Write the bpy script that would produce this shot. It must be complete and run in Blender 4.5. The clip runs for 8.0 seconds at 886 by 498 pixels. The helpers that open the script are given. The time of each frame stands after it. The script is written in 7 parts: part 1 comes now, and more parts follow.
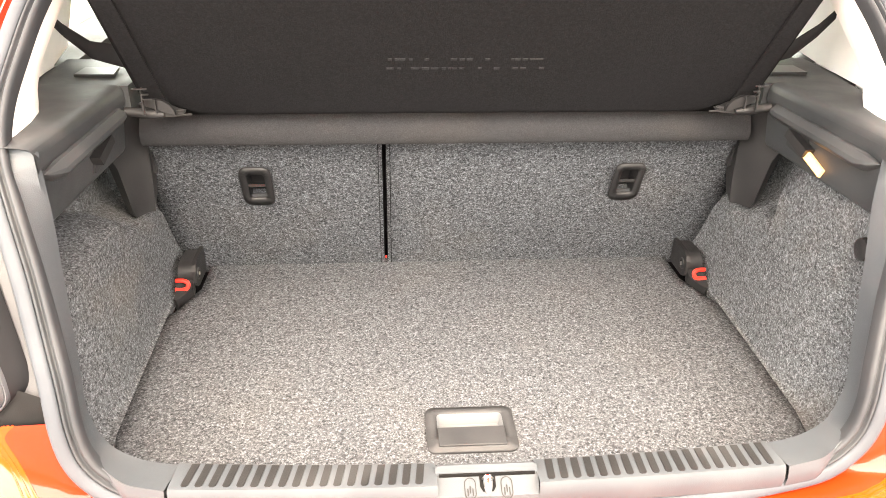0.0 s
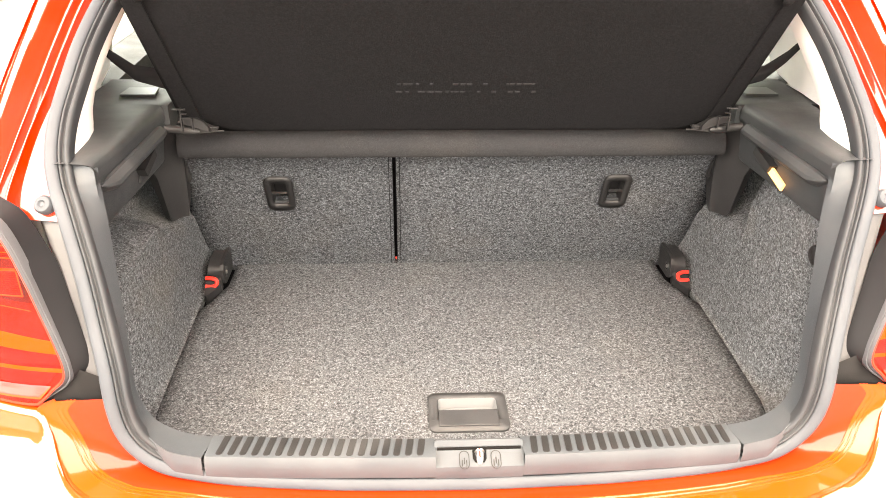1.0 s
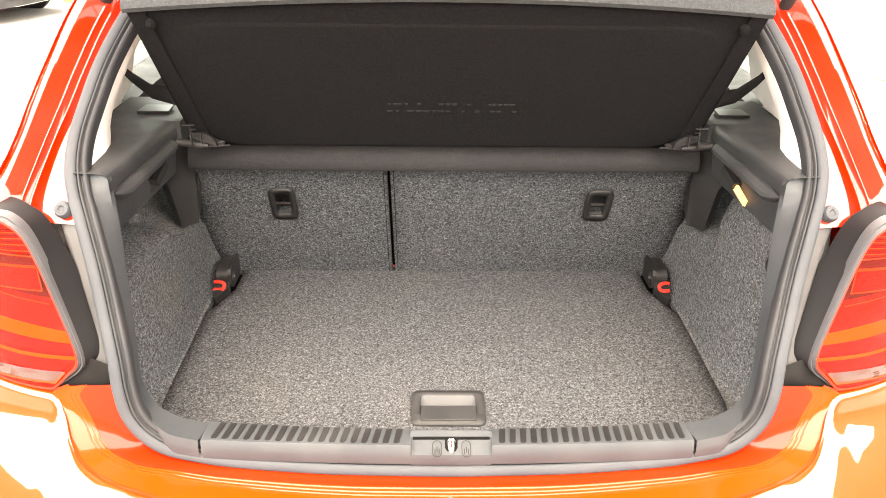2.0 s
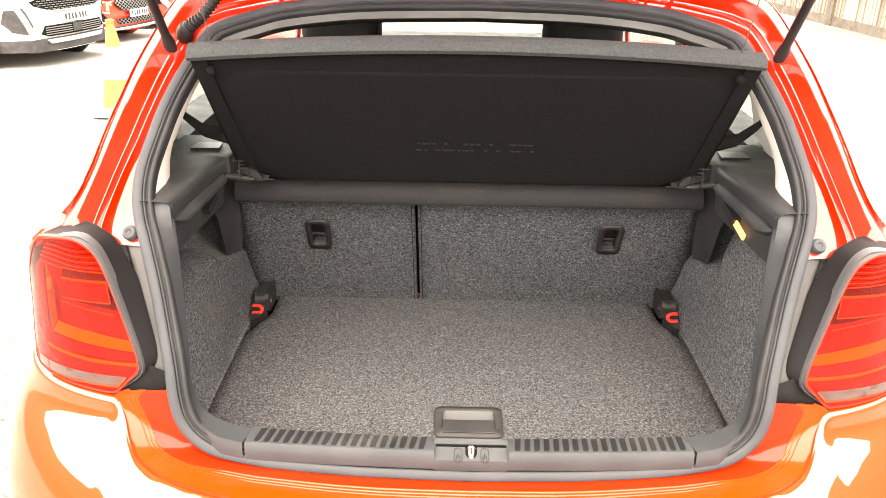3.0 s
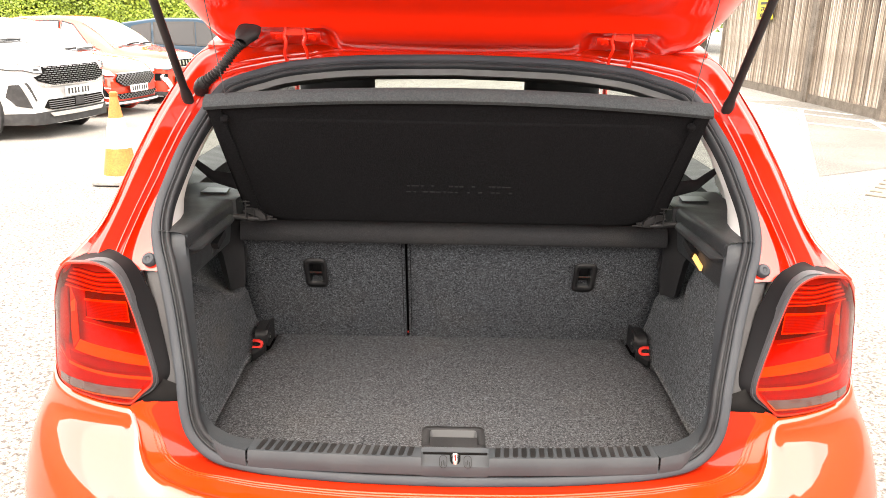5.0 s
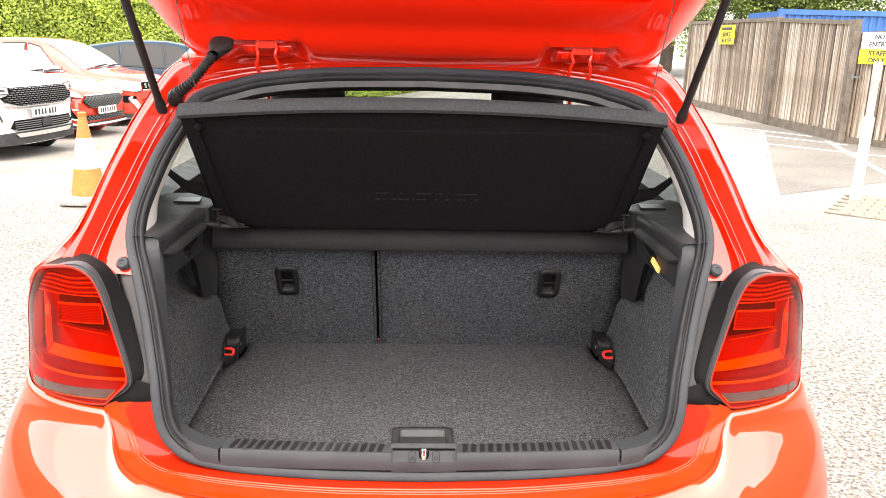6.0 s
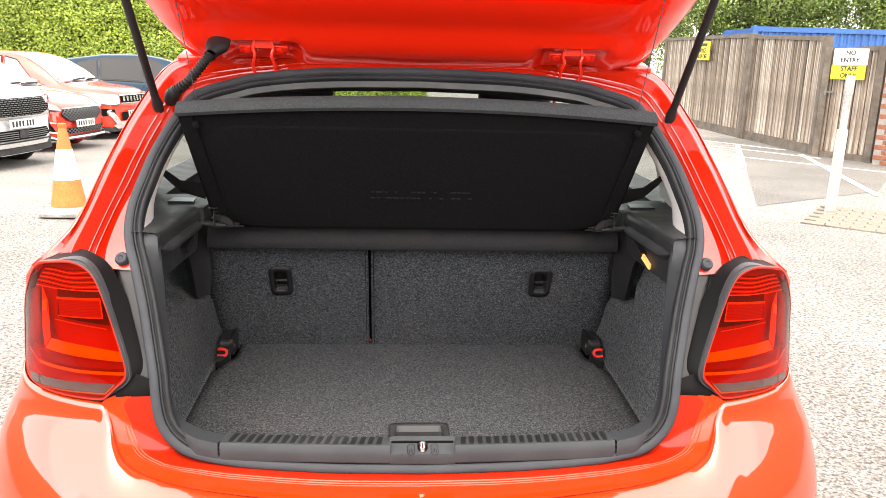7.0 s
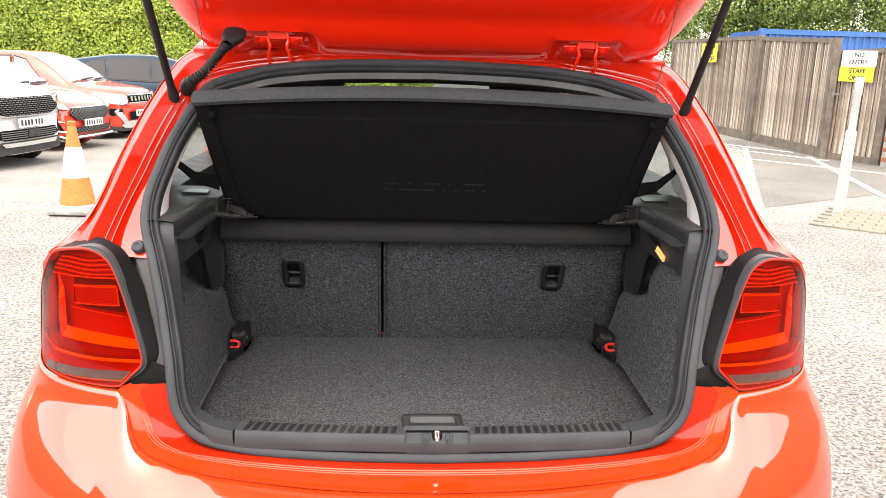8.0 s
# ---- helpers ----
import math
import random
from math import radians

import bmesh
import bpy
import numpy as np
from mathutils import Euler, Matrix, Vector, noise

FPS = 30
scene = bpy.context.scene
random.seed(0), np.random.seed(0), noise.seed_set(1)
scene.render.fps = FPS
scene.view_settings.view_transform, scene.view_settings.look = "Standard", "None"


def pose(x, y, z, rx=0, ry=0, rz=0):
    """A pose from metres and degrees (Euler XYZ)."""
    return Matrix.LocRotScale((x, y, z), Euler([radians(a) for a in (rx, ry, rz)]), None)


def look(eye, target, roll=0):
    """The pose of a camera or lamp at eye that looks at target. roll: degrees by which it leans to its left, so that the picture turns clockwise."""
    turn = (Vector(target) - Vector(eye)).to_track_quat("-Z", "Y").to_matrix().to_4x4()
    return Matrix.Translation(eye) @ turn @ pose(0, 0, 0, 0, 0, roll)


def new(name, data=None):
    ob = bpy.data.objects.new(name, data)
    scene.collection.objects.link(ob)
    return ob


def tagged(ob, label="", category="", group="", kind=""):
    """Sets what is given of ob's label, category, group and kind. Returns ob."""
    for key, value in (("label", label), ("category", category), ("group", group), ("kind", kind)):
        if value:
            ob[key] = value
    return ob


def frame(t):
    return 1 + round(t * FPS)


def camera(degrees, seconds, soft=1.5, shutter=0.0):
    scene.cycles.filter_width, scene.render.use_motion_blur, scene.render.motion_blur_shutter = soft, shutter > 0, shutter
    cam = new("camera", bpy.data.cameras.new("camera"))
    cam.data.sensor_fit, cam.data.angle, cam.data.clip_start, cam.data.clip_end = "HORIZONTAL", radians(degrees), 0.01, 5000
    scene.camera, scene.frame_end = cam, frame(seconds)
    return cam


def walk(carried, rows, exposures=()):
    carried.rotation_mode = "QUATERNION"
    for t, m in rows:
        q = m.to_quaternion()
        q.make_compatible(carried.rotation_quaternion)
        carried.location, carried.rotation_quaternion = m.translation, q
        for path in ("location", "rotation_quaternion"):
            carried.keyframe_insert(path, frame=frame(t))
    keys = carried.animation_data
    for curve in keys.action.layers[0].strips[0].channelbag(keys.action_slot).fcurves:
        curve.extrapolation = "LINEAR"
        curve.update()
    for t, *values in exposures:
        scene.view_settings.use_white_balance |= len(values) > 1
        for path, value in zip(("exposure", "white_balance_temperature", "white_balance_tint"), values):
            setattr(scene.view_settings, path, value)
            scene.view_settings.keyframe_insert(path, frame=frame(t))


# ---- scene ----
cam = camera(59.7, 8.0, 0.8)
PATH = [
    (0, (-0.106, -0.684, 1.33), (0.033, 1.101, 0.438), 0.9),
    (0.5, (-0.105, -0.752, 1.365), (0.012, 1.035, 0.473), 0.9),
    (1, (-0.095, -0.809, 1.397), (0.006, 0.979, 0.505), 0.8),
    (2.5, (-0.012, -0.964, 1.444), (-0.01, 0.862, 0.628), 0.8),
    (3, (-0.036, -1.033, 1.458), (-0.055, 0.817, 0.699), 0.9),
    (3.5, (-0.033, -1.086, 1.46), (-0.072, 0.786, 0.755), 0.9),
    (4, (-0.027, -1.12, 1.456), (-0.071, 0.766, 0.793), 1.0),
    (4.5, (-0.027, -1.161, 1.443), (-0.055, 0.741, 0.825), 1.0),
    (6, (-0.018, -1.262, 1.408), (0.056, 0.668, 0.889), 1.3),
    (6.5, (-0.037, -1.281, 1.394), (0.076, 0.653, 0.897), 1.4),
    (7, (-0.053, -1.291, 1.375), (0.075, 0.646, 0.896), 1.5),
    (7.5, (-0.063, -1.297, 1.365), (0.061, 0.642, 0.89), 1.6),
    (8, (-0.072, -1.296, 1.352), (0.043, 0.643, 0.878), 1.7),
]
EXPOSURE = [(0, 4.50, 8300, 10), (1, 4.24, 8500, 10), (2.5, 3.74, 8500, 10), (3.5, 3.34, 8300, 10), (4.5, 2.98, 7900, 10), (6, 2.56, 7400, 10), (7, 2.40, 7300, 10), (8, 2.33, 7300, 10)]
walk(cam, [(t, look(eye, target, roll)) for t, eye, target, roll in PATH], EXPOSURE)

# ---- daylight: bright hazy sky with a veiled sun ----
world = bpy.data.worlds.new("sky")
scene.world = world
world.use_nodes = True
_wn = world.node_tree.nodes
_sky = _wn.new("ShaderNodeTexSky")
_sky.sky_type = 'NISHITA'
_sky.sun_disc = False
_sky.sun_elevation, _sky.sun_rotation = radians(60), radians(184)
_sky.air_density, _sky.dust_density, _sky.ozone_density = 0.6, 2.5, 0.4
_veil = _wn.new("ShaderNodeMix")
_veil.data_type, _veil.blend_type, _veil.inputs[0].default_value = 'RGBA', 'ADD', 1.0
_veil.inputs[7].default_value = (4.1, 3.85, 3.35, 1)
world.node_tree.links.new(_sky.outputs[0], _veil.inputs[6])
world.node_tree.links.new(_veil.outputs[2], _wn["Background"].inputs[0])
_wn["Background"].inputs[1].default_value = 0.15
_sun = bpy.data.lights.new("sun", 'SUN')
_sun.energy, _sun.angle, _sun.color = 0.45, radians(118), (1.0, 0.98, 0.94)
_so = new("sun", _sun)
_so.matrix_world = look((0, 0, 0), (0.04, 0.62, -0.78))

# ---- materials ----
def mat(name, base, rough=0.5, metal=0.0, coat=0.0, spec=0.5):
    m = bpy.data.materials.new(name)
    m.use_nodes = True
    b = m.node_tree.nodes["Principled BSDF"]
    b.inputs["Base Color"].default_value = (*base, 1)
    b.inputs["Roughness"].default_value = rough
    b.inputs["Metallic"].default_value = metal
    b.inputs["Coat Weight"].default_value = coat
    b.inputs["Coat Roughness"].default_value = 0.03
    b.inputs["Specular IOR Level"].default_value = spec
    return m


def node(m, kind, **props):
    n = m.node_tree.nodes.new(kind)
    for k, v in props.items():
        if k == "scale":
            n.inputs["Scale"].default_value = v
        elif k == "detail":
            n.inputs["Detail"].default_value = v
        elif k == "rough":
            n.inputs["Roughness"].default_value = v
    return n


def link(m, a, b):
    m.node_tree.links.new(a, b)


def coords(m, stretch=(1, 1, 1)):
    tc = node(m, "ShaderNodeTexCoord")
    mp = node(m, "ShaderNodeMapping")
    mp.inputs["Scale"].default_value = stretch
    link(m, tc.outputs["Object"], mp.inputs["Vector"])
    return mp.outputs["Vector"]


def ramp(m, fac, stops):
    r = node(m, "ShaderNodeValToRGB")
    el = r.color_ramp.elements
    while len(el) < len(stops):
        el.new(0.5)
    for e, (p, c) in zip(el, stops):
        e.position, e.color = p, (*c, 1)
    link(m, fac, r.inputs[0])
    return r.outputs[0]


def mix(m, fac, a, b, mode='MIX'):
    n = node(m, "ShaderNodeMix")
    n.data_type, n.blend_type = 'RGBA', mode
    for sock, v in ((n.inputs[0], fac), (n.inputs[6], a), (n.inputs[7], b)):
        if isinstance(v, (int, float)):
            sock.default_value = v
        elif isinstance(v, tuple):
            sock.default_value = (*v, 1)
        else:
            link(m, v, sock)
    return n.outputs[2]


def bump(m, height, strength, distance):
    n = node(m, "ShaderNodeBump")
    n.inputs["Strength"].default_value, n.inputs["Distance"].default_value = strength, distance
    link(m, height, n.inputs["Height"])
    link(m, n.outputs[0], m.node_tree.nodes["Principled BSDF"].inputs["Normal"])


def to_base(m, c):
    link(m, c, m.node_tree.nodes["Principled BSDF"].inputs["Base Color"])


def to_rough(m, c):
    link(m, c, m.node_tree.nodes["Principled BSDF"].inputs["Roughness"])


def speckled(name, dark, mid, light, grain, relief, wear=0.25, tint=(0.30, 0.24, 0.16), fleck=1.0):
    """Needle-punched carpet: fibres of three tones, with worn, dusty patches."""
    m = mat(name, mid, 0.95, spec=0.05)
    v = coords(m)
    n1 = node(m, "ShaderNodeTexNoise", scale=grain, detail=4.0, rough=0.75)
    n2 = node(m, "ShaderNodeTexNoise", scale=grain * 0.45, detail=1.0)
    n3 = node(m, "ShaderNodeTexNoise", scale=7.0, detail=4.0)
    vo = node(m, "ShaderNodeTexVoronoi", scale=grain * 0.8)
    for n in (n1, n2, n3, vo):
        link(m, v, n.inputs["Vector"])
    c = ramp(m, n1.outputs[0], [(0.38, dark), (0.47, mid), (0.53, mid), (0.60, light)])
    c = mix(m, 0.35 * fleck, c, ramp(m, vo.outputs["Color"], [(0.2, dark), (0.75, light)]))
    c = mix(m, 0.5 * fleck, c, ramp(m, n2.outputs[0], [(0.40, (0.55, 0.55, 0.55)), (0.60, (1.45, 1.45, 1.45))]), 'MULTIPLY')
    c = mix(m, ramp(m, n3.outputs[0], [(0.52, (0, 0, 0)), (0.78, (wear, wear, wear))]), c, tint)
    to_base(m, c)
    bump(m, n1.outputs[0], 0.9, relief)
    return m


def plastic(name, base, rough=0.5, grain=900.0, depth=0.0004, dust=0.15, spec=0.3):
    """Grained moulding with scuffs and dust."""
    m = mat(name, base, rough, spec=spec)
    v = coords(m)
    n1 = node(m, "ShaderNodeTexNoise", scale=grain, detail=2.0)
    n2 = node(m, "ShaderNodeTexNoise", scale=14.0, detail=5.0)
    link(m, v, n1.inputs["Vector"])
    link(m, v, n2.inputs["Vector"])
    light = tuple(c + (0.5 - c) * dust for c in base)
    to_base(m, ramp(m, n2.outputs[0], [(0.42, base), (0.8, light)]))
    to_rough(m, ramp(m, n2.outputs[0], [(0.3, (rough - 0.1,) * 3), (0.75, (rough + 0.12,) * 3)]))
    bump(m, n1.outputs[0], 0.5, depth)
    return m


def paint(name, base, metal=0.0, rough=0.35, flake=0.04):
    m = mat(name, base, rough, metal, coat=1.0, spec=0.1)
    v = coords(m)
    n1 = node(m, "ShaderNodeTexNoise", scale=60.0, detail=4.0)
    n2 = node(m, "ShaderNodeTexNoise", scale=1.6, detail=3.0)
    link(m, v, n1.inputs["Vector"])
    link(m, v, n2.inputs["Vector"])
    to_base(m, ramp(m, n2.outputs[0], [(0.3, tuple(c * (1 - flake) for c in base)), (0.7, tuple(min(1, c * (1 + flake)) for c in base))]))
    m.node_tree.nodes["Principled BSDF"].inputs["Coat IOR"].default_value = 1.75
    cr = ramp(m, n1.outputs[0], [(0.6, (0.01,) * 3), (0.9, (0.06,) * 3)])
    link(m, cr, m.node_tree.nodes["Principled BSDF"].inputs["Coat Roughness"])
    return m


def tinted_glass(name, tint, gloss=0.06):
    """Clear or tinted pane: straight-through light with a glossy skin."""
    m = bpy.data.materials.new(name)
    m.use_nodes = True
    t = m.node_tree
    t.nodes.remove(t.nodes["Principled BSDF"])
    tr, gl, mx = t.nodes.new("ShaderNodeBsdfTransparent"), t.nodes.new("ShaderNodeBsdfGlossy"), t.nodes.new("ShaderNodeMixShader")
    lw, pw, ad = t.nodes.new("ShaderNodeLayerWeight"), t.nodes.new("ShaderNodeMath"), t.nodes.new("ShaderNodeMath")
    lw.inputs[0].default_value = 0.5
    pw.operation, pw.inputs[1].default_value = 'POWER', 5.0
    ad.operation, ad.inputs[1].default_value, ad.inputs[2].default_value = 'MULTIPLY_ADD', 0.95, 0.038
    t.links.new(lw.outputs["Facing"], pw.inputs[0])
    t.links.new(pw.outputs[0], ad.inputs[0])
    tr.inputs[0].default_value = (*tint, 1)
    gl.inputs["Roughness"].default_value = gloss
    t.links.new(ad.outputs[0], mx.inputs[0])
    t.links.new(tr.outputs[0], mx.inputs[1])
    t.links.new(gl.outputs[0], mx.inputs[2])
    t.links.new(mx.outputs[0], t.nodes["Material Output"].inputs["Surface"])
    return m


# Car red, lightened to stand in for bounce light under the tailgate.
M_RED = paint("red_paint", (0.90, 0.022, 0.0070))
M_RED.node_tree.nodes["Principled BSDF"].inputs["Coat IOR"].default_value = 1.75
# Darkened copies of the car red tone down daylight; bumper and lip also oranger.
M_BUMPER = paint("bumper_red_darkened", (0.35, 0.028, 0.0045))
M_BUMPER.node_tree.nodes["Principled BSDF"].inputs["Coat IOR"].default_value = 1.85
M_LEDGE = paint("ledge_red_darkened", (0.32, 0.0125, 0.0030))
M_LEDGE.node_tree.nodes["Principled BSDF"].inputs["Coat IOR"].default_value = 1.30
M_LIP = paint("lip_red_darkened", (0.42, 0.026, 0.0030))
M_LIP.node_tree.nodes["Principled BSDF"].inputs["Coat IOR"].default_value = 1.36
# Less polished inner red; a darker copy of the car red with shade in its colour.
M_RED_SHADED = paint("inner_red_paint_shaded", (0.38, 0.0095, 0.0015))
M_RED_SHADED.node_tree.nodes["Principled BSDF"].inputs["Coat IOR"].default_value = 1.65
M_CARPET = speckled("floor_carpet", (0.0130, 0.0140, 0.0156), (0.0425, 0.0458, 0.0506), (0.122, 0.131, 0.1445), 365.0, 0.002, 0.02, fleck=0.68)
M_SIDE_CARPET = speckled("side_carpet", (0.0165, 0.0176, 0.0190), (0.0495, 0.0535, 0.058), (0.145, 0.156, 0.168), 370.0, 0.002, 0.25, (0.1228, 0.1087, 0.08505), fleck=0.78)
M_SEAT_CARPET = speckled("seat_back_carpet", (0.0095, 0.0103, 0.0115), (0.0340, 0.0370, 0.0414), (0.130, 0.141, 0.157), 350.0, 0.0016, 0.03, fleck=0.70)
M_FELT = speckled("black_felt", (0.0052, 0.0052, 0.0057), (0.0068, 0.0068, 0.0075), (0.0094, 0.0094, 0.0103), 420.0, 0.0008, 0.0, fleck=0.5)
M_FELT_GREY = speckled("grey_felt", (0.036, 0.0400, 0.0430), (0.044, 0.0485, 0.052), (0.056, 0.0615, 0.065), 480.0, 0.0012, 0.02, fleck=0.35)
M_RAIL_FELT = speckled("charcoal_felt", (0.0120, 0.0123, 0.0132), (0.0175, 0.0178, 0.0190), (0.0255, 0.0260, 0.0278), 600.0, 0.0008, 0.02, fleck=0.25)
M_TRIM = plastic("grey_trim_plastic", (0.0215, 0.0238, 0.0262), 0.44, dust=0.04)
M_BLACK = plastic("black_plastic", (0.010, 0.010, 0.0108), 0.50, dust=0.02)
M_GLOSSBLACK = plastic("glossy_black_plastic", (0.012, 0.012, 0.013), 0.38, dust=0.03)
M_SILL = plastic("sill_plastic", (0.032, 0.0375, 0.043), 0.62, dust=0.03, spec=0.28)
M_SLOT = plastic("slot_plastic", (0.007, 0.007, 0.0075), 0.7, dust=0.02)
M_HANDLE = plastic("handle_plastic", (0.0185, 0.0195, 0.0215), 0.6, dust=0.03)
M_CUP = plastic("pale_grey_plastic", (0.095, 0.100, 0.106), 0.5, dust=0.03)
M_RUBBER = plastic("seal_rubber", (0.033, 0.0378, 0.0445), 0.6, 400.0, 0.0003, 0.03, 0.16)
M_SEALLIP = plastic("seal_lip_rubber", (0.020, 0.0222, 0.0252), 0.6, 400.0, 0.0003, 0.03, 0.16)
M_GREYPANEL = plastic("grey_flange", (0.046, 0.047, 0.050), 0.5, dust=0.04, spec=0.2)
M_LINING = plastic("light_grey_lining", (0.80, 0.80, 0.785), 0.7, 500.0)
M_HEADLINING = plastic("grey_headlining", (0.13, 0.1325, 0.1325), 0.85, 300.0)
M_GLASS = tinted_glass("clear_glass", (0.62, 0.67, 0.65), 0.0)
M_DARKGLASS = tinted_glass("smoked_glass", (0.10, 0.12, 0.13), 0.0)
M_LENS = tinted_glass("red_lens", (1.0, 0.21, 0.06), 0.03)
M_REFLECTOR = mat("silver_reflector", (0.80, 0.52, 0.26), 0.3, 0.1)
M_LAMPRED = mat("red_reflector", (0.24, 0.030, 0.008), 0.35, 0.0, 0.0, 0.1)
M_HOUSING = mat("black_lamp_housing", (0.0075, 0.0075, 0.0084), 0.5, spec=0.10)
M_RIM = plastic("satin_grey_rim", (0.040, 0.042, 0.047), 0.38, dust=0.02, spec=0.25)
M_LENSEDGE = mat("red_lens_border", (0.30, 0.016, 0.007), 0.4, 0.0, 0.0, 0.2)
M_LAMPGLOW = mat("bright_red_reflector", (0.62, 0.20, 0.07), 0.3, 0.1)
M_SMOKE = mat("smoky_clear_lens", (0.055, 0.032, 0.03), 0.15, 0.0, 0.5)
M_PLATEGREY = plastic("dark_grey_plate", (0.0065, 0.0064, 0.0066), 0.75, dust=0.02, spec=0.08)
M_LAMPLINE = mat("deep_red_line", (0.15, 0.018, 0.005), 0.4, 0.0, 0.0, 0.1)
M_LAMPDARK = mat("dark_reflector", (0.06, 0.02, 0.014), 0.4, 0.0, 0.0, 0.1)
M_CHROME = mat("chrome", (0.75, 0.75, 0.74), 0.12, 1.0)
M_DULL = mat("dark_steel", (0.16, 0.165, 0.165), 0.35, 1.0)
M_STEEL = mat("dull_steel", (0.45, 0.44, 0.42), 0.35, 1.0)
M_TAB = mat("red_tab_plastic", (0.525, 0.021, 0.014), 0.4)
M_CLOTH = plastic("black_seat_cloth", (0.018, 0.018, 0.020), 0.9, 700.0, 0.0008, 0.03)
M_TYRE = plastic("tyre_rubber", (0.016, 0.016, 0.0165), 0.8, 120.0, 0.001, 0.03)
M_ALLOY = mat("alloy", (0.55, 0.55, 0.56), 0.3, 0.9)
M_STRING = mat("black_cord", (0.03, 0.03, 0.03), 0.7)
M_WHITECAR = paint("white_paint", (0.52, 0.52, 0.52))
M_ORANGECAR = paint("bright_red_paint", (0.54, 0.03, 0.01125))
M_ORANGECAR.node_tree.nodes["Principled BSDF"].inputs["Coat IOR"].default_value = 1.75
M_BLUECAR = paint("dark_blue_paint", (0.0035, 0.022, 0.043))
M_BLUECAR.node_tree.nodes["Principled BSDF"].inputs["Coat IOR"].default_value = 1.15
M_CARGLASS = mat("car_window_glass", (0.09, 0.10, 0.11), 0.05, 0.0, 1.0)
M_CARGLASS.node_tree.nodes["Principled BSDF"].inputs["Coat IOR"].default_value = 2.4
M_SIDEGLASS = mat("dark_car_glass", (0.022, 0.024, 0.027), 0.06, 0.0, 0.0, 0.2)
M_PLATE = mat("white_plate", (0.80, 0.80, 0.78), 0.35)
# Near-black, so flat slots and black grille openings read as shaded hollows.
M_DEEP = mat("black_recess_shade", (0.004, 0.004, 0.004), 0.9, spec=0.1)
M_INK = mat("black_ink", (0.02, 0.02, 0.02), 0.6)
M_HEADLIGHT = mat("headlight_clear", (0.70, 0.72, 0.74), 0.12, 0.6, 1.0)
M_BRIGHT = mat("bright_metal_trim", (0.62, 0.62, 0.62), 0.25, 0.9)
M_SIGNWHITE = mat("white_sign_board", (0.80, 0.80, 0.78), 0.5)
M_SIGNYELLOW = mat("yellow_sign_board", (0.6, 0.495, 0.015), 0.5)


M_CLADDING = plastic("dark_grey_cladding", (0.019, 0.019, 0.020), 0.7, 200.0, 0.0005, 0.06)
M_WEB = mat("satin_grey_web", (0.12, 0.12, 0.125), 0.4, 0.3)


def emissive(name, col, power):
    m = mat(name, col, 0.3)
    b = m.node_tree.nodes["Principled BSDF"]
    b.inputs["Emission Color"].default_value = (*col, 1)
    b.inputs["Emission Strength"].default_value = power
    return m


M_BULB = emissive("warm_lamp_cover", (1.0, 0.50, 0.17), 0.16)


def worn(name, base, light, rough, size, relief, spots=None):
    m = mat(name, base, rough)
    v = coords(m)
    n1 = node(m, "ShaderNodeTexNoise", scale=size, detail=6.0, rough=0.65)
    n2 = node(m, "ShaderNodeTexNoise", scale=size * 14, detail=3.0)
    link(m, v, n1.inputs["Vector"])
    link(m, v, n2.inputs["Vector"])
    c = ramp(m, n1.outputs[0], [(0.32, base), (0.68, light)])
    c = mix(m, 0.6, c, ramp(m, n2.outputs[0], [(0.35, (0.65,) * 3), (0.65, (1.25,) * 3)]), 'MULTIPLY')
    to_base(m, c)
    bump(m, n2.outputs[0], 0.6, relief)
    return m


def asphalt():
    m = mat("gravelly_asphalt", (0.3, 0.29, 0.28), 0.9)
    v = coords(m)
    st = node(m, "ShaderNodeTexVoronoi", scale=100.0)
    n1 = node(m, "ShaderNodeTexNoise", scale=52.0, detail=5.0, rough=0.7)
    n2 = node(m, "ShaderNodeTexNoise", scale=0.35, detail=5.0)
    n3 = node(m, "ShaderNodeTexNoise", scale=2.2, detail=6.0)
    for n in (st, n1, n2, n3):
        link(m, v, n.inputs["Vector"])
    c = ramp(m, st.outputs["Color"], [(0.05, (0.085, 0.081, 0.076)), (0.35, (0.195, 0.190, 0.180)), (0.9, (0.32, 0.310, 0.292))])
    c = mix(m, ramp(m, n1.outputs[0], [(0.40, (1, 1, 1)), (0.52, (0, 0, 0))]), c, (0.048, 0.046, 0.044))
    c = mix(m, 0.7, c, ramp(m, n2.outputs[0], [(0.35, (0.75,) * 3), (0.65, (1.15,) * 3)]), 'MULTIPLY')
    c = mix(m, 0.6, c, ramp(m, n3.outputs[0], [(0.35, (0.78,) * 3), (0.65, (1.1,) * 3)]), 'MULTIPLY')
    to_base(m, c)
    bump(m, n1.outputs[0], 0.8, 0.012)
    return m


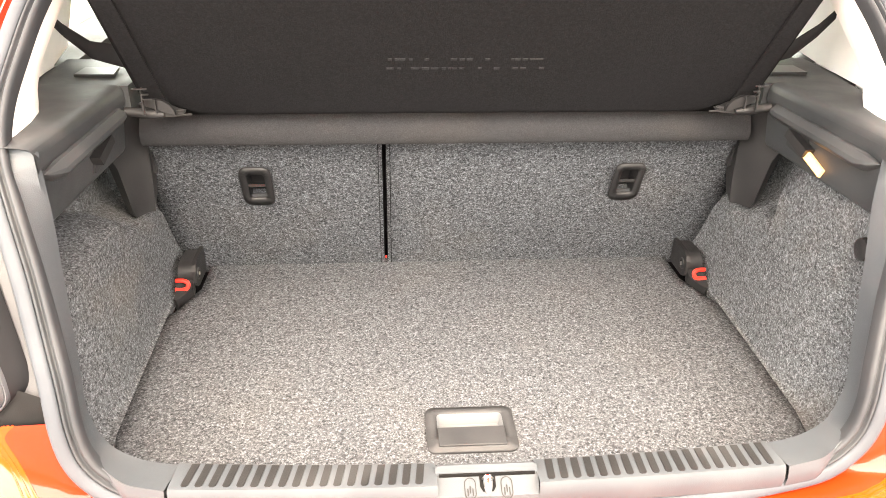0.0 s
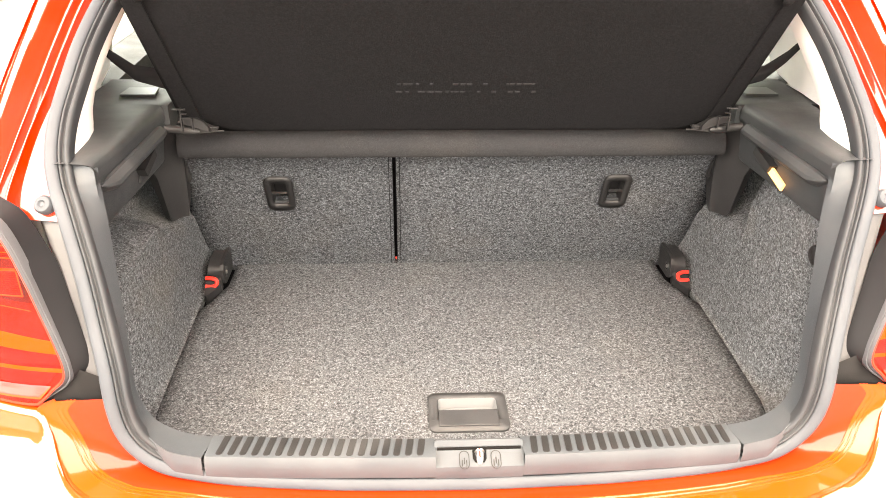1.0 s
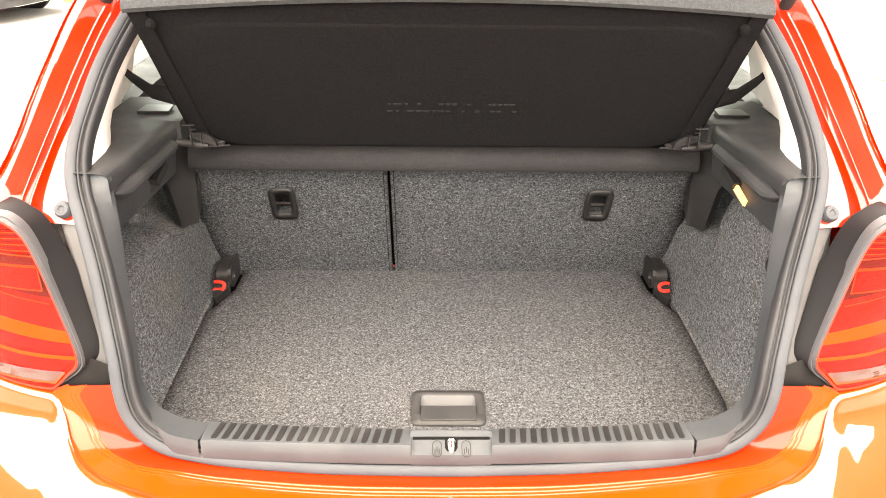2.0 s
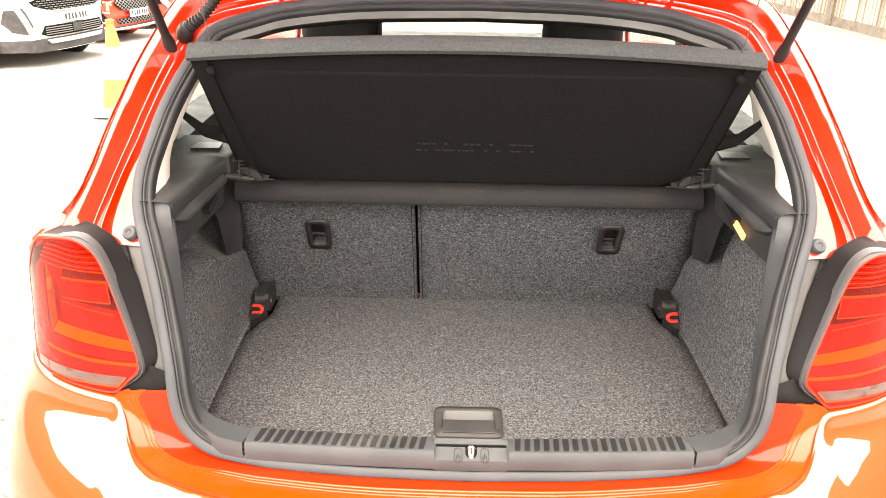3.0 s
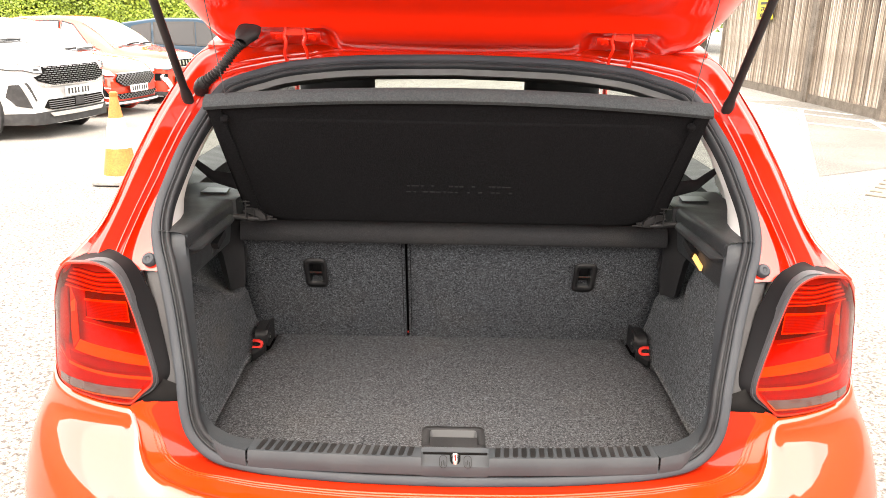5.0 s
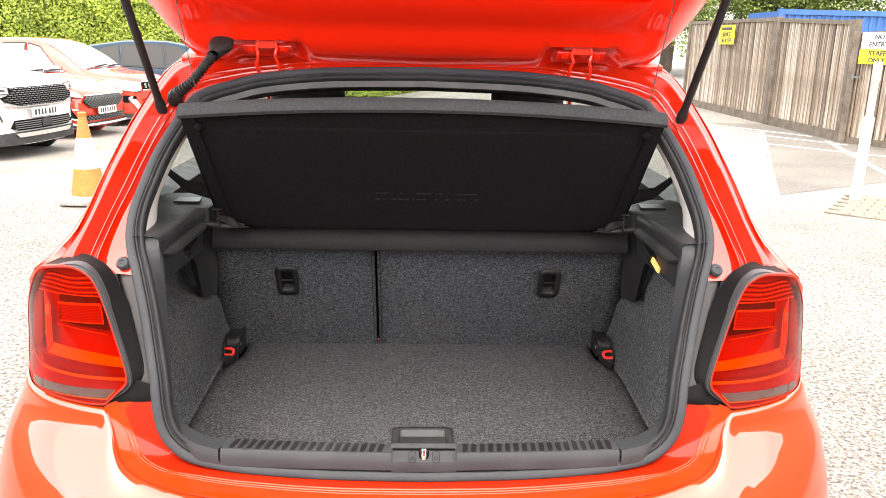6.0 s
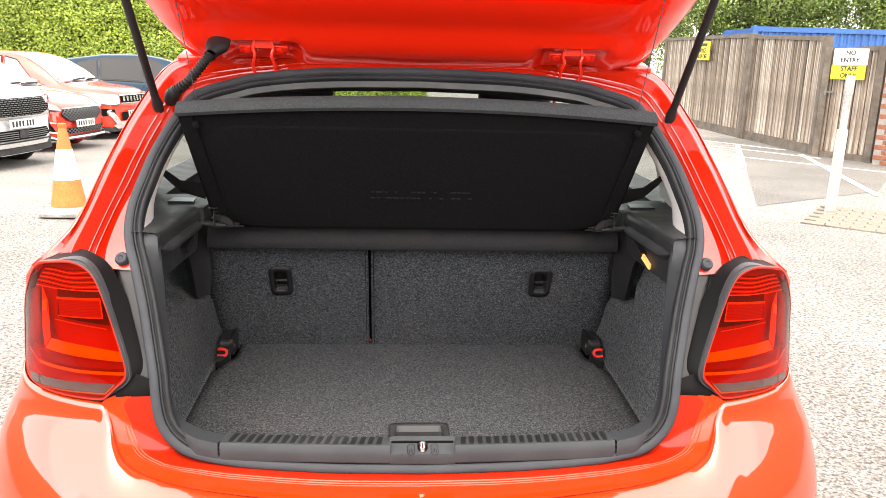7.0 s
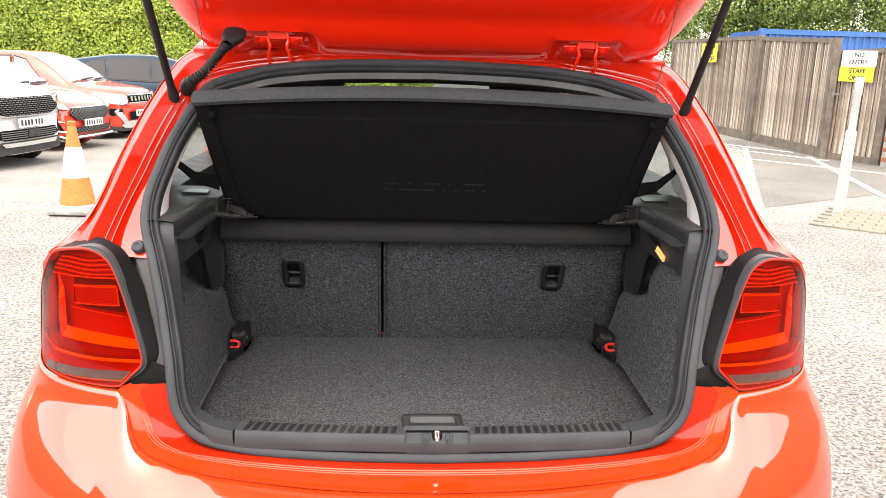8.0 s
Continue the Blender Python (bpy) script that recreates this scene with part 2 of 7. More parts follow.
def boards(name="weathered_board"):
    """Silvered fence boards: long grain, stains, a tone for each board."""
    m = mat(name, (0.3, 0.26, 0.22), 0.85)
    v = coords(m, (9, 9, 0.55))
    n1 = node(m, "ShaderNodeTexNoise", scale=3.0, detail=6.0, rough=0.7)
    n2 = node(m, "ShaderNodeTexNoise", scale=26.0, detail=3.0)
    link(m, v, n1.inputs["Vector"])
    link(m, v, n2.inputs["Vector"])
    oi = node(m, "ShaderNodeObjectInfo")
    c = ramp(m, n1.outputs[0], [(0.32, (0.026, 0.021, 0.018)), (0.44, (0.135, 0.113, 0.093)), (0.56, (0.230, 0.203, 0.174)), (0.66, (0.42, 0.39, 0.35))])
    c = mix(m, 0.9, c, ramp(m, oi.outputs["Random"], [(0.0, (0.42, 0.36, 0.31)), (0.25, (0.80, 0.70, 0.60)), (0.6, (1.08, 1.02, 0.96)), (1.0, (1.6, 1.58, 1.55))]), 'MULTIPLY')
    c = mix(m, 0.4, c, ramp(m, n2.outputs[0], [(0.3, (0.7,) * 3), (0.7, (1.2,) * 3)]), 'MULTIPLY')
    to_base(m, c)
    bump(m, n2.outputs[0], 0.5, 0.004)
    return m


def leafy(name, dark, light):
    m = mat(name, dark, 0.55)
    g = node(m, "ShaderNodeNewGeometry")
    n1 = node(m, "ShaderNodeTexNoise", scale=0.9, detail=3.0)
    link(m, coords(m), n1.inputs["Vector"])
    c = ramp(m, g.outputs["Random Per Island"], [(0.0, dark), (1.0, light)])
    c = mix(m, 0.6, c, ramp(m, n1.outputs[0], [(0.3, (0.6, 0.62, 0.6)), (0.7, (1.3, 1.25, 1.0))]), 'MULTIPLY')
    to_base(m, c)
    return m


M_ASPHALT = asphalt()
def fine_tarmac(name, k):
    m = mat(name, (0.06, 0.06, 0.06), 0.9)
    v = coords(m)
    n1 = node(m, "ShaderNodeTexNoise", scale=70.0, detail=5.0, rough=0.75)
    n2 = node(m, "ShaderNodeTexNoise", scale=0.8, detail=5.0)
    for n in (n1, n2):
        link(m, v, n.inputs["Vector"])
    c = ramp(m, n1.outputs[0], [(0.36, (0.07 * k, 0.067 * k, 0.063 * k)), (0.52, (0.13 * k, 0.125 * k, 0.117 * k)), (0.66, (0.24 * k, 0.232 * k, 0.213 * k))])
    c = mix(m, 0.7, c, ramp(m, n2.outputs[0], [(0.35, (0.75,) * 3), (0.65, (1.2,) * 3)]), 'MULTIPLY')
    to_base(m, c)
    bump(m, n1.outputs[0], 0.7, 0.006)
    return m


M_TARMAC = fine_tarmac("dark_tarmac", 0.80)
M_APRON = fine_tarmac("tan_tarmac", 1.25)
M_LINE = worn("worn_white_line", (0.55, 0.54, 0.52), (0.80, 0.79, 0.77), 0.7, 3.0, 0.002)
M_BOARD = boards()
M_POST = worn("fence_timber", (0.060, 0.048, 0.037), (0.135, 0.112, 0.090), 0.85, 5.0, 0.003)
M_CONT = worn("blue_container_paint", (0.004, 0.050, 0.19), (0.006, 0.072, 0.25), 0.55, 1.5, 0.001)
M_BRICK = worn("orange_red_brick", (0.165, 0.055, 0.03), (0.225, 0.1, 0.06), 0.9, 9.0, 0.003)
M_MORTAR = worn("grey_mortar", (0.175, 0.165, 0.15), (0.225, 0.215, 0.2), 0.95, 9.0, 0.003)
M_PAVER = worn("buff_paving_block", (0.125, 0.112, 0.090), (0.180, 0.164, 0.136), 0.9, 6.0, 0.003)
M_WHITEPOST = worn("white_painted_post", (0.29, 0.28, 0.265), (0.42, 0.41, 0.395), 0.5, 4.0, 0.001)
M_CONEORANGE = worn("faded_orange_cone", (0.36, 0.112, 0.020), (0.43, 0.158, 0.032), 0.6, 5.0, 0.001)
M_CONEWHITE = worn("white_cone_sleeve", (0.72, 0.71, 0.69), (0.84, 0.83, 0.82), 0.5, 5.0, 0.001)
M_CONEBASE = worn("grey_cone_base", (0.125, 0.12, 0.115), (0.275, 0.27, 0.26), 0.8, 5.0, 0.002)
M_IVY = leafy("ivy_leaf", (0.085, 0.135, 0.013), (0.235, 0.31, 0.036))
M_WALLBRICK = worn("brown_brick", (0.15, 0.095, 0.07), (0.23, 0.155, 0.12), 0.9, 2.0, 0.004)
M_LEAF = leafy("tree_leaf", (0.05, 0.095, 0.020), (0.18, 0.25, 0.052))
M_BARK = worn("bark", (0.035, 0.025, 0.0175), (0.07, 0.055, 0.04), 0.9, 6.0, 0.01)
M_SHADE = worn("ivy_shade", (0.045, 0.07, 0.012), (0.09, 0.125, 0.02), 0.95, 2.0, 0.01)

# ---- mesh helpers ----
from mathutils.geometry import delaunay_2d_cdt


def thing(name, loc, label, category, group="", kind=""):
    e = new(name)
    e.empty_display_size = 0.05
    e.location = loc
    return tagged(e, label, category, group, kind)


def part(name, bm, material, parent, label="", smooth=38):
    me = bpy.data.meshes.new(name)
    bmesh.ops.remove_doubles(bm, verts=bm.verts, dist=1e-5)
    if not any(e.is_boundary for e in bm.edges):
        bmesh.ops.recalc_face_normals(bm, faces=bm.faces)
    bm.to_mesh(me)
    bm.free()
    me.materials.append(material)
    if smooth:
        me.shade_smooth()
        me.set_sharp_from_angle(angle=radians(smooth))
    ob = new(name, me)
    if parent is not None:
        ob.parent = parent
        if parent.type == 'EMPTY':
            ob.matrix_parent_inverse = Matrix.Translation(parent.location).inverted()
    if label:
        tagged(ob, label)
    return ob


def thick(ob, t, offset=-1.0):
    s = ob.modifiers.new("thickness", 'SOLIDIFY')
    s.thickness, s.offset = t, offset
    return ob


def soft(ob, w, seg=2):
    b = ob.modifiers.new("edges", 'BEVEL')
    b.width, b.segments, b.limit_method, b.angle_limit = w, seg, 'ANGLE', radians(35)
    return ob


def loft(rows, closed=False, bm=None):
    bm = bm or bmesh.new()
    vs = [[bm.verts.new(p) for p in r] for r in rows]
    for a, b in zip(vs, vs[1:]):
        n = len(a)
        for i in range(n if closed else n - 1):
            j = (i + 1) % n
            f = []
            for v in (a[i], a[j], b[j], b[i]):
                if all((v.co - w.co).length > 2e-6 for w in f):
                    f.append(v)
            if len(f) > 2:
                bm.faces.new(f)
    return bm


def cap(bm, pts):
    bm.faces.new([bm.verts.new(p) for p in pts])
    return bm


def box(x0, x1, y0, y1, z0, z1, bm=None):
    bm = bm or bmesh.new()
    bmesh.ops.create_cube(bm, size=1, matrix=Matrix.LocRotScale(((x0 + x1) / 2, (y0 + y1) / 2, (z0 + z1) / 2), None, (abs(x1 - x0), abs(y1 - y0), abs(z1 - z0))))
    return bm


def obox(m, sx, sy, sz, bm=None):
    bm = bm or bmesh.new()
    bmesh.ops.create_cube(bm, size=1, matrix=m @ Matrix.Diagonal((sx, sy, sz, 1)))
    return bm


def prism(outline, a, b, bm=None):
    """outline: list of 3D points; a closed solid from outline + a to outline + b (offset vectors)."""
    bm = bm or bmesh.new()
    a, b = Vector(a), Vector(b)
    lo = [bm.verts.new(Vector(p) + a) for p in outline]
    hi = [bm.verts.new(Vector(p) + b) for p in outline]
    n = len(lo)
    bm.faces.new(lo)
    bm.faces.new(hi[::-1])
    for i in range(n):
        bm.faces.new([lo[i], lo[(i + 1) % n], hi[(i + 1) % n], hi[i]])
    return bm


def spline(pts, per=6, closed=False):
    """Catmull-Rom through the points."""
    P = [Vector(p) for p in pts]
    n, out = len(P), []
    for i in range(n if closed else n - 1):
        if closed:
            p0, p1, p2, p3 = P[i - 1], P[i], P[(i + 1) % n], P[(i + 2) % n]
        else:
            p0, p1, p2, p3 = P[max(i - 1, 0)], P[i], P[i + 1], P[min(i + 2, n - 1)]
        for k in range(per):
            t = k / per
            out.append(0.5 * ((2 * p1) + (p2 - p0) * t + (2 * p0 - 5 * p1 + 4 * p2 - p3) * t * t + (3 * p1 - p0 - 3 * p2 + p3) * t ** 3))
    if not closed:
        out.append(P[-1])
    return out


def tube(pts, radius, n=10, bm=None, ends=True):
    """radius: a number, or a function of the index."""
    bm = bm or bmesh.new()
    P = [Vector(p) for p in pts]
    rows, up = [], None
    for i, p in enumerate(P):
        t = (P[min(i + 1, len(P) - 1)] - P[max(i - 1, 0)]).normalized()
        if up is None:
            up = t.orthogonal().normalized()
        up = (up - t * up.dot(t)).normalized()
        side = t.cross(up)
        r = radius(i) if callable(radius) else radius
        rows.append([p + r * (math.cos(a) * up + math.sin(a) * side) for a in (2 * math.pi * k / n for k in range(n))])
    loft(rows, True, bm)
    if ends:
        cap(bm, rows[0])
        cap(bm, rows[-1])
    return bm


def lathe(m, prof, n=24, bm=None):
    """prof: (radius, height) pairs about the local z axis of m."""
    rows = [[m @ Vector((r * math.cos(2 * math.pi * k / n), r * math.sin(2 * math.pi * k / n), h)) for k in range(n)] for r, h in prof]
    return loft(rows, True, bm)


def inside(p, poly):
    x, y, c = p[0], p[1], False
    for (x0, y0), (x1, y1) in zip(poly, poly[1:] + poly[:1]):
        if (y0 > y) != (y1 > y) and x < (x1 - x0) * (y - y0) / (y1 - y0) + x0:
            c = not c
    return c


def sheet(outer, holes, step, place, bm=None, extra=()):
    """A triangulated sheet over a plane outline with holes; place maps (u, v) to 3D."""
    bm = bm or bmesh.new()
    vs, es = [], []
    for loop in (outer, *holes):
        dense = []
        for (x0, y0), (x1, y1) in zip(loop, loop[1:] + loop[:1]):
            k = max(1, int(math.hypot(x1 - x0, y1 - y0) / step))
            dense += [(x0 + (x1 - x0) * i / k, y0 + (y1 - y0) * i / k) for i in range(k)]
        b = len(vs)
        vs += dense
        es += [(b + i, b + (i + 1) % len(dense)) for i in range(len(dense))]
    us, ws = [p[0] for p in outer], [p[1] for p in outer]
    nu, nw = max(1, int((max(us) - min(us)) / step)), max(1, int((max(ws) - min(ws)) / step))
    for i in range(nu + 1):
        for j in range(nw + 1):
            vs.append((min(us) + (max(us) - min(us)) * i / nu, min(ws) + (max(ws) - min(ws)) * j / nw))
    out = delaunay_2d_cdt([Vector(v) for v in vs], es, [], 0, 1e-5)
    verts = {}
    for f in out[2]:
        c = sum((out[0][i] for i in f), Vector((0, 0))) / len(f)
        if inside(c, outer) and not any(inside(c, h) for h in holes):
            for i in f:
                if i not in verts:
                    verts[i] = bm.verts.new(place(*out[0][i]))
            try:
                bm.faces.new([verts[i] for i in f])
            except ValueError:
                pass
    return bm


def lerp(a, b, t):
    return a + (b - a) * t


def table(x, xs, ys):
    return float(np.interp(x, xs, ys))


def curve_table(x, xs, ys):
    """Smooth, monotone reading of a table (Hermite with limited slopes)."""
    if x <= xs[0]:
        return ys[0]
    if x >= xs[-1]:
        return ys[-1]
    n = len(xs)
    d = [(ys[i + 1] - ys[i]) / (xs[i + 1] - xs[i]) for i in range(n - 1)]
    m = [d[0]] + [0.0 if d[i - 1] * d[i] <= 0 else 2 * d[i - 1] * d[i] / (d[i - 1] + d[i]) for i in range(1, n - 1)] + [d[-1]]
    i = max(k for k in range(n - 1) if xs[k] <= x)
    h = xs[i + 1] - xs[i]
    t = (x - xs[i]) / h
    return ys[i] * (1 + 2 * t) * (1 - t) ** 2 + m[i] * h * t * (1 - t) ** 2 + ys[i + 1] * t * t * (3 - 2 * t) + m[i + 1] * h * t * t * (t - 1)


def rounded(w, h, r, n=5, cx=0.0, cy=0.0):
    out = []
    for sx, sy, a0 in ((1, 1, 0), (-1, 1, 90), (-1, -1, 180), (1, -1, 270)):
        for k in range(n + 1):
            a = radians(a0 + 90 * k / n)
            out.append((cx + sx * (w / 2 - r) + r * math.cos(a), cy + sy * (h / 2 - r) + r * math.sin(a)))
    return out


# ---- the red hatchback ----
car = thing("hatchback_car", (0, 1.9, 0), "glossy red five-door hatchback with its tailgate raised on the tarmac", "car")

# boot opening, half of its outline from the sill's middle up to the roof's middle
OPENING = [(0, -0.016, 0.637), (0.175, -0.015, 0.641), (0.305, -0.010, 0.648), (0.37, -0.006, 0.656), (0.42, -0.003, 0.669), (0.453, 0.002, 0.693),
           (0.472, 0.006, 0.725), (0.480, 0.012, 0.765), (0.486, 0.027, 0.81), (0.4985, 0.052, 0.862), (0.513, 0.08, 0.92), (0.533, 0.112, 0.985),
           (0.549, 0.14, 1.018), (0.560, 0.172, 1.05), (0.562, 0.21, 1.088), (0.554, 0.25, 1.13), (0.543, 0.295, 1.175), (0.523, 0.348, 1.225),
           (0.490, 0.408, 1.283), (0.46, 0.428, 1.301), (0.415, 0.443, 1.315), (0.35, 0.458, 1.331), (0.21, 0.473, 1.345), (0, 0.479, 1.35)]
# the body's outer edge round it, from the lamp's top up to the roof's middle
EDGE = [(0.712, 0.128, 0.993), (0.684, 0.14, 1.018), (0.659, 0.172, 1.052), (0.647, 0.21, 1.088), (0.637, 0.25, 1.13), (0.625, 0.30, 1.178), (0.602, 0.372, 1.250),
        (0.562, 0.465, 1.336), (0.525, 0.495, 1.362), (0.46, 0.512, 1.374), (0.37, 0.522, 1.380), (0.22, 0.532, 1.384), (0, 0.535, 1.385)]


def ring_frames():
    half = spline(OPENING, 5)
    loop = half + [Vector((-p.x, p.y, p.z)) for p in half[-2:0:-1]]
    n, mid, out = len(loop), Vector((0, 0.2, 0.98)), []
    for i, p in enumerate(loop):
        t = (loop[(i + 1) % n] - loop[i - 1]).normalized()
        d = mid - p
        d = (d - t * d.dot(t)).normalized()
        nn = t.cross(d).normalized()
        if nn.dot(Vector((0, -1, 0.35))) < 0:
            nn = -nn
        out.append((p, d, nn))
    return out


RING = ring_frames()


def ring_band(profile):
    return loft([[p + d * u + nn * h for p, d, nn in RING] for u, h in profile], True)


SEAL_OUT = [(-0.004, -0.034), (-0.003, 0.001), (-0.001, 0.004), (0.004, 0.0055), (0.009, 0.0055), (0.0125, 0.0045), (0.0138, 0.002), (0.0140, -0.004)]
SEAL_IN = [(0.0142, -0.006), (0.0146, 0.004), (0.0155, 0.0062), (0.0170, 0.0068), (0.0184, 0.0058), (0.0190, 0.0022), (0.0206, 0.0016), (0.0220, 0.0026), (0.0232, 0.0068), (0.0255, 0.0085), (0.0285, 0.0075), (0.0305, 0.0040), (0.031, -0.014)]
seal = part("boot_seal", ring_band(SEAL_OUT), M_RUBBER, car, "grey rubber boot seal with a dark inner lip", 60)
part("seal_lip", ring_band(SEAL_IN), M_SEALLIP, seal, "dark double-ribbed inner lip", 60)

# --- rear quarter between the seal and the outer edge: channel, ribs, rolled edge ---
QUARTER = OPENING[11:]
JAMB_EDGE = [(0.683, 0.118, 0.998), (0.674, 0.136, 1.018)] + EDGE[2:]
# the jamb faces inwards up to a rolled crest, then falls to the body side; beside the seal's foot a flat faces outwards
for side in (1, -1):
    a, b, body_edge = spline(QUARTER, 5), spline(JAMB_EDGE, 5), spline(EDGE, 5)
    deep = [curve_table(p.z, [1.0, 1.06, 1.14, 1.25, 1.30], [0.041, 0.040, 0.036, 0.026, 0.020]) if p.x > 0.3 else 0.009 for p in a]
    foot = [curve_table(p.z, [0.985, 1.02, 1.07, 1.14, 1.18], [0.40, 0.36, 0.25, 0.06, 0.02]) if p.x > 0.3 else 0.02 for p in a]
    prof = [(0.0, -0.20, 1), (0.5, -0.24, 1), (0.94, -0.29, 1), (1.0, -0.98, 1), (0.03, -0.98, 0), (0.20, -0.78, 0), (0.34, -0.60, 0), (0.365, -0.50, 0), (0.39, -0.50, 0), (0.42, -0.53, 0), (0.50, -0.42, 0), (0.525, -0.33, 0),
            (0.55, -0.33, 0), (0.58, -0.36, 0), (0.76, -0.13, 0), (0.86, -0.01, 0), (0.91, 0.04, 0), (0.96, 0.02, 0), (1.0, -0.06, 0)]
    tail = [(0.82, -0.08), (0.86, -0.12), (0.94, -0.20), (0.975, -0.26), (1.0, -0.36)]
    nn = Vector((0.15, -0.72, 0.68)).normalized()

    def jamb(u, h):
        out = []
        for p, q, v, k in zip(a, b, u, deep):
            w = p.lerp(q, v) + nn * h * k
            out.append((side * w.x, w.y, w.z))
        return out

    rows = [jamb([f * u for f in foot] if at_foot else [lerp(f, 0.80, u) for f in foot], h) for u, h, at_foot in prof]
    rows += [jamb([u] * len(foot), h) for u, h in tail]
    rows.append([(side * (p.x - 0.001), p.y + 0.004, p.z - 0.004) for p in body_edge])
    part("rear_pillar_panel", loft(rows), M_RED_SHADED, car)

# --- body sides ---
ZS = [0.22, 0.5, 0.72, 0.95, 1.05, 1.2, 1.3, 1.42]
XS = [0.79, 0.832, 0.84, 0.800, 0.745, 0.69, 0.64, 0.575]
EZ = [e[2] for e in EDGE[:9]]


def side_x(y, z):
    full = table(z, ZS, XS)
    rear = table(z, [0.3, 0.5, 0.76, 0.86, 0.91, 0.958, 0.985] + EZ, [0.80, 0.81, 0.778, 0.772, 0.764, 0.745, 0.722] + [e[0] for e in EDGE[:9]])
    ye = table(z, [0.5, 0.86, 0.91, 0.958, 0.985] + EZ, [0.22, 0.20, 0.19, 0.155, 0.135] + [e[1] for e in EDGE[:9]])
    t = min(max((y - ye) / 1.1, 0), 1)
    x = lerp(rear, full, 1 - (1 - t) ** 1.7)
    f = max(0, (y - 2.9) / 0.92)
    return x - 0.13 * f * f


ARCHES = [[(yc + 0.345 * math.cos(2 * math.pi * k / 40), 0.30 + 0.345 * math.sin(2 * math.pi * k / 40)) for k in range(40)] for yc in (0.62, 3.09)]
WINDOWS = {"rear": [(0.80, 1.005), (1.50, 0.985), (1.50, 1.345), (1.18, 1.345), (0.98, 1.31)], "front": [(1.60, 0.985), (2.70, 0.965), (2.50, 1.07), (2.12, 1.30), (2.02, 1.338), (1.60, 1.348)]}
SIDE = [(0.26, 0.24), (0.22, 0.5), (0.215, 0.76), (0.20, 0.86), (0.19, 0.91), (0.158, 0.958), (0.138, 0.985)] + [(e[1] + 0.004, e[2] - 0.008) for e in EDGE[:8]] + \
       [(0.54, 1.372), (0.8, 1.394), (1.3, 1.41), (1.8, 1.40), (2.12, 1.37), (2.55, 1.13), (2.86, 0.985), (3.3, 0.93), (3.62, 0.84), (3.78, 0.70), (3.82, 0.5), (3.78, 0.24), (3.5, 0.22), (0.9, 0.22)]
for side in (1, -1):
    p = part("body_side", sheet(SIDE, ARCHES + list(WINDOWS.values()), 0.07, lambda u, v: (side * side_x(u, v), u, v)), M_RED, car)
    thick(p, 0.012, 1.0 if side < 0 else -1.0)
    for nm, w in WINDOWS.items():
        part("side_window_pane", sheet(w, [], 0.12, lambda u, v: (side * (side_x(u, v) - 0.012), u, v)), M_GLASS, car).visible_shadow = False
    for yc in (0.62, 3.09):
        wm = Matrix.Translation((side * 0.735, yc, 0.305)) @ Matrix.Rotation(side * math.pi / 2, 4, 'Y')
        wheel = part("tyre", lathe(wm, [(0.20, -0.09), (0.27, -0.092), (0.30, -0.08), (0.304, -0.05), (0.304, 0.05), (0.30, 0.08), (0.27, 0.09), (0.205, 0.088), (0.20, 0.07)], 36), M_TYRE, car, "black road tyre")
        bm = lathe(wm, [(0.205, 0.075), (0.195, 0.082), (0.18, 0.06), (0.17, 0.04), (0.03, 0.05), (0.001, 0.055)], 36)
        part("wheel_rim", bm, M_ALLOY, wheel, "silver wheel rim")
        bm = bmesh.new()
        for k in range(5):
            obox(wm @ Matrix.Rotation(2 * math.pi * k / 5, 4, 'Z') @ Matrix.Translation((0.105, 0, 0.062)), 0.16, 0.045, 0.03, bm)
        part("wheel_spokes", bm, M_ALLOY, wheel)
    part("door_mirror", tube(spline([(side * 0.80, 2.56, 0.94), (side * 0.85, 2.57, 0.95), (side * 0.92, 2.56, 0.95)], 4), lambda i: [0.03, 0.045, 0.06, 0.07, 0.072, 0.072, 0.07, 0.064, 0.04][min(i, 8)], 12), M_RED, car)

# roof, windscreen, bonnet, nose


def roof_z(x, y):
    rail = table(y, [0.50, 0.54, 0.8, 1.3, 1.8, 2.14], [1.365, 1.372, 1.394, 1.41, 1.40, 1.37])
    top = table(y, [0.50, 0.535, 0.8, 1.3, 1.8, 2.14], [1.378, 1.385, 1.425, 1.452, 1.445, 1.405])
    return lerp(top, rail, min(1, (abs(x) / 0.60) ** 2.6))


ROOFY = [0.533, 0.6, 0.7, 0.85, 1.0, 1.3, 1.6, 1.9, 2.12]
rows = []
for y in ROOFY:
    w = min(side_x(y, 1.39) + 0.004, table(y, [0.53, 0.6, 0.75], [0.53, 0.575, 0.66]))
    rows.append([(w * s, y + (-0.04 * s * s * 1.0 if y < 0.54 else 0), roof_z(w * s, y) + (0.0 if y > 0.54 else -0.010 * s * s)) for s in np.linspace(-1, 1, 25)])
thick(part("roof", loft(rows), M_RED, car), 0.01)
rows = []
for t in np.linspace(0, 1, 8):
    w = lerp(0.60, 0.735, t)
    rows.append([(w * s, lerp(2.12, 2.93, t) - 0.13 * s * s, lerp(1.405 - 0.03 * s * s, 0.985, t)) for s in np.linspace(-1, 1, 13)])
part("windscreen", loft(rows), M_GLASS, car).visible_shadow = False
rows = []
for t in np.linspace(0, 1, 9):
    y = lerp(2.90, 3.80, t)
    w = side_x(y, 0.93) - 0.01
    z = table(y, [2.9, 3.3, 3.62, 3.8], [0.99, 0.955, 0.875, 0.72])
    rows.append([(w * s, y - 0.13 * s * s + 0.08, z - 0.03 * s * s) for s in np.linspace(-1, 1, 13)])
part("bonnet", loft(rows), M_RED, car)
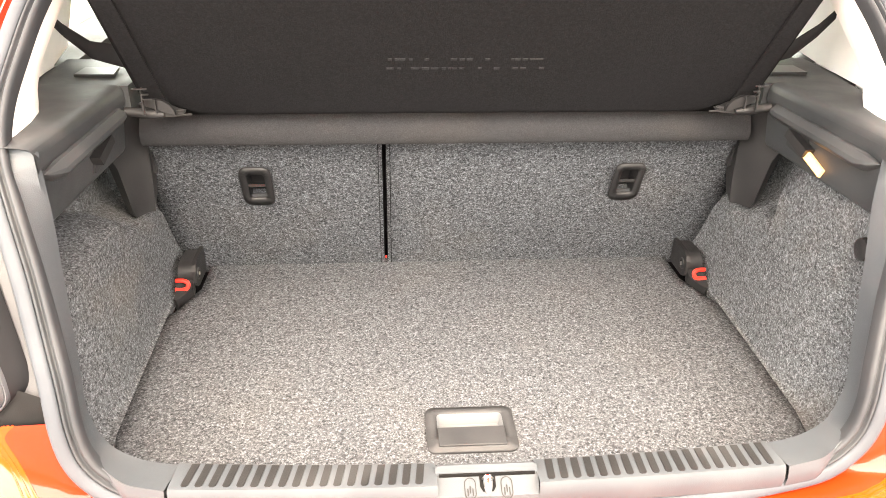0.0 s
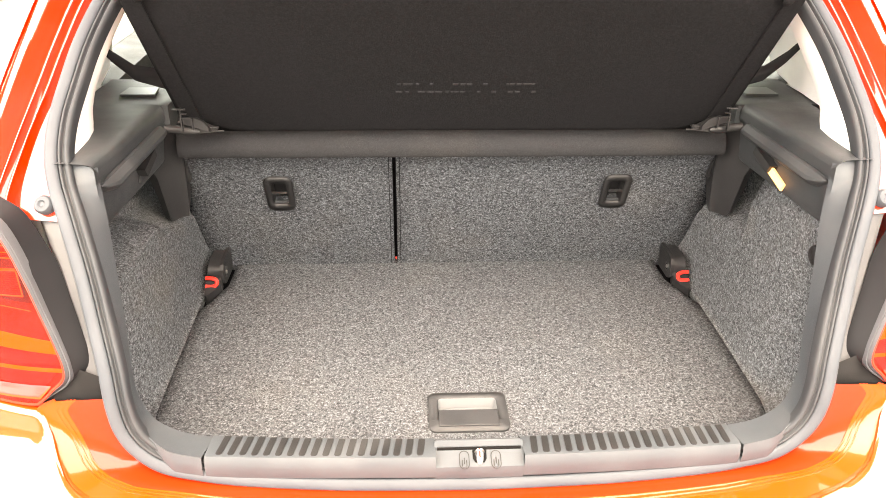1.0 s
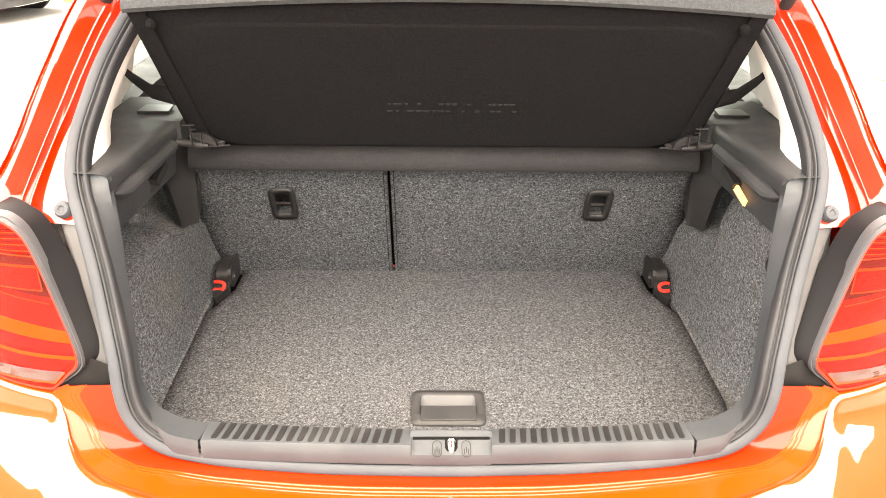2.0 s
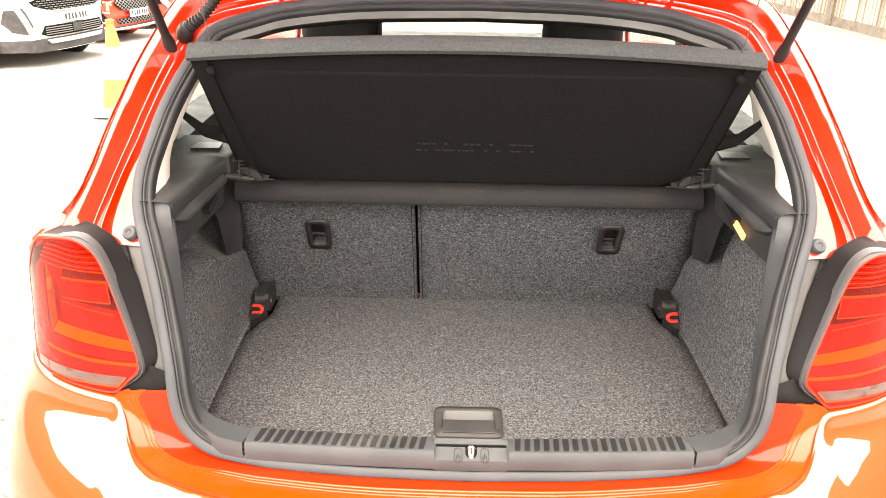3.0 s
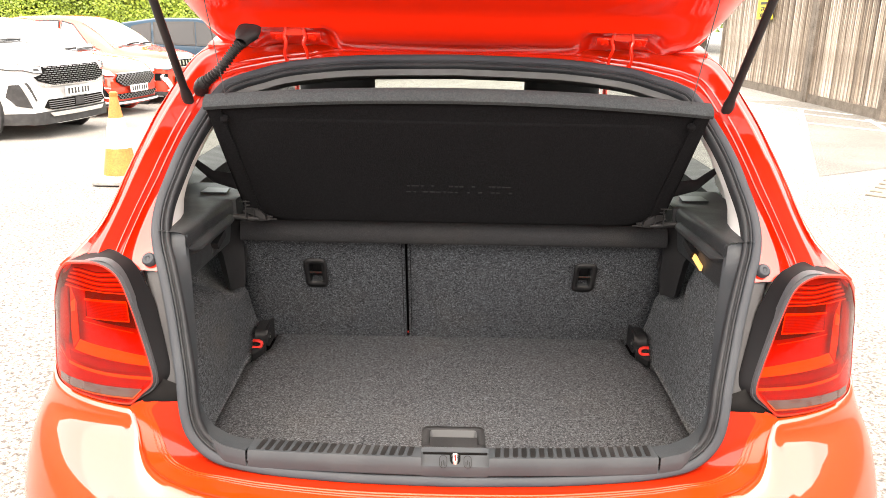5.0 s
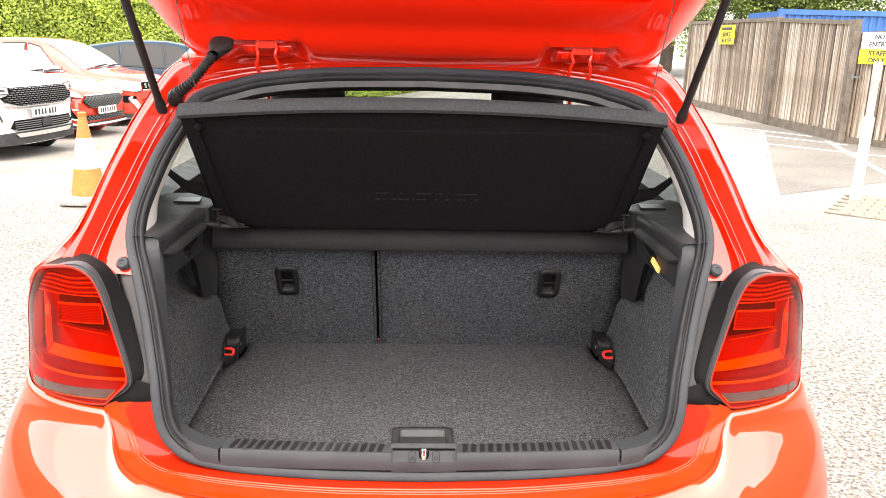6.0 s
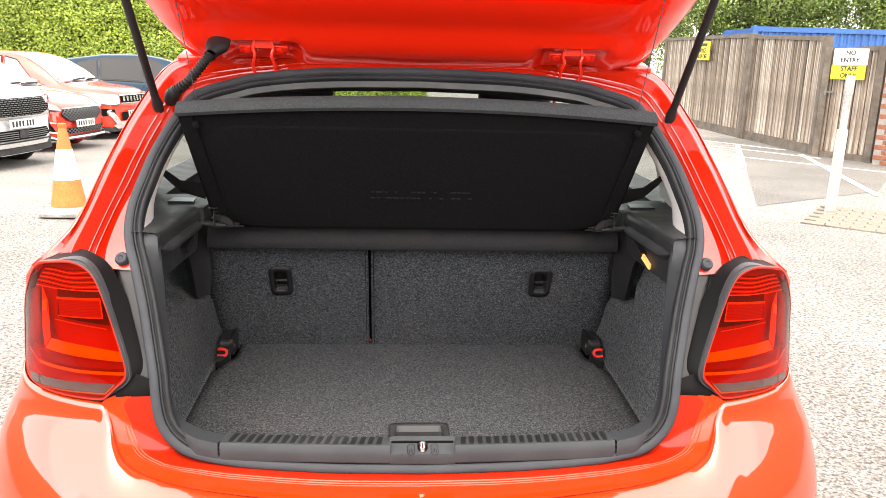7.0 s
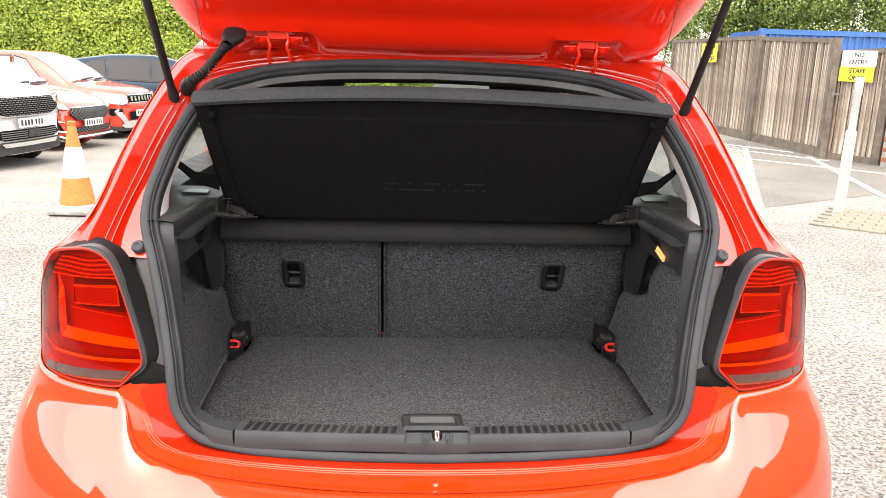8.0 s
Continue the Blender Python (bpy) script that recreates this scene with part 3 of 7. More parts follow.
rows = [[(s * 0.70, 3.88 - 0.13 * s * s, z) for s in np.linspace(-1, 1, 13)] for z in (0.24, 0.4, 0.55, 0.72)]
thick(part("front_bumper", loft(rows), M_RED, car), 0.02)
part("floor_pan", box(-0.74, 0.74, 0.05, 3.75, 0.20, 0.24), M_BLACK, car)
part("under_boot_well", box(-0.45, 0.45, 0.08, 0.95, 0.24, 0.56), M_BLACK, car)

# --- rear bumper: wraps the corners, notched for the tailgate ---


NOTCH = [(0, 0.634), (0.17, 0.636), (0.33, 0.644), (0.42, 0.652), (0.475, 0.664), (0.508, 0.683), (0.525, 0.708), (0.538, 0.737), (0.556, 0.764)]
RIM_S = [a for a, b in NOTCH] + [0.60, 0.68, 0.75, 0.82, 0.90, 1.0, 1.06]
RIM_Z = [b for a, b in NOTCH] + [0.7645, 0.765, 0.767, 0.778, 0.79, 0.80, 0.80]


def wrap(s, z):
    """A point on the rear bumper: s runs round the corner, z up."""
    a = curve_table(z, [0.3, 0.5, 0.66, 0.76, 0.80], [0.37, 0.385, 0.365, 0.33, 0.322])
    push = curve_table(z, [0.22, 0.30, 0.42, 0.52, 0.60, 0.655, 0.70, 0.735, 0.765, 0.80], [-0.06, -0.13, -0.160, -0.158, -0.128, -0.068, -0.035, -0.013, -0.001, 0.002])
    flare = curve_table(z, [0.22, 0.30, 0.42, 0.52, 0.58, 0.64, 0.695, 0.722, 0.735, 0.765, 0.80], [-0.03, -0.09, -0.122, -0.126, -0.116, -0.086, -0.040, -0.013, -0.006, -0.001, 0.0])
    sg, t = (1 if s >= 0 else -1), abs(s)
    drop = max(0.0, curve_table(t, RIM_S, RIM_Z) - z)
    corner = curve_table(t, [0.48, 0.56], [0.0, 1.0])
    push = lerp(push - 0.022 * (1 - math.exp(-drop / 0.018)), flare - 0.006 * (1 - math.exp(-drop / 0.006)), corner)
    if t < 0.45:
        x, y = t, 0.0
    elif t < 0.90:
        g = (t - 0.45) / 0.45 * math.pi / 2
        x, y = 0.45 + a * math.sin(g), 0.20 * (1 - math.cos(g))
    else:
        x, y = 0.45 + a + (t - 0.90) * 0.05, 0.20 + (t - 0.90)
    fade = 1 - curve_table(t, [0.40, 0.62, 0.95], [0.0, 0.25, 1.0]) * 0.75
    y += push * fade - 0.026 * max(0, 1 - (t / 0.55) ** 2) ** 1.5 * curve_table(z, [0.66, 0.78], [1.0, 0.0])
    return (sg * x, y, z)


rows = []
for s in list(np.linspace(0, 0.42, 24)) + list(np.linspace(0.43, 0.575, 34)) + list(np.linspace(0.585, 1.06, 50)):
    zt = curve_table(s, RIM_S, RIM_Z)
    zl = table(s, [0.90, 0.97, 1.06], [0.25, 0.46, 0.62])
    p = wrap(s, zt)
    row = [(p[0] - 0.004, p[1] + 0.016, zt - 0.010), (p[0] - 0.001, p[1] + 0.005, zt - 0.001)]
    for k in range(1, 37):
        row.append(wrap(s, lerp(zt, zl, (k / 36) ** 1.4 + 0.004)))
    rows.append(row)
bm = loft([[(-q[0], q[1], q[2]) for q in r] for r in rows[:0:-1]] + rows)
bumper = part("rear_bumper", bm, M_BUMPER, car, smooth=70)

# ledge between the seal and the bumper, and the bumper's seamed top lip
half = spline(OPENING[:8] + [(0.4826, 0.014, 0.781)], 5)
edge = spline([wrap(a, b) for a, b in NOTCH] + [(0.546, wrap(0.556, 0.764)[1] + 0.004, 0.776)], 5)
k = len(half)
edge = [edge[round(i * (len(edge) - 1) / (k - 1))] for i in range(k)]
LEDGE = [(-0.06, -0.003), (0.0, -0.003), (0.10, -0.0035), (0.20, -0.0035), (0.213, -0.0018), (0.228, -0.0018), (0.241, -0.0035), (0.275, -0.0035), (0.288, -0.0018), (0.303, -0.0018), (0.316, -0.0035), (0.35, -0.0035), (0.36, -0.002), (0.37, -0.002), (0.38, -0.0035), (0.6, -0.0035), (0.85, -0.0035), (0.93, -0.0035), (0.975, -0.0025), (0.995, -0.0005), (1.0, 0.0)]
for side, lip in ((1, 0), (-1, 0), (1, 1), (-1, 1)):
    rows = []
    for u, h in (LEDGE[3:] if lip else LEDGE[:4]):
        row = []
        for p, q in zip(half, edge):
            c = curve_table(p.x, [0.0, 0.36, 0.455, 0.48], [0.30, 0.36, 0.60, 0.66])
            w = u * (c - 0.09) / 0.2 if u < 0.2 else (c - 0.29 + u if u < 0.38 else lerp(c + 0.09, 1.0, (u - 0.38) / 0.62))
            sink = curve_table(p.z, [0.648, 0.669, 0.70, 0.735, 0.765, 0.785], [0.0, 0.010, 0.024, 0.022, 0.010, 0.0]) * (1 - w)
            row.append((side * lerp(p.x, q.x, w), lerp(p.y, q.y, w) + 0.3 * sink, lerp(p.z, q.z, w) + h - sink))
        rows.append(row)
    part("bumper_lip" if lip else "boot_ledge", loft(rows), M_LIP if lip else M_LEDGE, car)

# grey flange between the seal and the lamp
fl_in = spline([(0.484, 0.020, 0.790), (0.485, 0.024, 0.80), (0.494, 0.043, 0.845), (0.504, 0.062, 0.885), (0.520, 0.092, 0.945), (0.536, 0.123, 0.988)], 6)
fl_out = spline([(0.513, 0.024, 0.793), (0.514, 0.030, 0.805), (0.516, 0.050, 0.842), (0.530, 0.072, 0.888), (0.550, 0.104, 0.952), (0.574, 0.138, 0.997)], 6)
for side in (1, -1):
    rows = [[(side * lerp(p.x, q.x, u), lerp(p.y, q.y, u) + d, lerp(p.z, q.z, u)) for p, q in zip(fl_in, fl_out)] for u, d in ((0, 0.002), (0.1, 0.004), (0.35, 0.005), (0.7, 0.004), (1, 0.006), (1.7, 0.030))]
    part("lamp_flange", loft(rows), M_GREYPANEL, car, "satin grey flange beside the lamp")
    # dark plate below the lamp, above the ledge
    part("lamp_plate", loft([[(side * 0.476, 0.030, 0.755), (side * 0.520, 0.028, 0.757), (side * 0.552, 0.026, 0.760)], [(side * 0.481, 0.020, 0.778), (side * 0.515, 0.020, 0.778), (side * 0.548, 0.018, 0.776)], [(side * 0.4835, 0.020, 0.792), (side * 0.512, 0.021, 0.793), (side * 0.534, 0.022, 0.794)], [(side * 0.486, 0.022, 0.806), (side * 0.506, 0.026, 0.812), (side * 0.520, 0.030, 0.815)]]), M_PLATEGREY, car, "dark grey plate under the lamp")
    # rubber stop
    bm = lathe(Matrix.Translation((side * 0.556, 0.124, 1.002)) @ Vector((0.1 * side, -0.75, 0.55)).to_track_quat('Z', 'Y').to_matrix().to_4x4(), [(0.0125, -0.014), (0.0125, -0.002), (0.010, 0.002), (0.005, 0.003), (0.003, 0.001), (0.0, 0.001)], 20)
    part("rubber_stop", bm, M_RUBBER, car, "round grey rubber stop")

# --- tail lamps ---
LENS = [(0.690, 0.997), (0.635, 1.006), (0.602, 0.999), (0.581, 0.980), (0.561, 0.937), (0.545, 0.893), (0.533, 0.858), (0.524, 0.826), (0.526, 0.808), (0.542, 0.792), (0.558, 0.776), (0.572, 0.768),
        (0.63, 0.766), (0.70, 0.767), (0.738, 0.776), (0.758, 0.81), (0.764, 0.86), (0.754, 0.91), (0.733, 0.958), (0.713, 0.986)]


def lamp_y(x, z):
    u = min(max((x - 0.45) / 0.322, 0), 0.996)
    return max(0, z - 0.776) * 0.2 + 0.2 * (1 - math.sqrt(1 - u * u))


def shrink(poly, d):
    cx, cz = sum(p[0] for p in poly) / len(poly), sum(p[1] for p in poly) / len(poly)
    return [(p[0] + (cx - p[0]) * d, p[1] + (cz - p[1]) * d) for p in poly]


def lamp_piece(poly, depth, side, step=0.02):
    b = sheet(poly, [], step, lambda u, v: (side * u, lamp_y(u, v) + depth, v))
    if side < 0:
        bmesh.ops.reverse_faces(b, faces=b.faces)
    return b


def lamp_base(x, z):
    """Where the lamp's housing meets the body, for a point of its rim."""
    inb = max(0, min(1, (0.60 - x) / 0.04))
    off = table(z, [0.765, 0.79, 0.86, 0.92, 1.0], [0.010, 0.022, 0.034, 0.046, 0.060])
    return (x - 0.022 * inb, lamp_y(x, z) + off, z + 0.008 * max(0, min(1, (z - 0.96) / 0.03)))


for side in (1, -1):
    rim = [(p.x, p.y) for p in spline([(a, b, 0) for a, b in LENS], 4, True)]
    lamp = part("tail_lamp", loft([[(side * q[0], q[1], q[2]) for q in (lamp_base(a, b) for a, b in rim)],
                                  [(side * lerp(lamp_base(a, b)[0], a, 0.7), lerp(lamp_base(a, b)[1], lamp_y(a, b) + 0.004, 0.85), b) for a, b in rim]], True), M_HOUSING, car, "wraparound tail lamp with red, amber and clear sections")
    inb = [max(0.0, min(1.0, (0.66 - a) / 0.05)) * max(0.0, min(1.0, (b - 0.772) / 0.025)) for a, b in rim]
    grow = lambda d: [(lerp(p[0], q[0], k), lerp(p[1], q[1], k)) for p, q, k in zip(rim, shrink(rim, d), inb)]
    r0, r1, r2 = grow(-0.070), grow(-0.062), grow(0.006)
    part("lamp_rim", loft([[(side * a, lamp_y(a, b) + d, b) for a, b in ring] for ring, d in ((r0, 0.018), (r1, 0.006), (grow(-0.052), 0.003), (grow(-0.040), 0.003), (grow(-0.036), 0.0055), (grow(-0.032), 0.0035), (grow(-0.012), 0.0010), (grow(-0.006), -0.0012), (r2, 0.0004))], True), M_RIM, lamp, "satin grey rim")
    part("outer_lens", lamp_piece(shrink(rim, 0.0), 0.0, side), M_LENS, lamp, "glossy red outer lens")
    part("lens_border", loft([[(side * a, lamp_y(a, b) + d, b) for a, b in shrink(rim, u)] for u, d in ((-0.012, 0.006), (-0.006, -0.0006), (0.008, -0.0016), (0.024, -0.0008), (0.028, 0.002))], True), M_LENSEDGE, lamp, "bright red lens border")
    inr = shrink(rim, 0.06)
    part("bowl_wall", loft([[(side * a, lamp_y(a, b) + 0.003, b) for a, b in shrink(rim, 0.012)], [(side * a, lamp_y(a, b) + 0.030, b) for a, b in inr]], True), M_LAMPRED, lamp)
    part("reflector_bowl", lamp_piece(shrink(rim, 0.02), 0.030, side, 0.03), M_LAMPRED, lamp)
    # wavy prism ribs across the top
    for k in range(9):
        z0 = 0.957 + k * 0.0040
        xo, xi = 0.716 - 0.0035 * k, 0.576 + 0.0030 * k
        wave = [(lerp(xo, xi, i / 12), z0 + 0.0016 * math.sin(i / 12 * 7 + 0.4) - 0.005 * (1 - i / 12)) for i in range(13)]
        part("prism_rib", lamp_piece([(u, v + 0.0016) for u, v in wave] + wave[::-1], 0.010, side, 0.012), M_LAMPGLOW if k % 2 else M_LAMPDARK, lamp)
    part("upper_prism_band", lamp_piece([(0.700, 0.990), (0.63, 0.998), (0.600, 0.991), (0.574, 0.957), (0.62, 0.953), (0.715, 0.948)], 0.018, side), M_LAMPRED, lamp)
    part("band_edge", lamp_piece([(0.716, 0.949), (0.62, 0.9545), (0.572, 0.9575), (0.572, 0.9555), (0.62, 0.9525), (0.716, 0.947)], 0.009, side, 0.04), M_LAMPGLOW, lamp)
    # brake lamp in its dark frame
    part("dark_surround", lamp_piece([(0.668, 0.947), (0.573, 0.953), (0.562, 0.894), (0.668, 0.897)], 0.020, side), M_LAMPDARK, lamp)
    square = [(0.662, 0.934), (0.575, 0.942), (0.570, 0.909), (0.659, 0.903)]
    part("square_reflector", lamp_piece(square, 0.011, side), M_LAMPRED, lamp, "square brake lamp reflector")
    for k in range(12):
        t0, t1 = (k + 0.30) / 12, (k + 0.58) / 12
        o0, o1, i0, i1 = lerp(0.903, 0.934, t0), lerp(0.903, 0.934, t1), lerp(0.909, 0.942, t0), lerp(0.909, 0.942, t1)
        part("reflector_line", lamp_piece([(0.660, o0), (0.573, i0), (0.573, i1), (0.660, o1)], 0.0095, side, 0.012), M_LAMPLINE, lamp)
    part("square_reflector_edge", lamp_piece([(0.664, 0.9365), (0.575, 0.9445), (0.575, 0.9405), (0.664, 0.9325)], 0.0085, side), M_LAMPGLOW, lamp)
    part("square_reflector_edge", lamp_piece([(0.661, 0.9045), (0.569, 0.9105), (0.569, 0.9085), (0.661, 0.9025)], 0.0085, side), M_LAMPGLOW, lamp)
    part("square_reflector_edge", lamp_piece([(0.5735, 0.942), (0.5685, 0.909), (0.5705, 0.909), (0.5755, 0.942)], 0.0085, side), M_LAMPGLOW, lamp)
    part("bowl_line", lamp_piece([(0.668, 0.8945), (0.61, 0.8925), (0.562, 0.8900), (0.562, 0.8915), (0.61, 0.8940), (0.668, 0.8960)], 0.009, side, 0.04), M_LAMPGLOW, lamp)
    # indicator: a broad band that turns up along the outer side
    part("amber_band", lamp_piece([(0.679, 0.858), (0.60, 0.856), (0.533, 0.851), (0.529, 0.834), (0.60, 0.835), (0.694, 0.836)], 0.012, side), M_REFLECTOR, lamp, "bright amber indicator band")
    part("outer_light_bar", lamp_piece([(0.703, 0.948), (0.687, 0.922), (0.682, 0.858), (0.697, 0.838), (0.703, 0.87)], 0.014, side), M_LAMPGLOW, lamp)
    part("outer_light_patch", lamp_piece([(0.700, 0.921), (0.688, 0.930), (0.688, 0.908), (0.700, 0.903)], 0.010, side), M_REFLECTOR, lamp)
    part("outer_shade", lamp_piece([(0.742, 0.93), (0.712, 0.945), (0.708, 0.865), (0.715, 0.835), (0.752, 0.83)], 0.016, side), M_LAMPLINE, lamp)
    part("lower_shade", lamp_piece([(0.712, 0.828), (0.53, 0.832), (0.527, 0.818), (0.708, 0.812)], 0.016, side), M_LAMPLINE, lamp)
    part("lower_light_line", lamp_piece([(0.712, 0.811), (0.62, 0.812), (0.526, 0.8165), (0.526, 0.8110), (0.62, 0.8065), (0.709, 0.8055)], 0.011, side), M_REFLECTOR, lamp)
    part("lower_light_line", lamp_piece([(0.743, 0.824), (0.714, 0.8105), (0.712, 0.8060), (0.742, 0.8205)], 0.011, side), M_LAMPGLOW, lamp)
    part("reversing_lens", lamp_piece([(0.728, 0.789), (0.64, 0.794), (0.543, 0.7995), (0.560, 0.781), (0.64, 0.778), (0.730, 0.773)], -0.0012, side), M_SMOKE, lamp, "smoky clear reversing lens")
    for k in range(5):
        z0 = 0.7805 + 0.0033 * k
        part("reversing_rib", lamp_piece([(0.705, z0 - 0.005), (0.563 - 0.003 * k, z0 + 0.002), (0.563 - 0.003 * k, z0 + 0.0032), (0.705, z0 - 0.0038)], -0.0018, side, 0.05), M_LAMPDARK, lamp)
    part("reversing_lens_edge", lamp_piece([(0.690, 0.775), (0.562, 0.7825), (0.545, 0.7985), (0.543, 0.7985), (0.560, 0.7800), (0.690, 0.7725)], -0.002, side), M_LAMPRED, lamp)

# --- sill trim ---


def sill_z(x):
    return 0.695 - 0.004 * max(0, 1 - (x / 0.36) ** 2)


def sill_ends(x):
    """Back edge and front crest of the sill's top, as (y, z)."""
    return (0.032 + 0.10 * x * x, sill_z(x) - 0.008), (-0.014 + 0.06 * x * x, sill_z(x))


def sill_rows(x0, x1, n):
    rows = []
    for i in range(n + 1):
        x = lerp(x0, x1, i / n)
        (yb, zb), (yf, zf) = sill_ends(x)
        rows.append([(x, yb + 0.005, 0.60), (x, yb + 0.004, zb - 0.006), (x, yb + 0.002, zb - 0.001), (x, yb - 0.002, zb), (x, yf + 0.004, zf - 0.0004), (x, yf, zf - 0.0006), (x, yf - 0.0018, zf - 0.004), (x, yf - 0.0036, zf - 0.011), (x, yf - 0.0048, zf - 0.018), (x, yf - 0.0015, zf - 0.034)])
    return rows


SLOT = [(-0.0044, 0.02), (0.0044, 0.02), (0.0044, 0.93), (0.0024, 1.0), (-0.0024, 1.0), (-0.0044, 0.93)]
for x0, x1, first in ((-0.3612, -0.0555, -0.075), (0.0635, 0.3612, 0.080)):
    sill = part("sill_trim", loft(sill_rows(x0, x1, 16)), M_SILL, car, "grey plastic loading sill strip")
    for i in range(18):
        x = first + math.copysign(0.0157 * i, first)
        (yb, zb), (yf, zf) = sill_ends(x)
        yf += 0.004
        part("tread_slot", prism([(x + d - 0.004 * (u - 0.5), lerp(yb, yf, u), lerp(zb, zf - 0.0006, u)) for d, u in SLOT], (0, 0, -0.004), (0, 0, 0.0008)), M_SLOT, sill, "", 0)
# latch cover: top strip, groove, sloping plate with the striker
CX = 0.004


def plate_z(y):
    return 0.6845 + (y - 0.006) * 0.42


rows = []
for x in (-0.061, -0.056, -0.03, 0.0, 0.03, 0.056, 0.061):
    e = 0.0 if abs(x) > 0.058 else 0.003
    rows.append([(CX + x, 0.022, 0.60), (CX + x, 0.021, 0.688 + e), (CX + x, 0.017, 0.690 + e), (CX + x, 0.0085, 0.6865 + e), (CX + x, 0.0075, plate_z(0.0075)), (CX + x * 0.99, -0.006, plate_z(-0.006)), (CX + x * 0.98, -0.0165, plate_z(-0.0165)), (CX + x * 0.98, -0.0178, 0.668), (CX + x * 0.97, -0.013, 0.652)])
catch = part("latch_panel", loft(rows), M_SILL, car, "grey plastic latch cover with a steel striker")
# No hole is cut: groove and slot carry their shade as near-black colour.
part("panel_groove", box(CX - 0.057, CX + 0.057, 0.0060, 0.0084, 0.6840, 0.6882), M_DEEP, catch, "", 0)
slot = [(CX - 0.0095, 0.0065), (CX - 0.0092, -0.007), (CX - 0.006, -0.0122), (CX + 0.006, -0.0122), (CX + 0.0092, -0.007), (CX + 0.0095, 0.0065)]
part("latch_slot", sheet(slot, [], 0.01, lambda u, v: (u, v, plate_z(v) + 0.0012)), M_DEEP, catch, "near-black sheet for the shade in the slot")
st = part("striker", tube([(CX, -0.0105, plate_z(-0.0105) - 0.001), (CX, -0.0095, plate_z(-0.0095) + 0.003), (CX, -0.002, plate_z(-0.002) + 0.0035), (CX, 0.0025, plate_z(0.0025) + 0.0035)], lambda i: (0.0042, 0.0055, 0.0062, 0.0062)[i], 16), M_CHROME, catch, "shiny steel striker")
part("striker_ring", tube([(CX, -0.0002, plate_z(0) + 0.0035), (CX, 0.0010, plate_z(0.0012) + 0.0035)], 0.0070, 16), M_STEEL, catch)
for s in (-0.021, 0.022):
    ov = rounded(0.014, 0.025, 0.0068, 5, CX + s, -0.008)
    part("moulded_oval", sheet(ov, [[(lerp(p, CX + s, 0.16), lerp(q, -0.008, 0.09)) for p, q in ov]], 0.02, lambda u, v: (u, v, plate_z(v) + 0.0008)), M_SLOT, catch)
    bm = bmesh.new()
    for d in (-0.003, 0.0, 0.003):
        obox(Matrix.Translation((CX + s + d, -0.009 - abs(d), plate_z(-0.009 - abs(d)) + 0.0004)) @ Matrix.Rotation(0.4, 4, 'X'), 0.0013, 0.009, 0.0012, bm)
    part("moulded_mark", bm, M_SLOT, catch)

# --- side trims of the boot ---


def trim_section(y):
    t = (y - 0.165) / 0.31
    zt = lerp(1.042, 1.031, t)
    out = lerp(0.548, 0.612, min(1, t * 1.1))
    return [(out, zt + 0.002), (0.515, zt + 0.001), (0.503, zt - 0.001), (0.4965, zt - 0.007), (0.4955, zt - 0.028), (0.500, zt - 0.034), (0.503, zt - 0.06), (0.507, lerp(0.948, 0.935, t)), (0.512, lerp(0.935, 0.925, t)), (0.55, lerp(0.935, 0.925, t))]


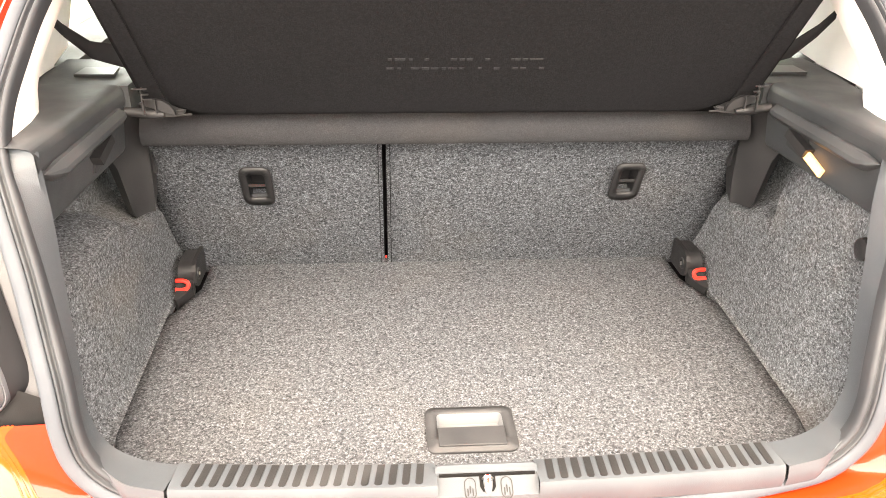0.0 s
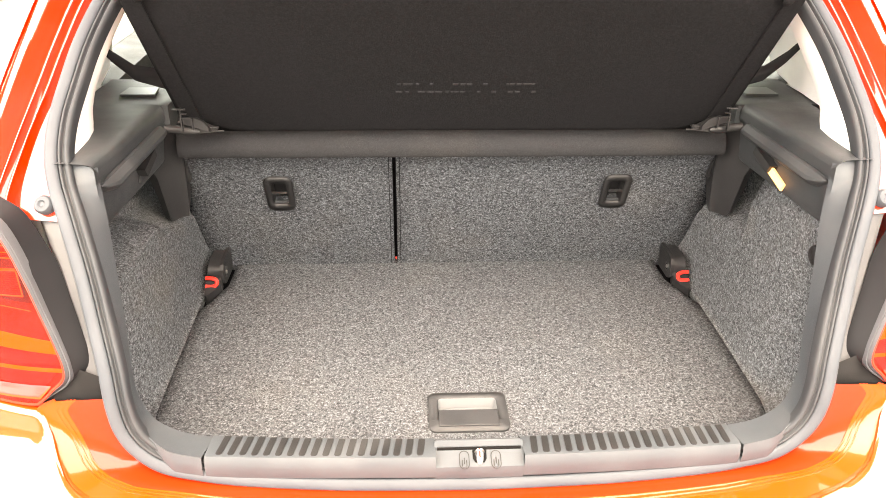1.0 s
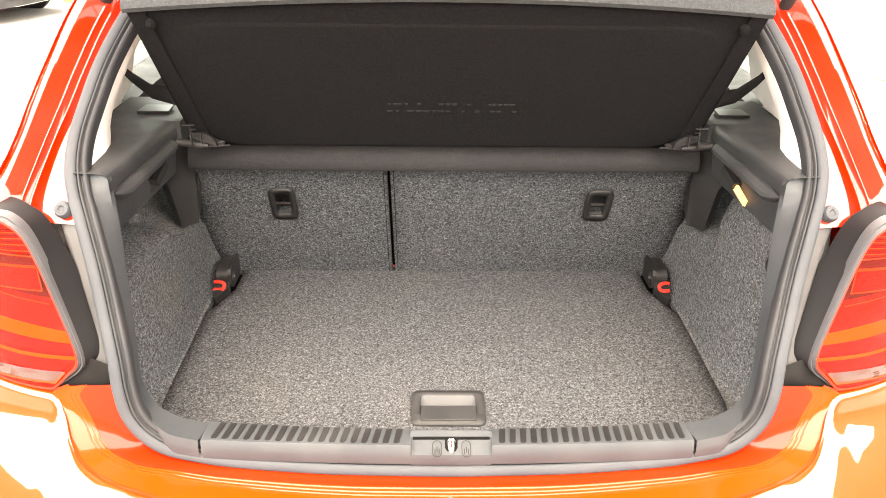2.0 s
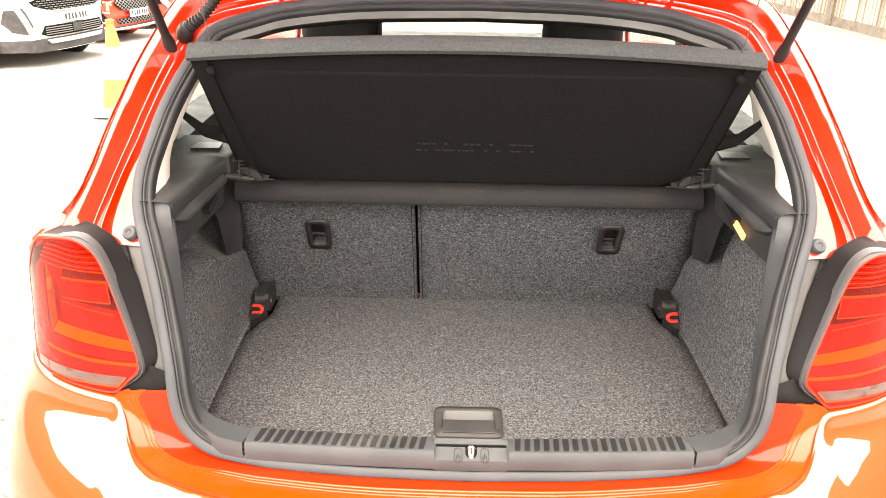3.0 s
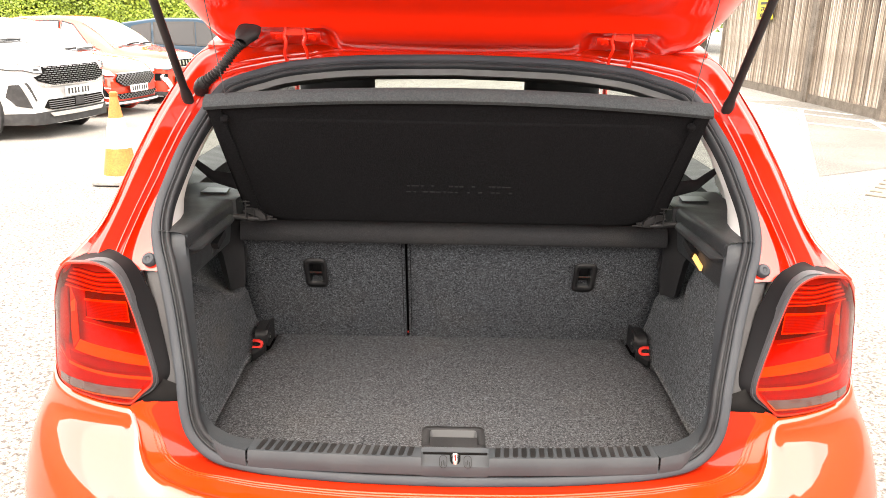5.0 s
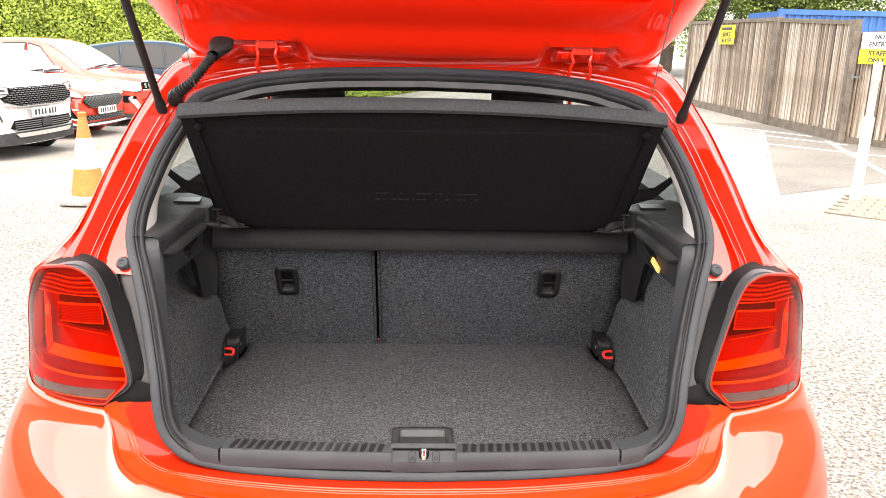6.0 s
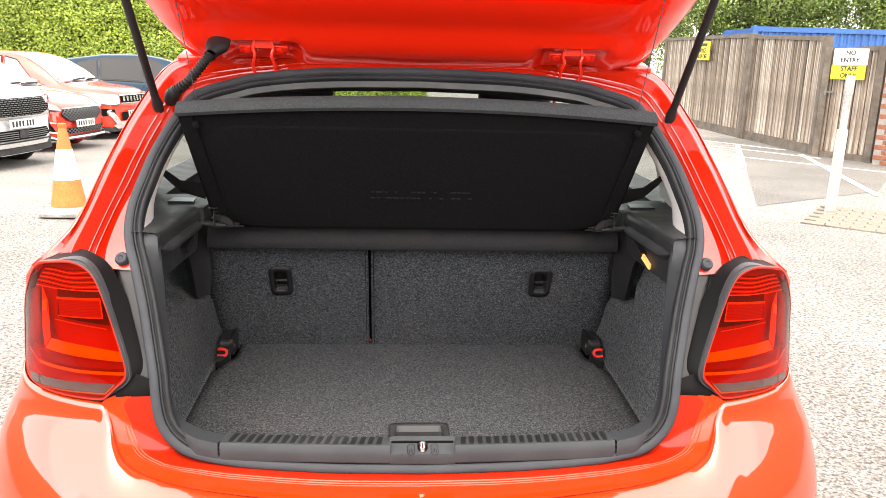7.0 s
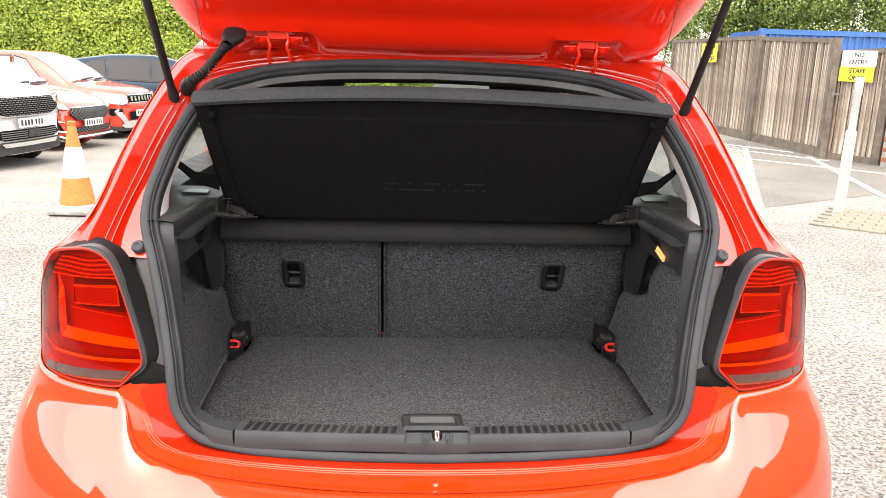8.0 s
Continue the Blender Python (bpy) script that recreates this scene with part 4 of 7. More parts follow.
BORDER = [(0.4955, 0.163, 1.036), (0.4955, 0.162, 1.010), (0.490, 0.150, 0.96), (0.483, 0.130, 0.92), (0.475, 0.107, 0.87), (0.471, 0.090, 0.80), (0.465, 0.070, 0.755), (0.457, 0.064, 0.728), (0.446, 0.057, 0.712), (0.428, 0.048, 0.703), (0.398, 0.044, 0.690), (0.3615, 0.042, 0.684)]
for side in (1, -1):
    rows = [[(side * x, y, z) for x, z in trim_section(y)] for y in np.linspace(0.157, 0.478, 9)]
    trim = soft(part("side_trim", loft(rows), M_TRIM, car, "dark grey moulded boot side trim", 40), 0.005, 3)
    # rear post beside the seal
    inner = spline(BORDER, 5)
    ins = [p + d * 0.029 - nn * 0.004 for p, d, nn in RING[:len(RING) // 2]]
    ins = [p for p in ins if p.x > 0.355 and p.z < 1.046]
    m = len(inner)
    ins = [ins[len(ins) - 1 - round(i * (len(ins) - 1) / (m - 1))].copy() for i in range(m)]
    ins[0].z = 1.043
    # towards the sill the trim rises to the sill's crest
    rise = [max(0.0, min(1.0, (0.455 - p.x) / 0.05)) if p.z < 0.75 else 0.0 for p in ins]
    for p, k in zip(ins, rise):
        p.y -= 0.0175 * k
        p.z += 0.0155 * k
    rows = [[(side * p.x, p.y + dy - ky * k, p.z - dz - kz * k) for p, k in zip(ins, rise)] for dy, ky, dz, kz in ((0.006, 0.0080, 0.003, 0.030), (0.0055, 0.0106, 0.002, 0.016), (0.005, 0.0094, 0.001, 0.010), (0.004, 0.0062, 0.0, 0.0))]
    for u, d in ((0.06, -0.003), (0.5, -0.004), (0.92, -0.004), (1.0, 0.004)):
        rows.append([(side * lerp(p.x, q.x, u), lerp(p.y, q.y, u) + d, lerp(p.z, q.z, u)) for p, q in zip(ins, inner)])
    rows.append([(side * (q.x + 0.008), q.y + 0.004, q.z - 0.05 * min(1.0, max(0.0, (0.80 - q.z) / 0.06))) for q in inner])
    part("rear_post_trim", loft(rows), M_SILL, trim, smooth=30)
    # ledge for the shelf
    rows = []
    for y, w in ((0.170, 0.02), (0.180, 0.5), (0.20, 1), (0.30, 1), (0.42, 1), (0.436, 0.9), (0.44, 0.3)):
        z = lerp(1.008, 1.002, (y - 0.15) / 0.29)
        rows.append([(side * (0.502), y, z + 0.006 * w), (side * (0.496 - 0.006 * w), y, z + 0.006 * w), (side * (0.496 - 0.014 * w), y, z - 0.002 * w), (side * (0.496 - 0.015 * w), y, z - 0.008 * w), (side * (0.496 - 0.010 * w), y, z - 0.014 * w), (side * 0.504, y, z - 0.020 * w)])
    bm = loft(rows)
    cap(bm, rows[0]); cap(bm, rows[-1])
    soft(part("shelf_ledge", bm, M_TRIM, trim, smooth=40), 0.003, 2)
    # bag hook
    part("bag_hook", prism([(side * 0.504, 0.325, 0.972), (side * 0.504, 0.385, 0.985), (side * 0.504, 0.392, 0.972), (side * 0.504, 0.335, 0.958)], (0, 0, 0), (-side * 0.014, 0, 0)), M_BLACK, trim, smooth=0)
    part("hook_recess", prism([(side * 0.5045, 0.345, 0.984), (side * 0.5045, 0.405, 0.995), (side * 0.5045, 0.400, 0.955), (side * 0.5045, 0.33, 0.948)], (0, 0, 0), (-side * 0.004, 0, 0)), M_GLOSSBLACK, trim, smooth=0)
    # pillar that runs down onto the wheel arch
    rows = []
    for z, dx, y0, y1, xo in ((1.0, 0.0, 0.415, 0.60, 0.58), (0.965, 0.002, 0.425, 0.60, 0.57), (0.94, 0.005, 0.452, 0.597, 0.553), (0.90, 0.010, 0.476, 0.59, 0.543), (0.85, 0.016, 0.490, 0.578, 0.538), (0.815, 0.020, 0.498, 0.566, 0.534), (0.806, 0.024, 0.504, 0.560, 0.530)):
        xi = 0.490 + dx * 0.2
        rows.append([(side * xo, y1 - 0.01, z), (side * (xo - 0.004), y0 + 0.006, z), (side * (xi + 0.6 * (xo - xi)), y0 - 0.004, z), (side * (xi + 0.010), lerp(y0, y1, 0.40), z - 0.002), (side * xi, lerp(y0, y1, 0.52), z - 0.003), (side * (xi + 0.004), y1, z + 0.006), (side * xo, y1 + 0.01, z + 0.006)])
    bm = loft(rows)
    cap(bm, rows[-1])
    pil = part("arch_pillar", bm, M_BLACK, trim, "black moulded pillar over the wheel arch", 30)
    part("pillar_clip", prism([(side * 0.4935, 0.545, 0.902), (side * 0.4935, 0.575, 0.905), (side * 0.4935, 0.578, 0.875), (side * 0.4935, 0.556, 0.862)], (side * 0.004, 0, 0), (-side * 0.004, 0, 0)), M_GLOSSBLACK, pil)
    # light grey lining of the rear pillar
    top = [p + d * 0.029 for p, d, nn in RING[:len(RING) // 2] if p.z > 1.04 and p.x > 0.47]
    rows = []
    for u, dy, dx in ((0, 0.0, 0.004), (0.2, 0.03, 0.004), (0.6, 0.09, 0.010), (0.9, 0.14, 0.020), (1.0, 0.155, 0.030), (1.0, 0.17, 0.075)):
        rows.append([(side * (p.x + dx * (1.0 - 0.55 * max(0, (p.z - 1.1) / 0.2))), p.y + dy, p.z - 0.008 * (p.z < 1.06)) for p in top])
    part("pillar_lining", loft(rows), M_LINING, car, "light grey rear pillar lining")
    # inner rear pillar, belt shelf and quarter lining beyond
    part("quarter_lining", loft([[(side * 0.625, 0.42, 1.03), (side * 0.640, 0.60, 1.03), (side * 0.69, 0.80, 1.02)], [(side * 0.60, 0.45, 1.16), (side * 0.625, 0.62, 1.16), (side * 0.665, 0.84, 1.16)], [(side * 0.55, 0.50, 1.30), (side * 0.58, 0.66, 1.31), (side * 0.60, 0.96, 1.32)]]), M_LINING, car)
    part("belt_shelf", box(side * 0.49, side * 0.64, 0.483, 0.66, 0.985, 1.028), M_TRIM, car)
    part("belt_plate", prism([(side * 0.525, 0.535, 1.029), (side * 0.585, 0.535, 1.029), (side * 0.58, 0.575, 1.031), (side * 0.528, 0.575, 1.031)], (0, 0, 0), (0, 0, 0.004)), M_DULL, car, "dull steel seat belt guide plate")
    bm = loft([[(side * 0.612, 0.535, 1.118), (side * 0.613, 0.536, 1.136)], [(side * 0.590, 0.540, 1.088), (side * 0.591, 0.544, 1.108)], [(side * 0.556, 0.545, 1.054), (side * 0.557, 0.552, 1.080)], [(side * 0.500, 0.550, 1.036), (side * 0.500, 0.560, 1.070)]])
    thick(part("seat_belt", bm, M_CLOTH, car, "black seat belt webbing"), 0.002)
    lining = [(0.50, 0.62), (2.75, 0.62), (2.80, 0.93), (2.50, 1.10), (2.14, 1.325), (2.02, 1.362), (1.3, 1.375), (0.8, 1.36), (0.58, 1.33), (0.52, 1.22), (0.48, 1.10)]
    part("inner_lining", sheet(lining, list(WINDOWS.values()), 0.08, lambda u, v: (side * (side_x(u, v) - 0.022), u, v)), M_LINING, car, "light grey cabin side lining")
    # black window seal along the belt line, door trim beyond
    rows = [[(side * (side_x(y, 1.0) + o), y, z + 0.02 * (0.8 - y) * 0.05) for o, z in ((-0.10, 0.975), (-0.095, 1.004), (-0.05, 1.013), (-0.016, 1.018), (-0.012, 1.002))] for y in np.linspace(0.70, 1.56, 8)]
    part("window_seal", loft(rows), M_BLACK, car, "black window seal along the door top")
    part("door_trim", loft([[(side * (side_x(y, z) - 0.09 + (0.02 if z > 0.96 else 0)), y, z) for z in (0.35, 0.6, 0.85, 0.96, 0.99)] for y in (0.75, 1.0, 1.5, 2.0, 2.6)]), M_TRIM, car)
    # tie-down bracket: block, eye, red tab
    prof = [(0.660, 0.677), (0.612, 0.678), (0.600, 0.676), (0.592, 0.670), (0.588, 0.661), (0.589, 0.651), (0.595, 0.644), (0.604, 0.640), (0.660, 0.640)]
    blk = part("lashing_bracket", prism([(side * 0.464, y, z - 0.010) for y, z in prof], (0, 0, 0), (side * 0.028, 0, 0)), M_GLOSSBLACK, car, "black lashing bracket with a red release tab", 40)
    cheek = [(0.665, 0.682), (0.606, 0.682), (0.594, 0.677), (0.588, 0.667), (0.588, 0.642), (0.594, 0.634), (0.606, 0.630), (0.665, 0.630)]
    part("bracket_cheek", prism([(side * 0.460, y, z - 0.010) for y, z in cheek], (0, 0, 0), (side * 0.007, 0, 0)), M_BLACK, blk, "", 30)
    ring = Matrix.Translation((side * 0.4605, 0.606, 0.645)) @ Matrix.Rotation(-side * math.pi / 2, 4, 'Y')
    part("bracket_eye", lathe(ring, [(0.011, -0.001), (0.011, 0.003), (0.007, 0.003), (0.006, 0.0), (0.0, 0.0)], 16), M_GLOSSBLACK, blk)
    part("bracket_pin", lathe(ring, [(0.004, 0.0), (0.004, 0.0035), (0.0, 0.004)], 12), M_STEEL, blk)
    part("floor_filler", box(side * 0.44, side * 0.53, 0.47, 0.76, 0.575, 0.598), M_FELT, car)
    foot = [(0.466, 0.592, 0.642), (0.490, 0.592, 0.642), (0.494, 0.575, 0.636), (0.494, 0.551, 0.6235), (0.488, 0.547, 0.622), (0.478, 0.560, 0.624), (0.466, 0.578, 0.632)]
    part("bracket_foot", prism([(side * x, y, z) for x, y, z in foot], (0, 0.004, -0.026), (0, 0, 0)), M_BLACK, blk, "", 30)
    tab = spline([(0.494, 0.578, 0.645), (0.482, 0.576, 0.646), (0.474, 0.575, 0.643), (0.472, 0.573, 0.638), (0.475, 0.571, 0.632), (0.483, 0.570, 0.630), (0.495, 0.569, 0.631)], 4)
    part("release_tab", tube([(side * q.x, q.y, q.z) for q in tab], 0.0041, 8), M_TAB, blk, "red plastic release tab")

# courtesy lamp and side knob on the passenger side
part("courtesy_lamp", prism([(0.5035, 0.290, 0.954), (0.499, 0.330, 0.969), (0.499, 0.339, 0.956), (0.505, 0.300, 0.940)], (0, 0, 0), (-0.004, 0, 0.001)), M_BULB, car, "lit warm courtesy lamp", 0)
part("side_knob", lathe(Matrix.Translation((0.515, 0.176, 0.888)) @ Matrix.Rotation(-math.pi / 2, 4, 'Y'), [(0.016, 0.0), (0.015, 0.008), (0.010, 0.010), (0.0, 0.010)], 16), M_BLACK, car)


def behind(z):
    """The carpet starts behind the rear post trim."""
    return table(z, [0.69, 0.728, 0.755, 0.80, 0.87, 0.92, 0.96], [0.040, 0.070, 0.078, 0.098, 0.117, 0.140, 0.160])


def carpet_x(y, z, recess):
    base = table(y, [0.04, 0.07, 0.10, 0.14, 0.19, 0.30, 0.54, 0.62, 0.66, 0.69, 0.71], [0.440, 0.460, 0.472, 0.481, 0.488, 0.491, 0.497, 0.498, 0.494, 0.486, 0.478])
    hollow = curve_table(y, [0.06, 0.10, 0.15, 0.20, 0.25, 0.30, 0.42], [0.030, 0.046, 0.046, 0.034, 0.016, 0.010, 0.010]) * curve_table(z, [0.614, 0.6155, 0.622, 0.640, 0.68, 0.80, 0.90], [0.0, 0.36, 0.62, 0.88, 1.0, 0.7, 0.1])
    flare = max(0, z - 0.64) * table(y, [0.1, 0.3, 0.5, 0.6], [0.10, 0.10, 0.05, 0.03])
    top = table(y, [0.1, 0.40, 0.45, 0.52, 0.6, 0.7], [0.95, 0.88, 0.805, 0.79, 0.78, 0.765])
    roll = max(0, z - top)
    out = base + flare + hollow + (min(roll * 2.4, 0.075) if y > 0.42 else roll * 0.3)
    if recess:
        out += 0.085 * min(1, max(0, (z - 0.835) / 0.012)) * min(1, max(0, (y - 0.20) / 0.05)) * min(1, max(0, (0.47 - y) / 0.03))
    return out


for side in (1, -1):
    ys = [0.04, 0.055, 0.07, 0.085, 0.10, 0.12, 0.14, 0.165, 0.19, 0.21, 0.23, 0.25, 0.28, 0.32, 0.37, 0.41, 0.44, 0.455, 0.47, 0.50, 0.53, 0.56, 0.59, 0.62, 0.64, 0.66, 0.68, 0.70, 0.71]
    zs = [0.58, 0.6138, 0.6144, 0.6150, 0.6156, 0.617, 0.619, 0.622, 0.627, 0.633, 0.64, 0.65, 0.66, 0.675, 0.69, 0.71, 0.73, 0.76, 0.78, 0.795, 0.81, 0.825, 0.834, 0.84, 0.85, 0.87, 0.90, 0.93, 0.96]
    bm = loft([[(side * (carpet_x(max(y, behind(z)), z, side < 0) + 0.0015 * noise.noise(Vector((y * 9, z * 9, side * 3)))), max(y, behind(z) + 0.0004 * k), z) for z in zs] for k, y in enumerate(ys)])
    part("side_carpet", bm, M_SIDE_CARPET, car, "grey flecked carpet over the wheel arch", 60)

# header lining over the opening, roof lining
top = [(p + d * 0.029, nn) for p, d, nn in RING if p.z > 1.285]
rows = [[p + Vector((0, dy, dz)) for p, nn in top] for dy, dz in ((0, 0), (0.006, -0.016), (0.03, -0.026), (0.09, -0.012), (0.16, 0.006))]
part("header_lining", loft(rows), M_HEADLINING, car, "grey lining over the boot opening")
rows = [[(w * s, y, roof_z(w * s, y) - 0.035) for s in np.linspace(-1, 1, 13)] for y, w in ((0.60, 0.52), (0.9, 0.56), (1.3, 0.57), (1.8, 0.56), (2.08, 0.54))]
part("roof_lining", loft(rows), M_LINING, car)

# --- gas struts, cable sleeve, hinges ---
HINGE = Vector((0, 0.522, 1.375))
GATE = Vector((0, -math.cos(radians(42)), math.sin(radians(42))))
UNDER = Vector((0, -math.sin(radians(42)), -math.cos(radians(42))))


GATE_LOW = Vector((0, -math.cos(radians(18)), math.sin(radians(18))))  # below the window the gate bends back
UNDER_LOW = Vector((0, -math.sin(radians(18)), -math.cos(radians(18))))


def gate_pt(x, along, down=0.0):
    bend = curve_table(along, [0.46, 0.60], [0.0, 1.0])
    return Vector((x, 0, 0)) + HINGE + GATE * min(along, 0.53) + GATE_LOW * max(0.0, along - 0.53) + UNDER.lerp(UNDER_LOW, bend).normalized() * down


for side in (1, -1):
    a, b = Vector((side * 0.55, 0.392, 1.258)), Vector((side * 0.560, 0.02, 1.775))
    d = (b - a).normalized()
    st = part("gas_strut", tube([a + d * 0.02, a + d * 0.30], 0.0082, 14), M_BLACK, car, "black gas strut")
    part("strut_rod", tube([a + d * 0.28, b], 0.005, 10), M_STEEL, st)
    part("strut_socket", tube([a - d * 0.012, a + d * 0.012, a + d * 0.03], lambda i: (0.0105, 0.0115, 0.0085)[i], 14), M_BLACK, st)
    part("ball_stud", lathe(Matrix.Translation(a - Vector((0, -0.012, 0.012))) @ Vector((0, -0.6, 0.8)).to_track_quat('Z', 'Y').to_matrix().to_4x4(), [(0.014, -0.008), (0.014, 0.0), (0.007, 0.002), (0.007, 0.012), (0, 0.012)], 14), M_BLACK, st)
    bm = bmesh.new()
    hx = side * 0.338
    for dx in (-0.018, 0.018):
        tube(spline([(hx + dx * 1.25, 0.466, 1.335), (hx + dx * 1.3, 0.455, 1.352), (hx + dx, 0.446, 1.372), (hx + dx * 1.2, 0.447, 1.385), (hx + dx, 0.446, 1.404), (hx + dx * 1.05, 0.440, 1.424), (hx + dx * 1.2, 0.437, 1.430), (hx + dx * 2.2, 0.436, 1.431)], 4), 0.0035, 8, bm)
    obox(Matrix.Translation((hx, 0.448, 1.394)), 0.034, 0.004, 0.014, bm)
    hinge = part("tailgate_hinge", bm, M_RED, car, "red painted tailgate hinge")
    gm = Matrix((Vector((1, 0, 0)), GATE, -UNDER)).transposed().to_4x4()
    for dx in (-0.034, 0.034):
        c = gate_pt(hx + dx, 0.052, 0.034)
        soft(part("hinge_plate", obox(Matrix.Translation(c) @ gm, 0.036, 0.022, 0.005), M_RED, hinge), 0.0015, 2)
        part("hinge_bolt", lathe(Matrix.Translation(c + UNDER * 0.002) @ UNDER.to_track_quat('Z', 'Y').to_matrix().to_4x4(), [(0.0085, 0.0), (0.0085, 0.006), (0.005, 0.007), (0.0, 0.007)], 6), M_RED, hinge)
path = spline([(-0.528, 0.412, 1.276), (-0.523, 0.398, 1.286), (-0.508, 0.388, 1.297), (-0.486, 0.385, 1.313), (-0.467, 0.390, 1.335), (-0.451, 0.396, 1.356), (-0.439, 0.402, 1.370)], 16)
N = len(path)
sleeve = part("cable_sleeve", tube(path, lambda i: 0.0140 if i < N * 0.26 else 0.0098 + 0.0016 * (1 if i % 4 < 2 else -1), 16), M_BLACK, car, "black corrugated cable sleeve", 25)
part("elbow_boot", tube(path[:int(N * 0.34)], lambda i: 0.0155 - 0.0035 * i / (N * 0.34), 16), M_BLACK, sleeve)
bm = loft([[c + 0.5 * Vector((w * math.cos(a), 0.10 * w * math.cos(a), 0)) + Vector((0, -0.4, 0.9)) * (0.5 * h * math.sin(a)) for a in np.linspace(0, 2 * math.pi, 18, endpoint=False)]
           for c, w, h in ((path[-3], 0.024, 0.024), (Vector((-0.433, 0.408, 1.377)), 0.030, 0.024), (Vector((-0.428, 0.414, 1.384)), 0.046, 0.022), (Vector((-0.427, 0.420, 1.392)), 0.050, 0.020), (Vector((-0.426, 0.432, 1.402)), 0.046, 0.016))], True)
part("gate_plug", bm, M_BLACK, sleeve, "flared rubber plug")

# --- raised tailgate: inner frame, window, outer skin ---


def gate_w(t):
    return table(t, [0.0, 0.02, 0.04, 0.08, 0.14, 0.3, 0.5, 0.75, 0.95, 1.02], [0.50, 0.525, 0.540, 0.560, 0.578, 0.61, 0.64, 0.655, 0.60, 0.50])


gate_hole = [(-0.44, 0.22), (0.44, 0.22), (0.50, 0.28), (0.53, 0.46), (0.50, 0.53), (-0.50, 0.53), (-0.53, 0.46), (-0.50, 0.28)]
ts = [0, 0.01, 0.02, 0.03, 0.04, 0.06, 0.08, 0.11, 0.14, 0.22, 0.3, 0.4, 0.5, 0.62, 0.75, 0.86, 0.95, 1.0, 1.02]
outer = [(gate_w(t), t) for t in ts] + [(-gate_w(t), t) for t in reversed(ts)]


def gate_inner(u, v):
    r = u / max(gate_w(v), 0.01)
    edge = max(0, (abs(r) - 0.86) / 0.14)
    roll = 0.030 - 0.045 * edge * edge
    step = 0.012 * curve_table(v, [0.012, 0.045], [0.0, 1.0]) - 0.010 * curve_table(v, [0.075, 0.12], [0.0, 1.0]) + 0.010 * curve_table(v, [0.13, 0.20], [0.0, 1.0])
    pocket = 0.0
    for hx in (0.338, -0.338):
        pocket = max(pocket, min(1, max(0, (0.090 - abs(u - hx)) / 0.030)) * min(1, max(0, (0.085 - v) / 0.025)))
    return gate_pt(u, v, roll + step * (1 - edge) * (1 - pocket) - 0.014 * pocket)


gate = part("tailgate", sheet(outer, [gate_hole], 0.014, gate_inner), M_RED, car, "red tailgate raised overhead with its inner frame showing", 45)
thick(part("tailgate_skin", sheet(outer, [gate_hole], 0.05, lambda u, v: gate_pt(u, v, -0.03 * min(1, v / 0.05) + 0.012)), M_RED, gate), 0.004)
part("rear_window", sheet(gate_hole, [], 0.06, lambda u, v: gate_pt(u, v, -0.02)), M_DARKGLASS, gate, "tinted rear window").visible_shadow = False

# ---- boot floor board ----
board = thing("boot_floor_board", (0, 0.38, 0.60), "grey flecked carpeted boot floor board with a flush handle", "boot floor")
FL = [(-0.40, 0.046), (-0.20, 0.036), (0.0, 0.033), (0.20, 0.036), (0.40, 0.046), (0.44, 0.058), (0.466, 0.09), (0.480, 0.14), (0.488, 0.19), (0.491, 0.30), (0.495, 0.50), (0.478, 0.535), (0.462, 0.585), (0.456, 0.60), (0.456, 0.755),
      (0.2, 0.76), (0.0, 0.76), (-0.2, 0.76), (-0.456, 0.755), (-0.456, 0.60), (-0.462, 0.585), (-0.478, 0.535), (-0.495, 0.50), (-0.491, 0.30), (-0.488, 0.19), (-0.480, 0.14), (-0.466, 0.09), (-0.44, 0.058)]
cup = rounded(0.094, 0.054, 0.006, 3, 0.004, 0.178)


def floor_z(u, v):
    return 0.615 + 0.0012 * noise.noise(Vector((u * 6, v * 6, 2)))


thick(part("carpet_top", sheet(FL, [cup], 0.03, lambda u, v: (u, v, floor_z(u, v))), M_CARPET, board, smooth=60), 0.018, -1.0)
ring_o = rounded(0.126, 0.094, 0.012, 4, 0.004, 0.172)
h = part("handle_frame", sheet(ring_o, [cup], 0.02, lambda u, v: (u, v, 0.6195)), M_HANDLE, board, "dark grey recessed plastic handle")
thick(h, 0.006, -1.0)
rows = [[(a, b, 0.619) for a, b in cup], [(lerp(a, 0.004, 0.06), lerp(b, 0.178, 0.06), 0.600) for a, b in cup]]
bm = loft(rows, True)
cap(bm, rows[-1])
part("handle_cup", bm, M_CUP, h, "lighter grey handle recess")
soft(part("handle_flap", box(-0.043, 0.051, 0.134, 0.172, 0.6190, 0.6225), M_HANDLE, h), 0.001)

# ---- split rear seat back ----


def seat_y(z):
    return 0.535 + (0.93 - z) * 0.50


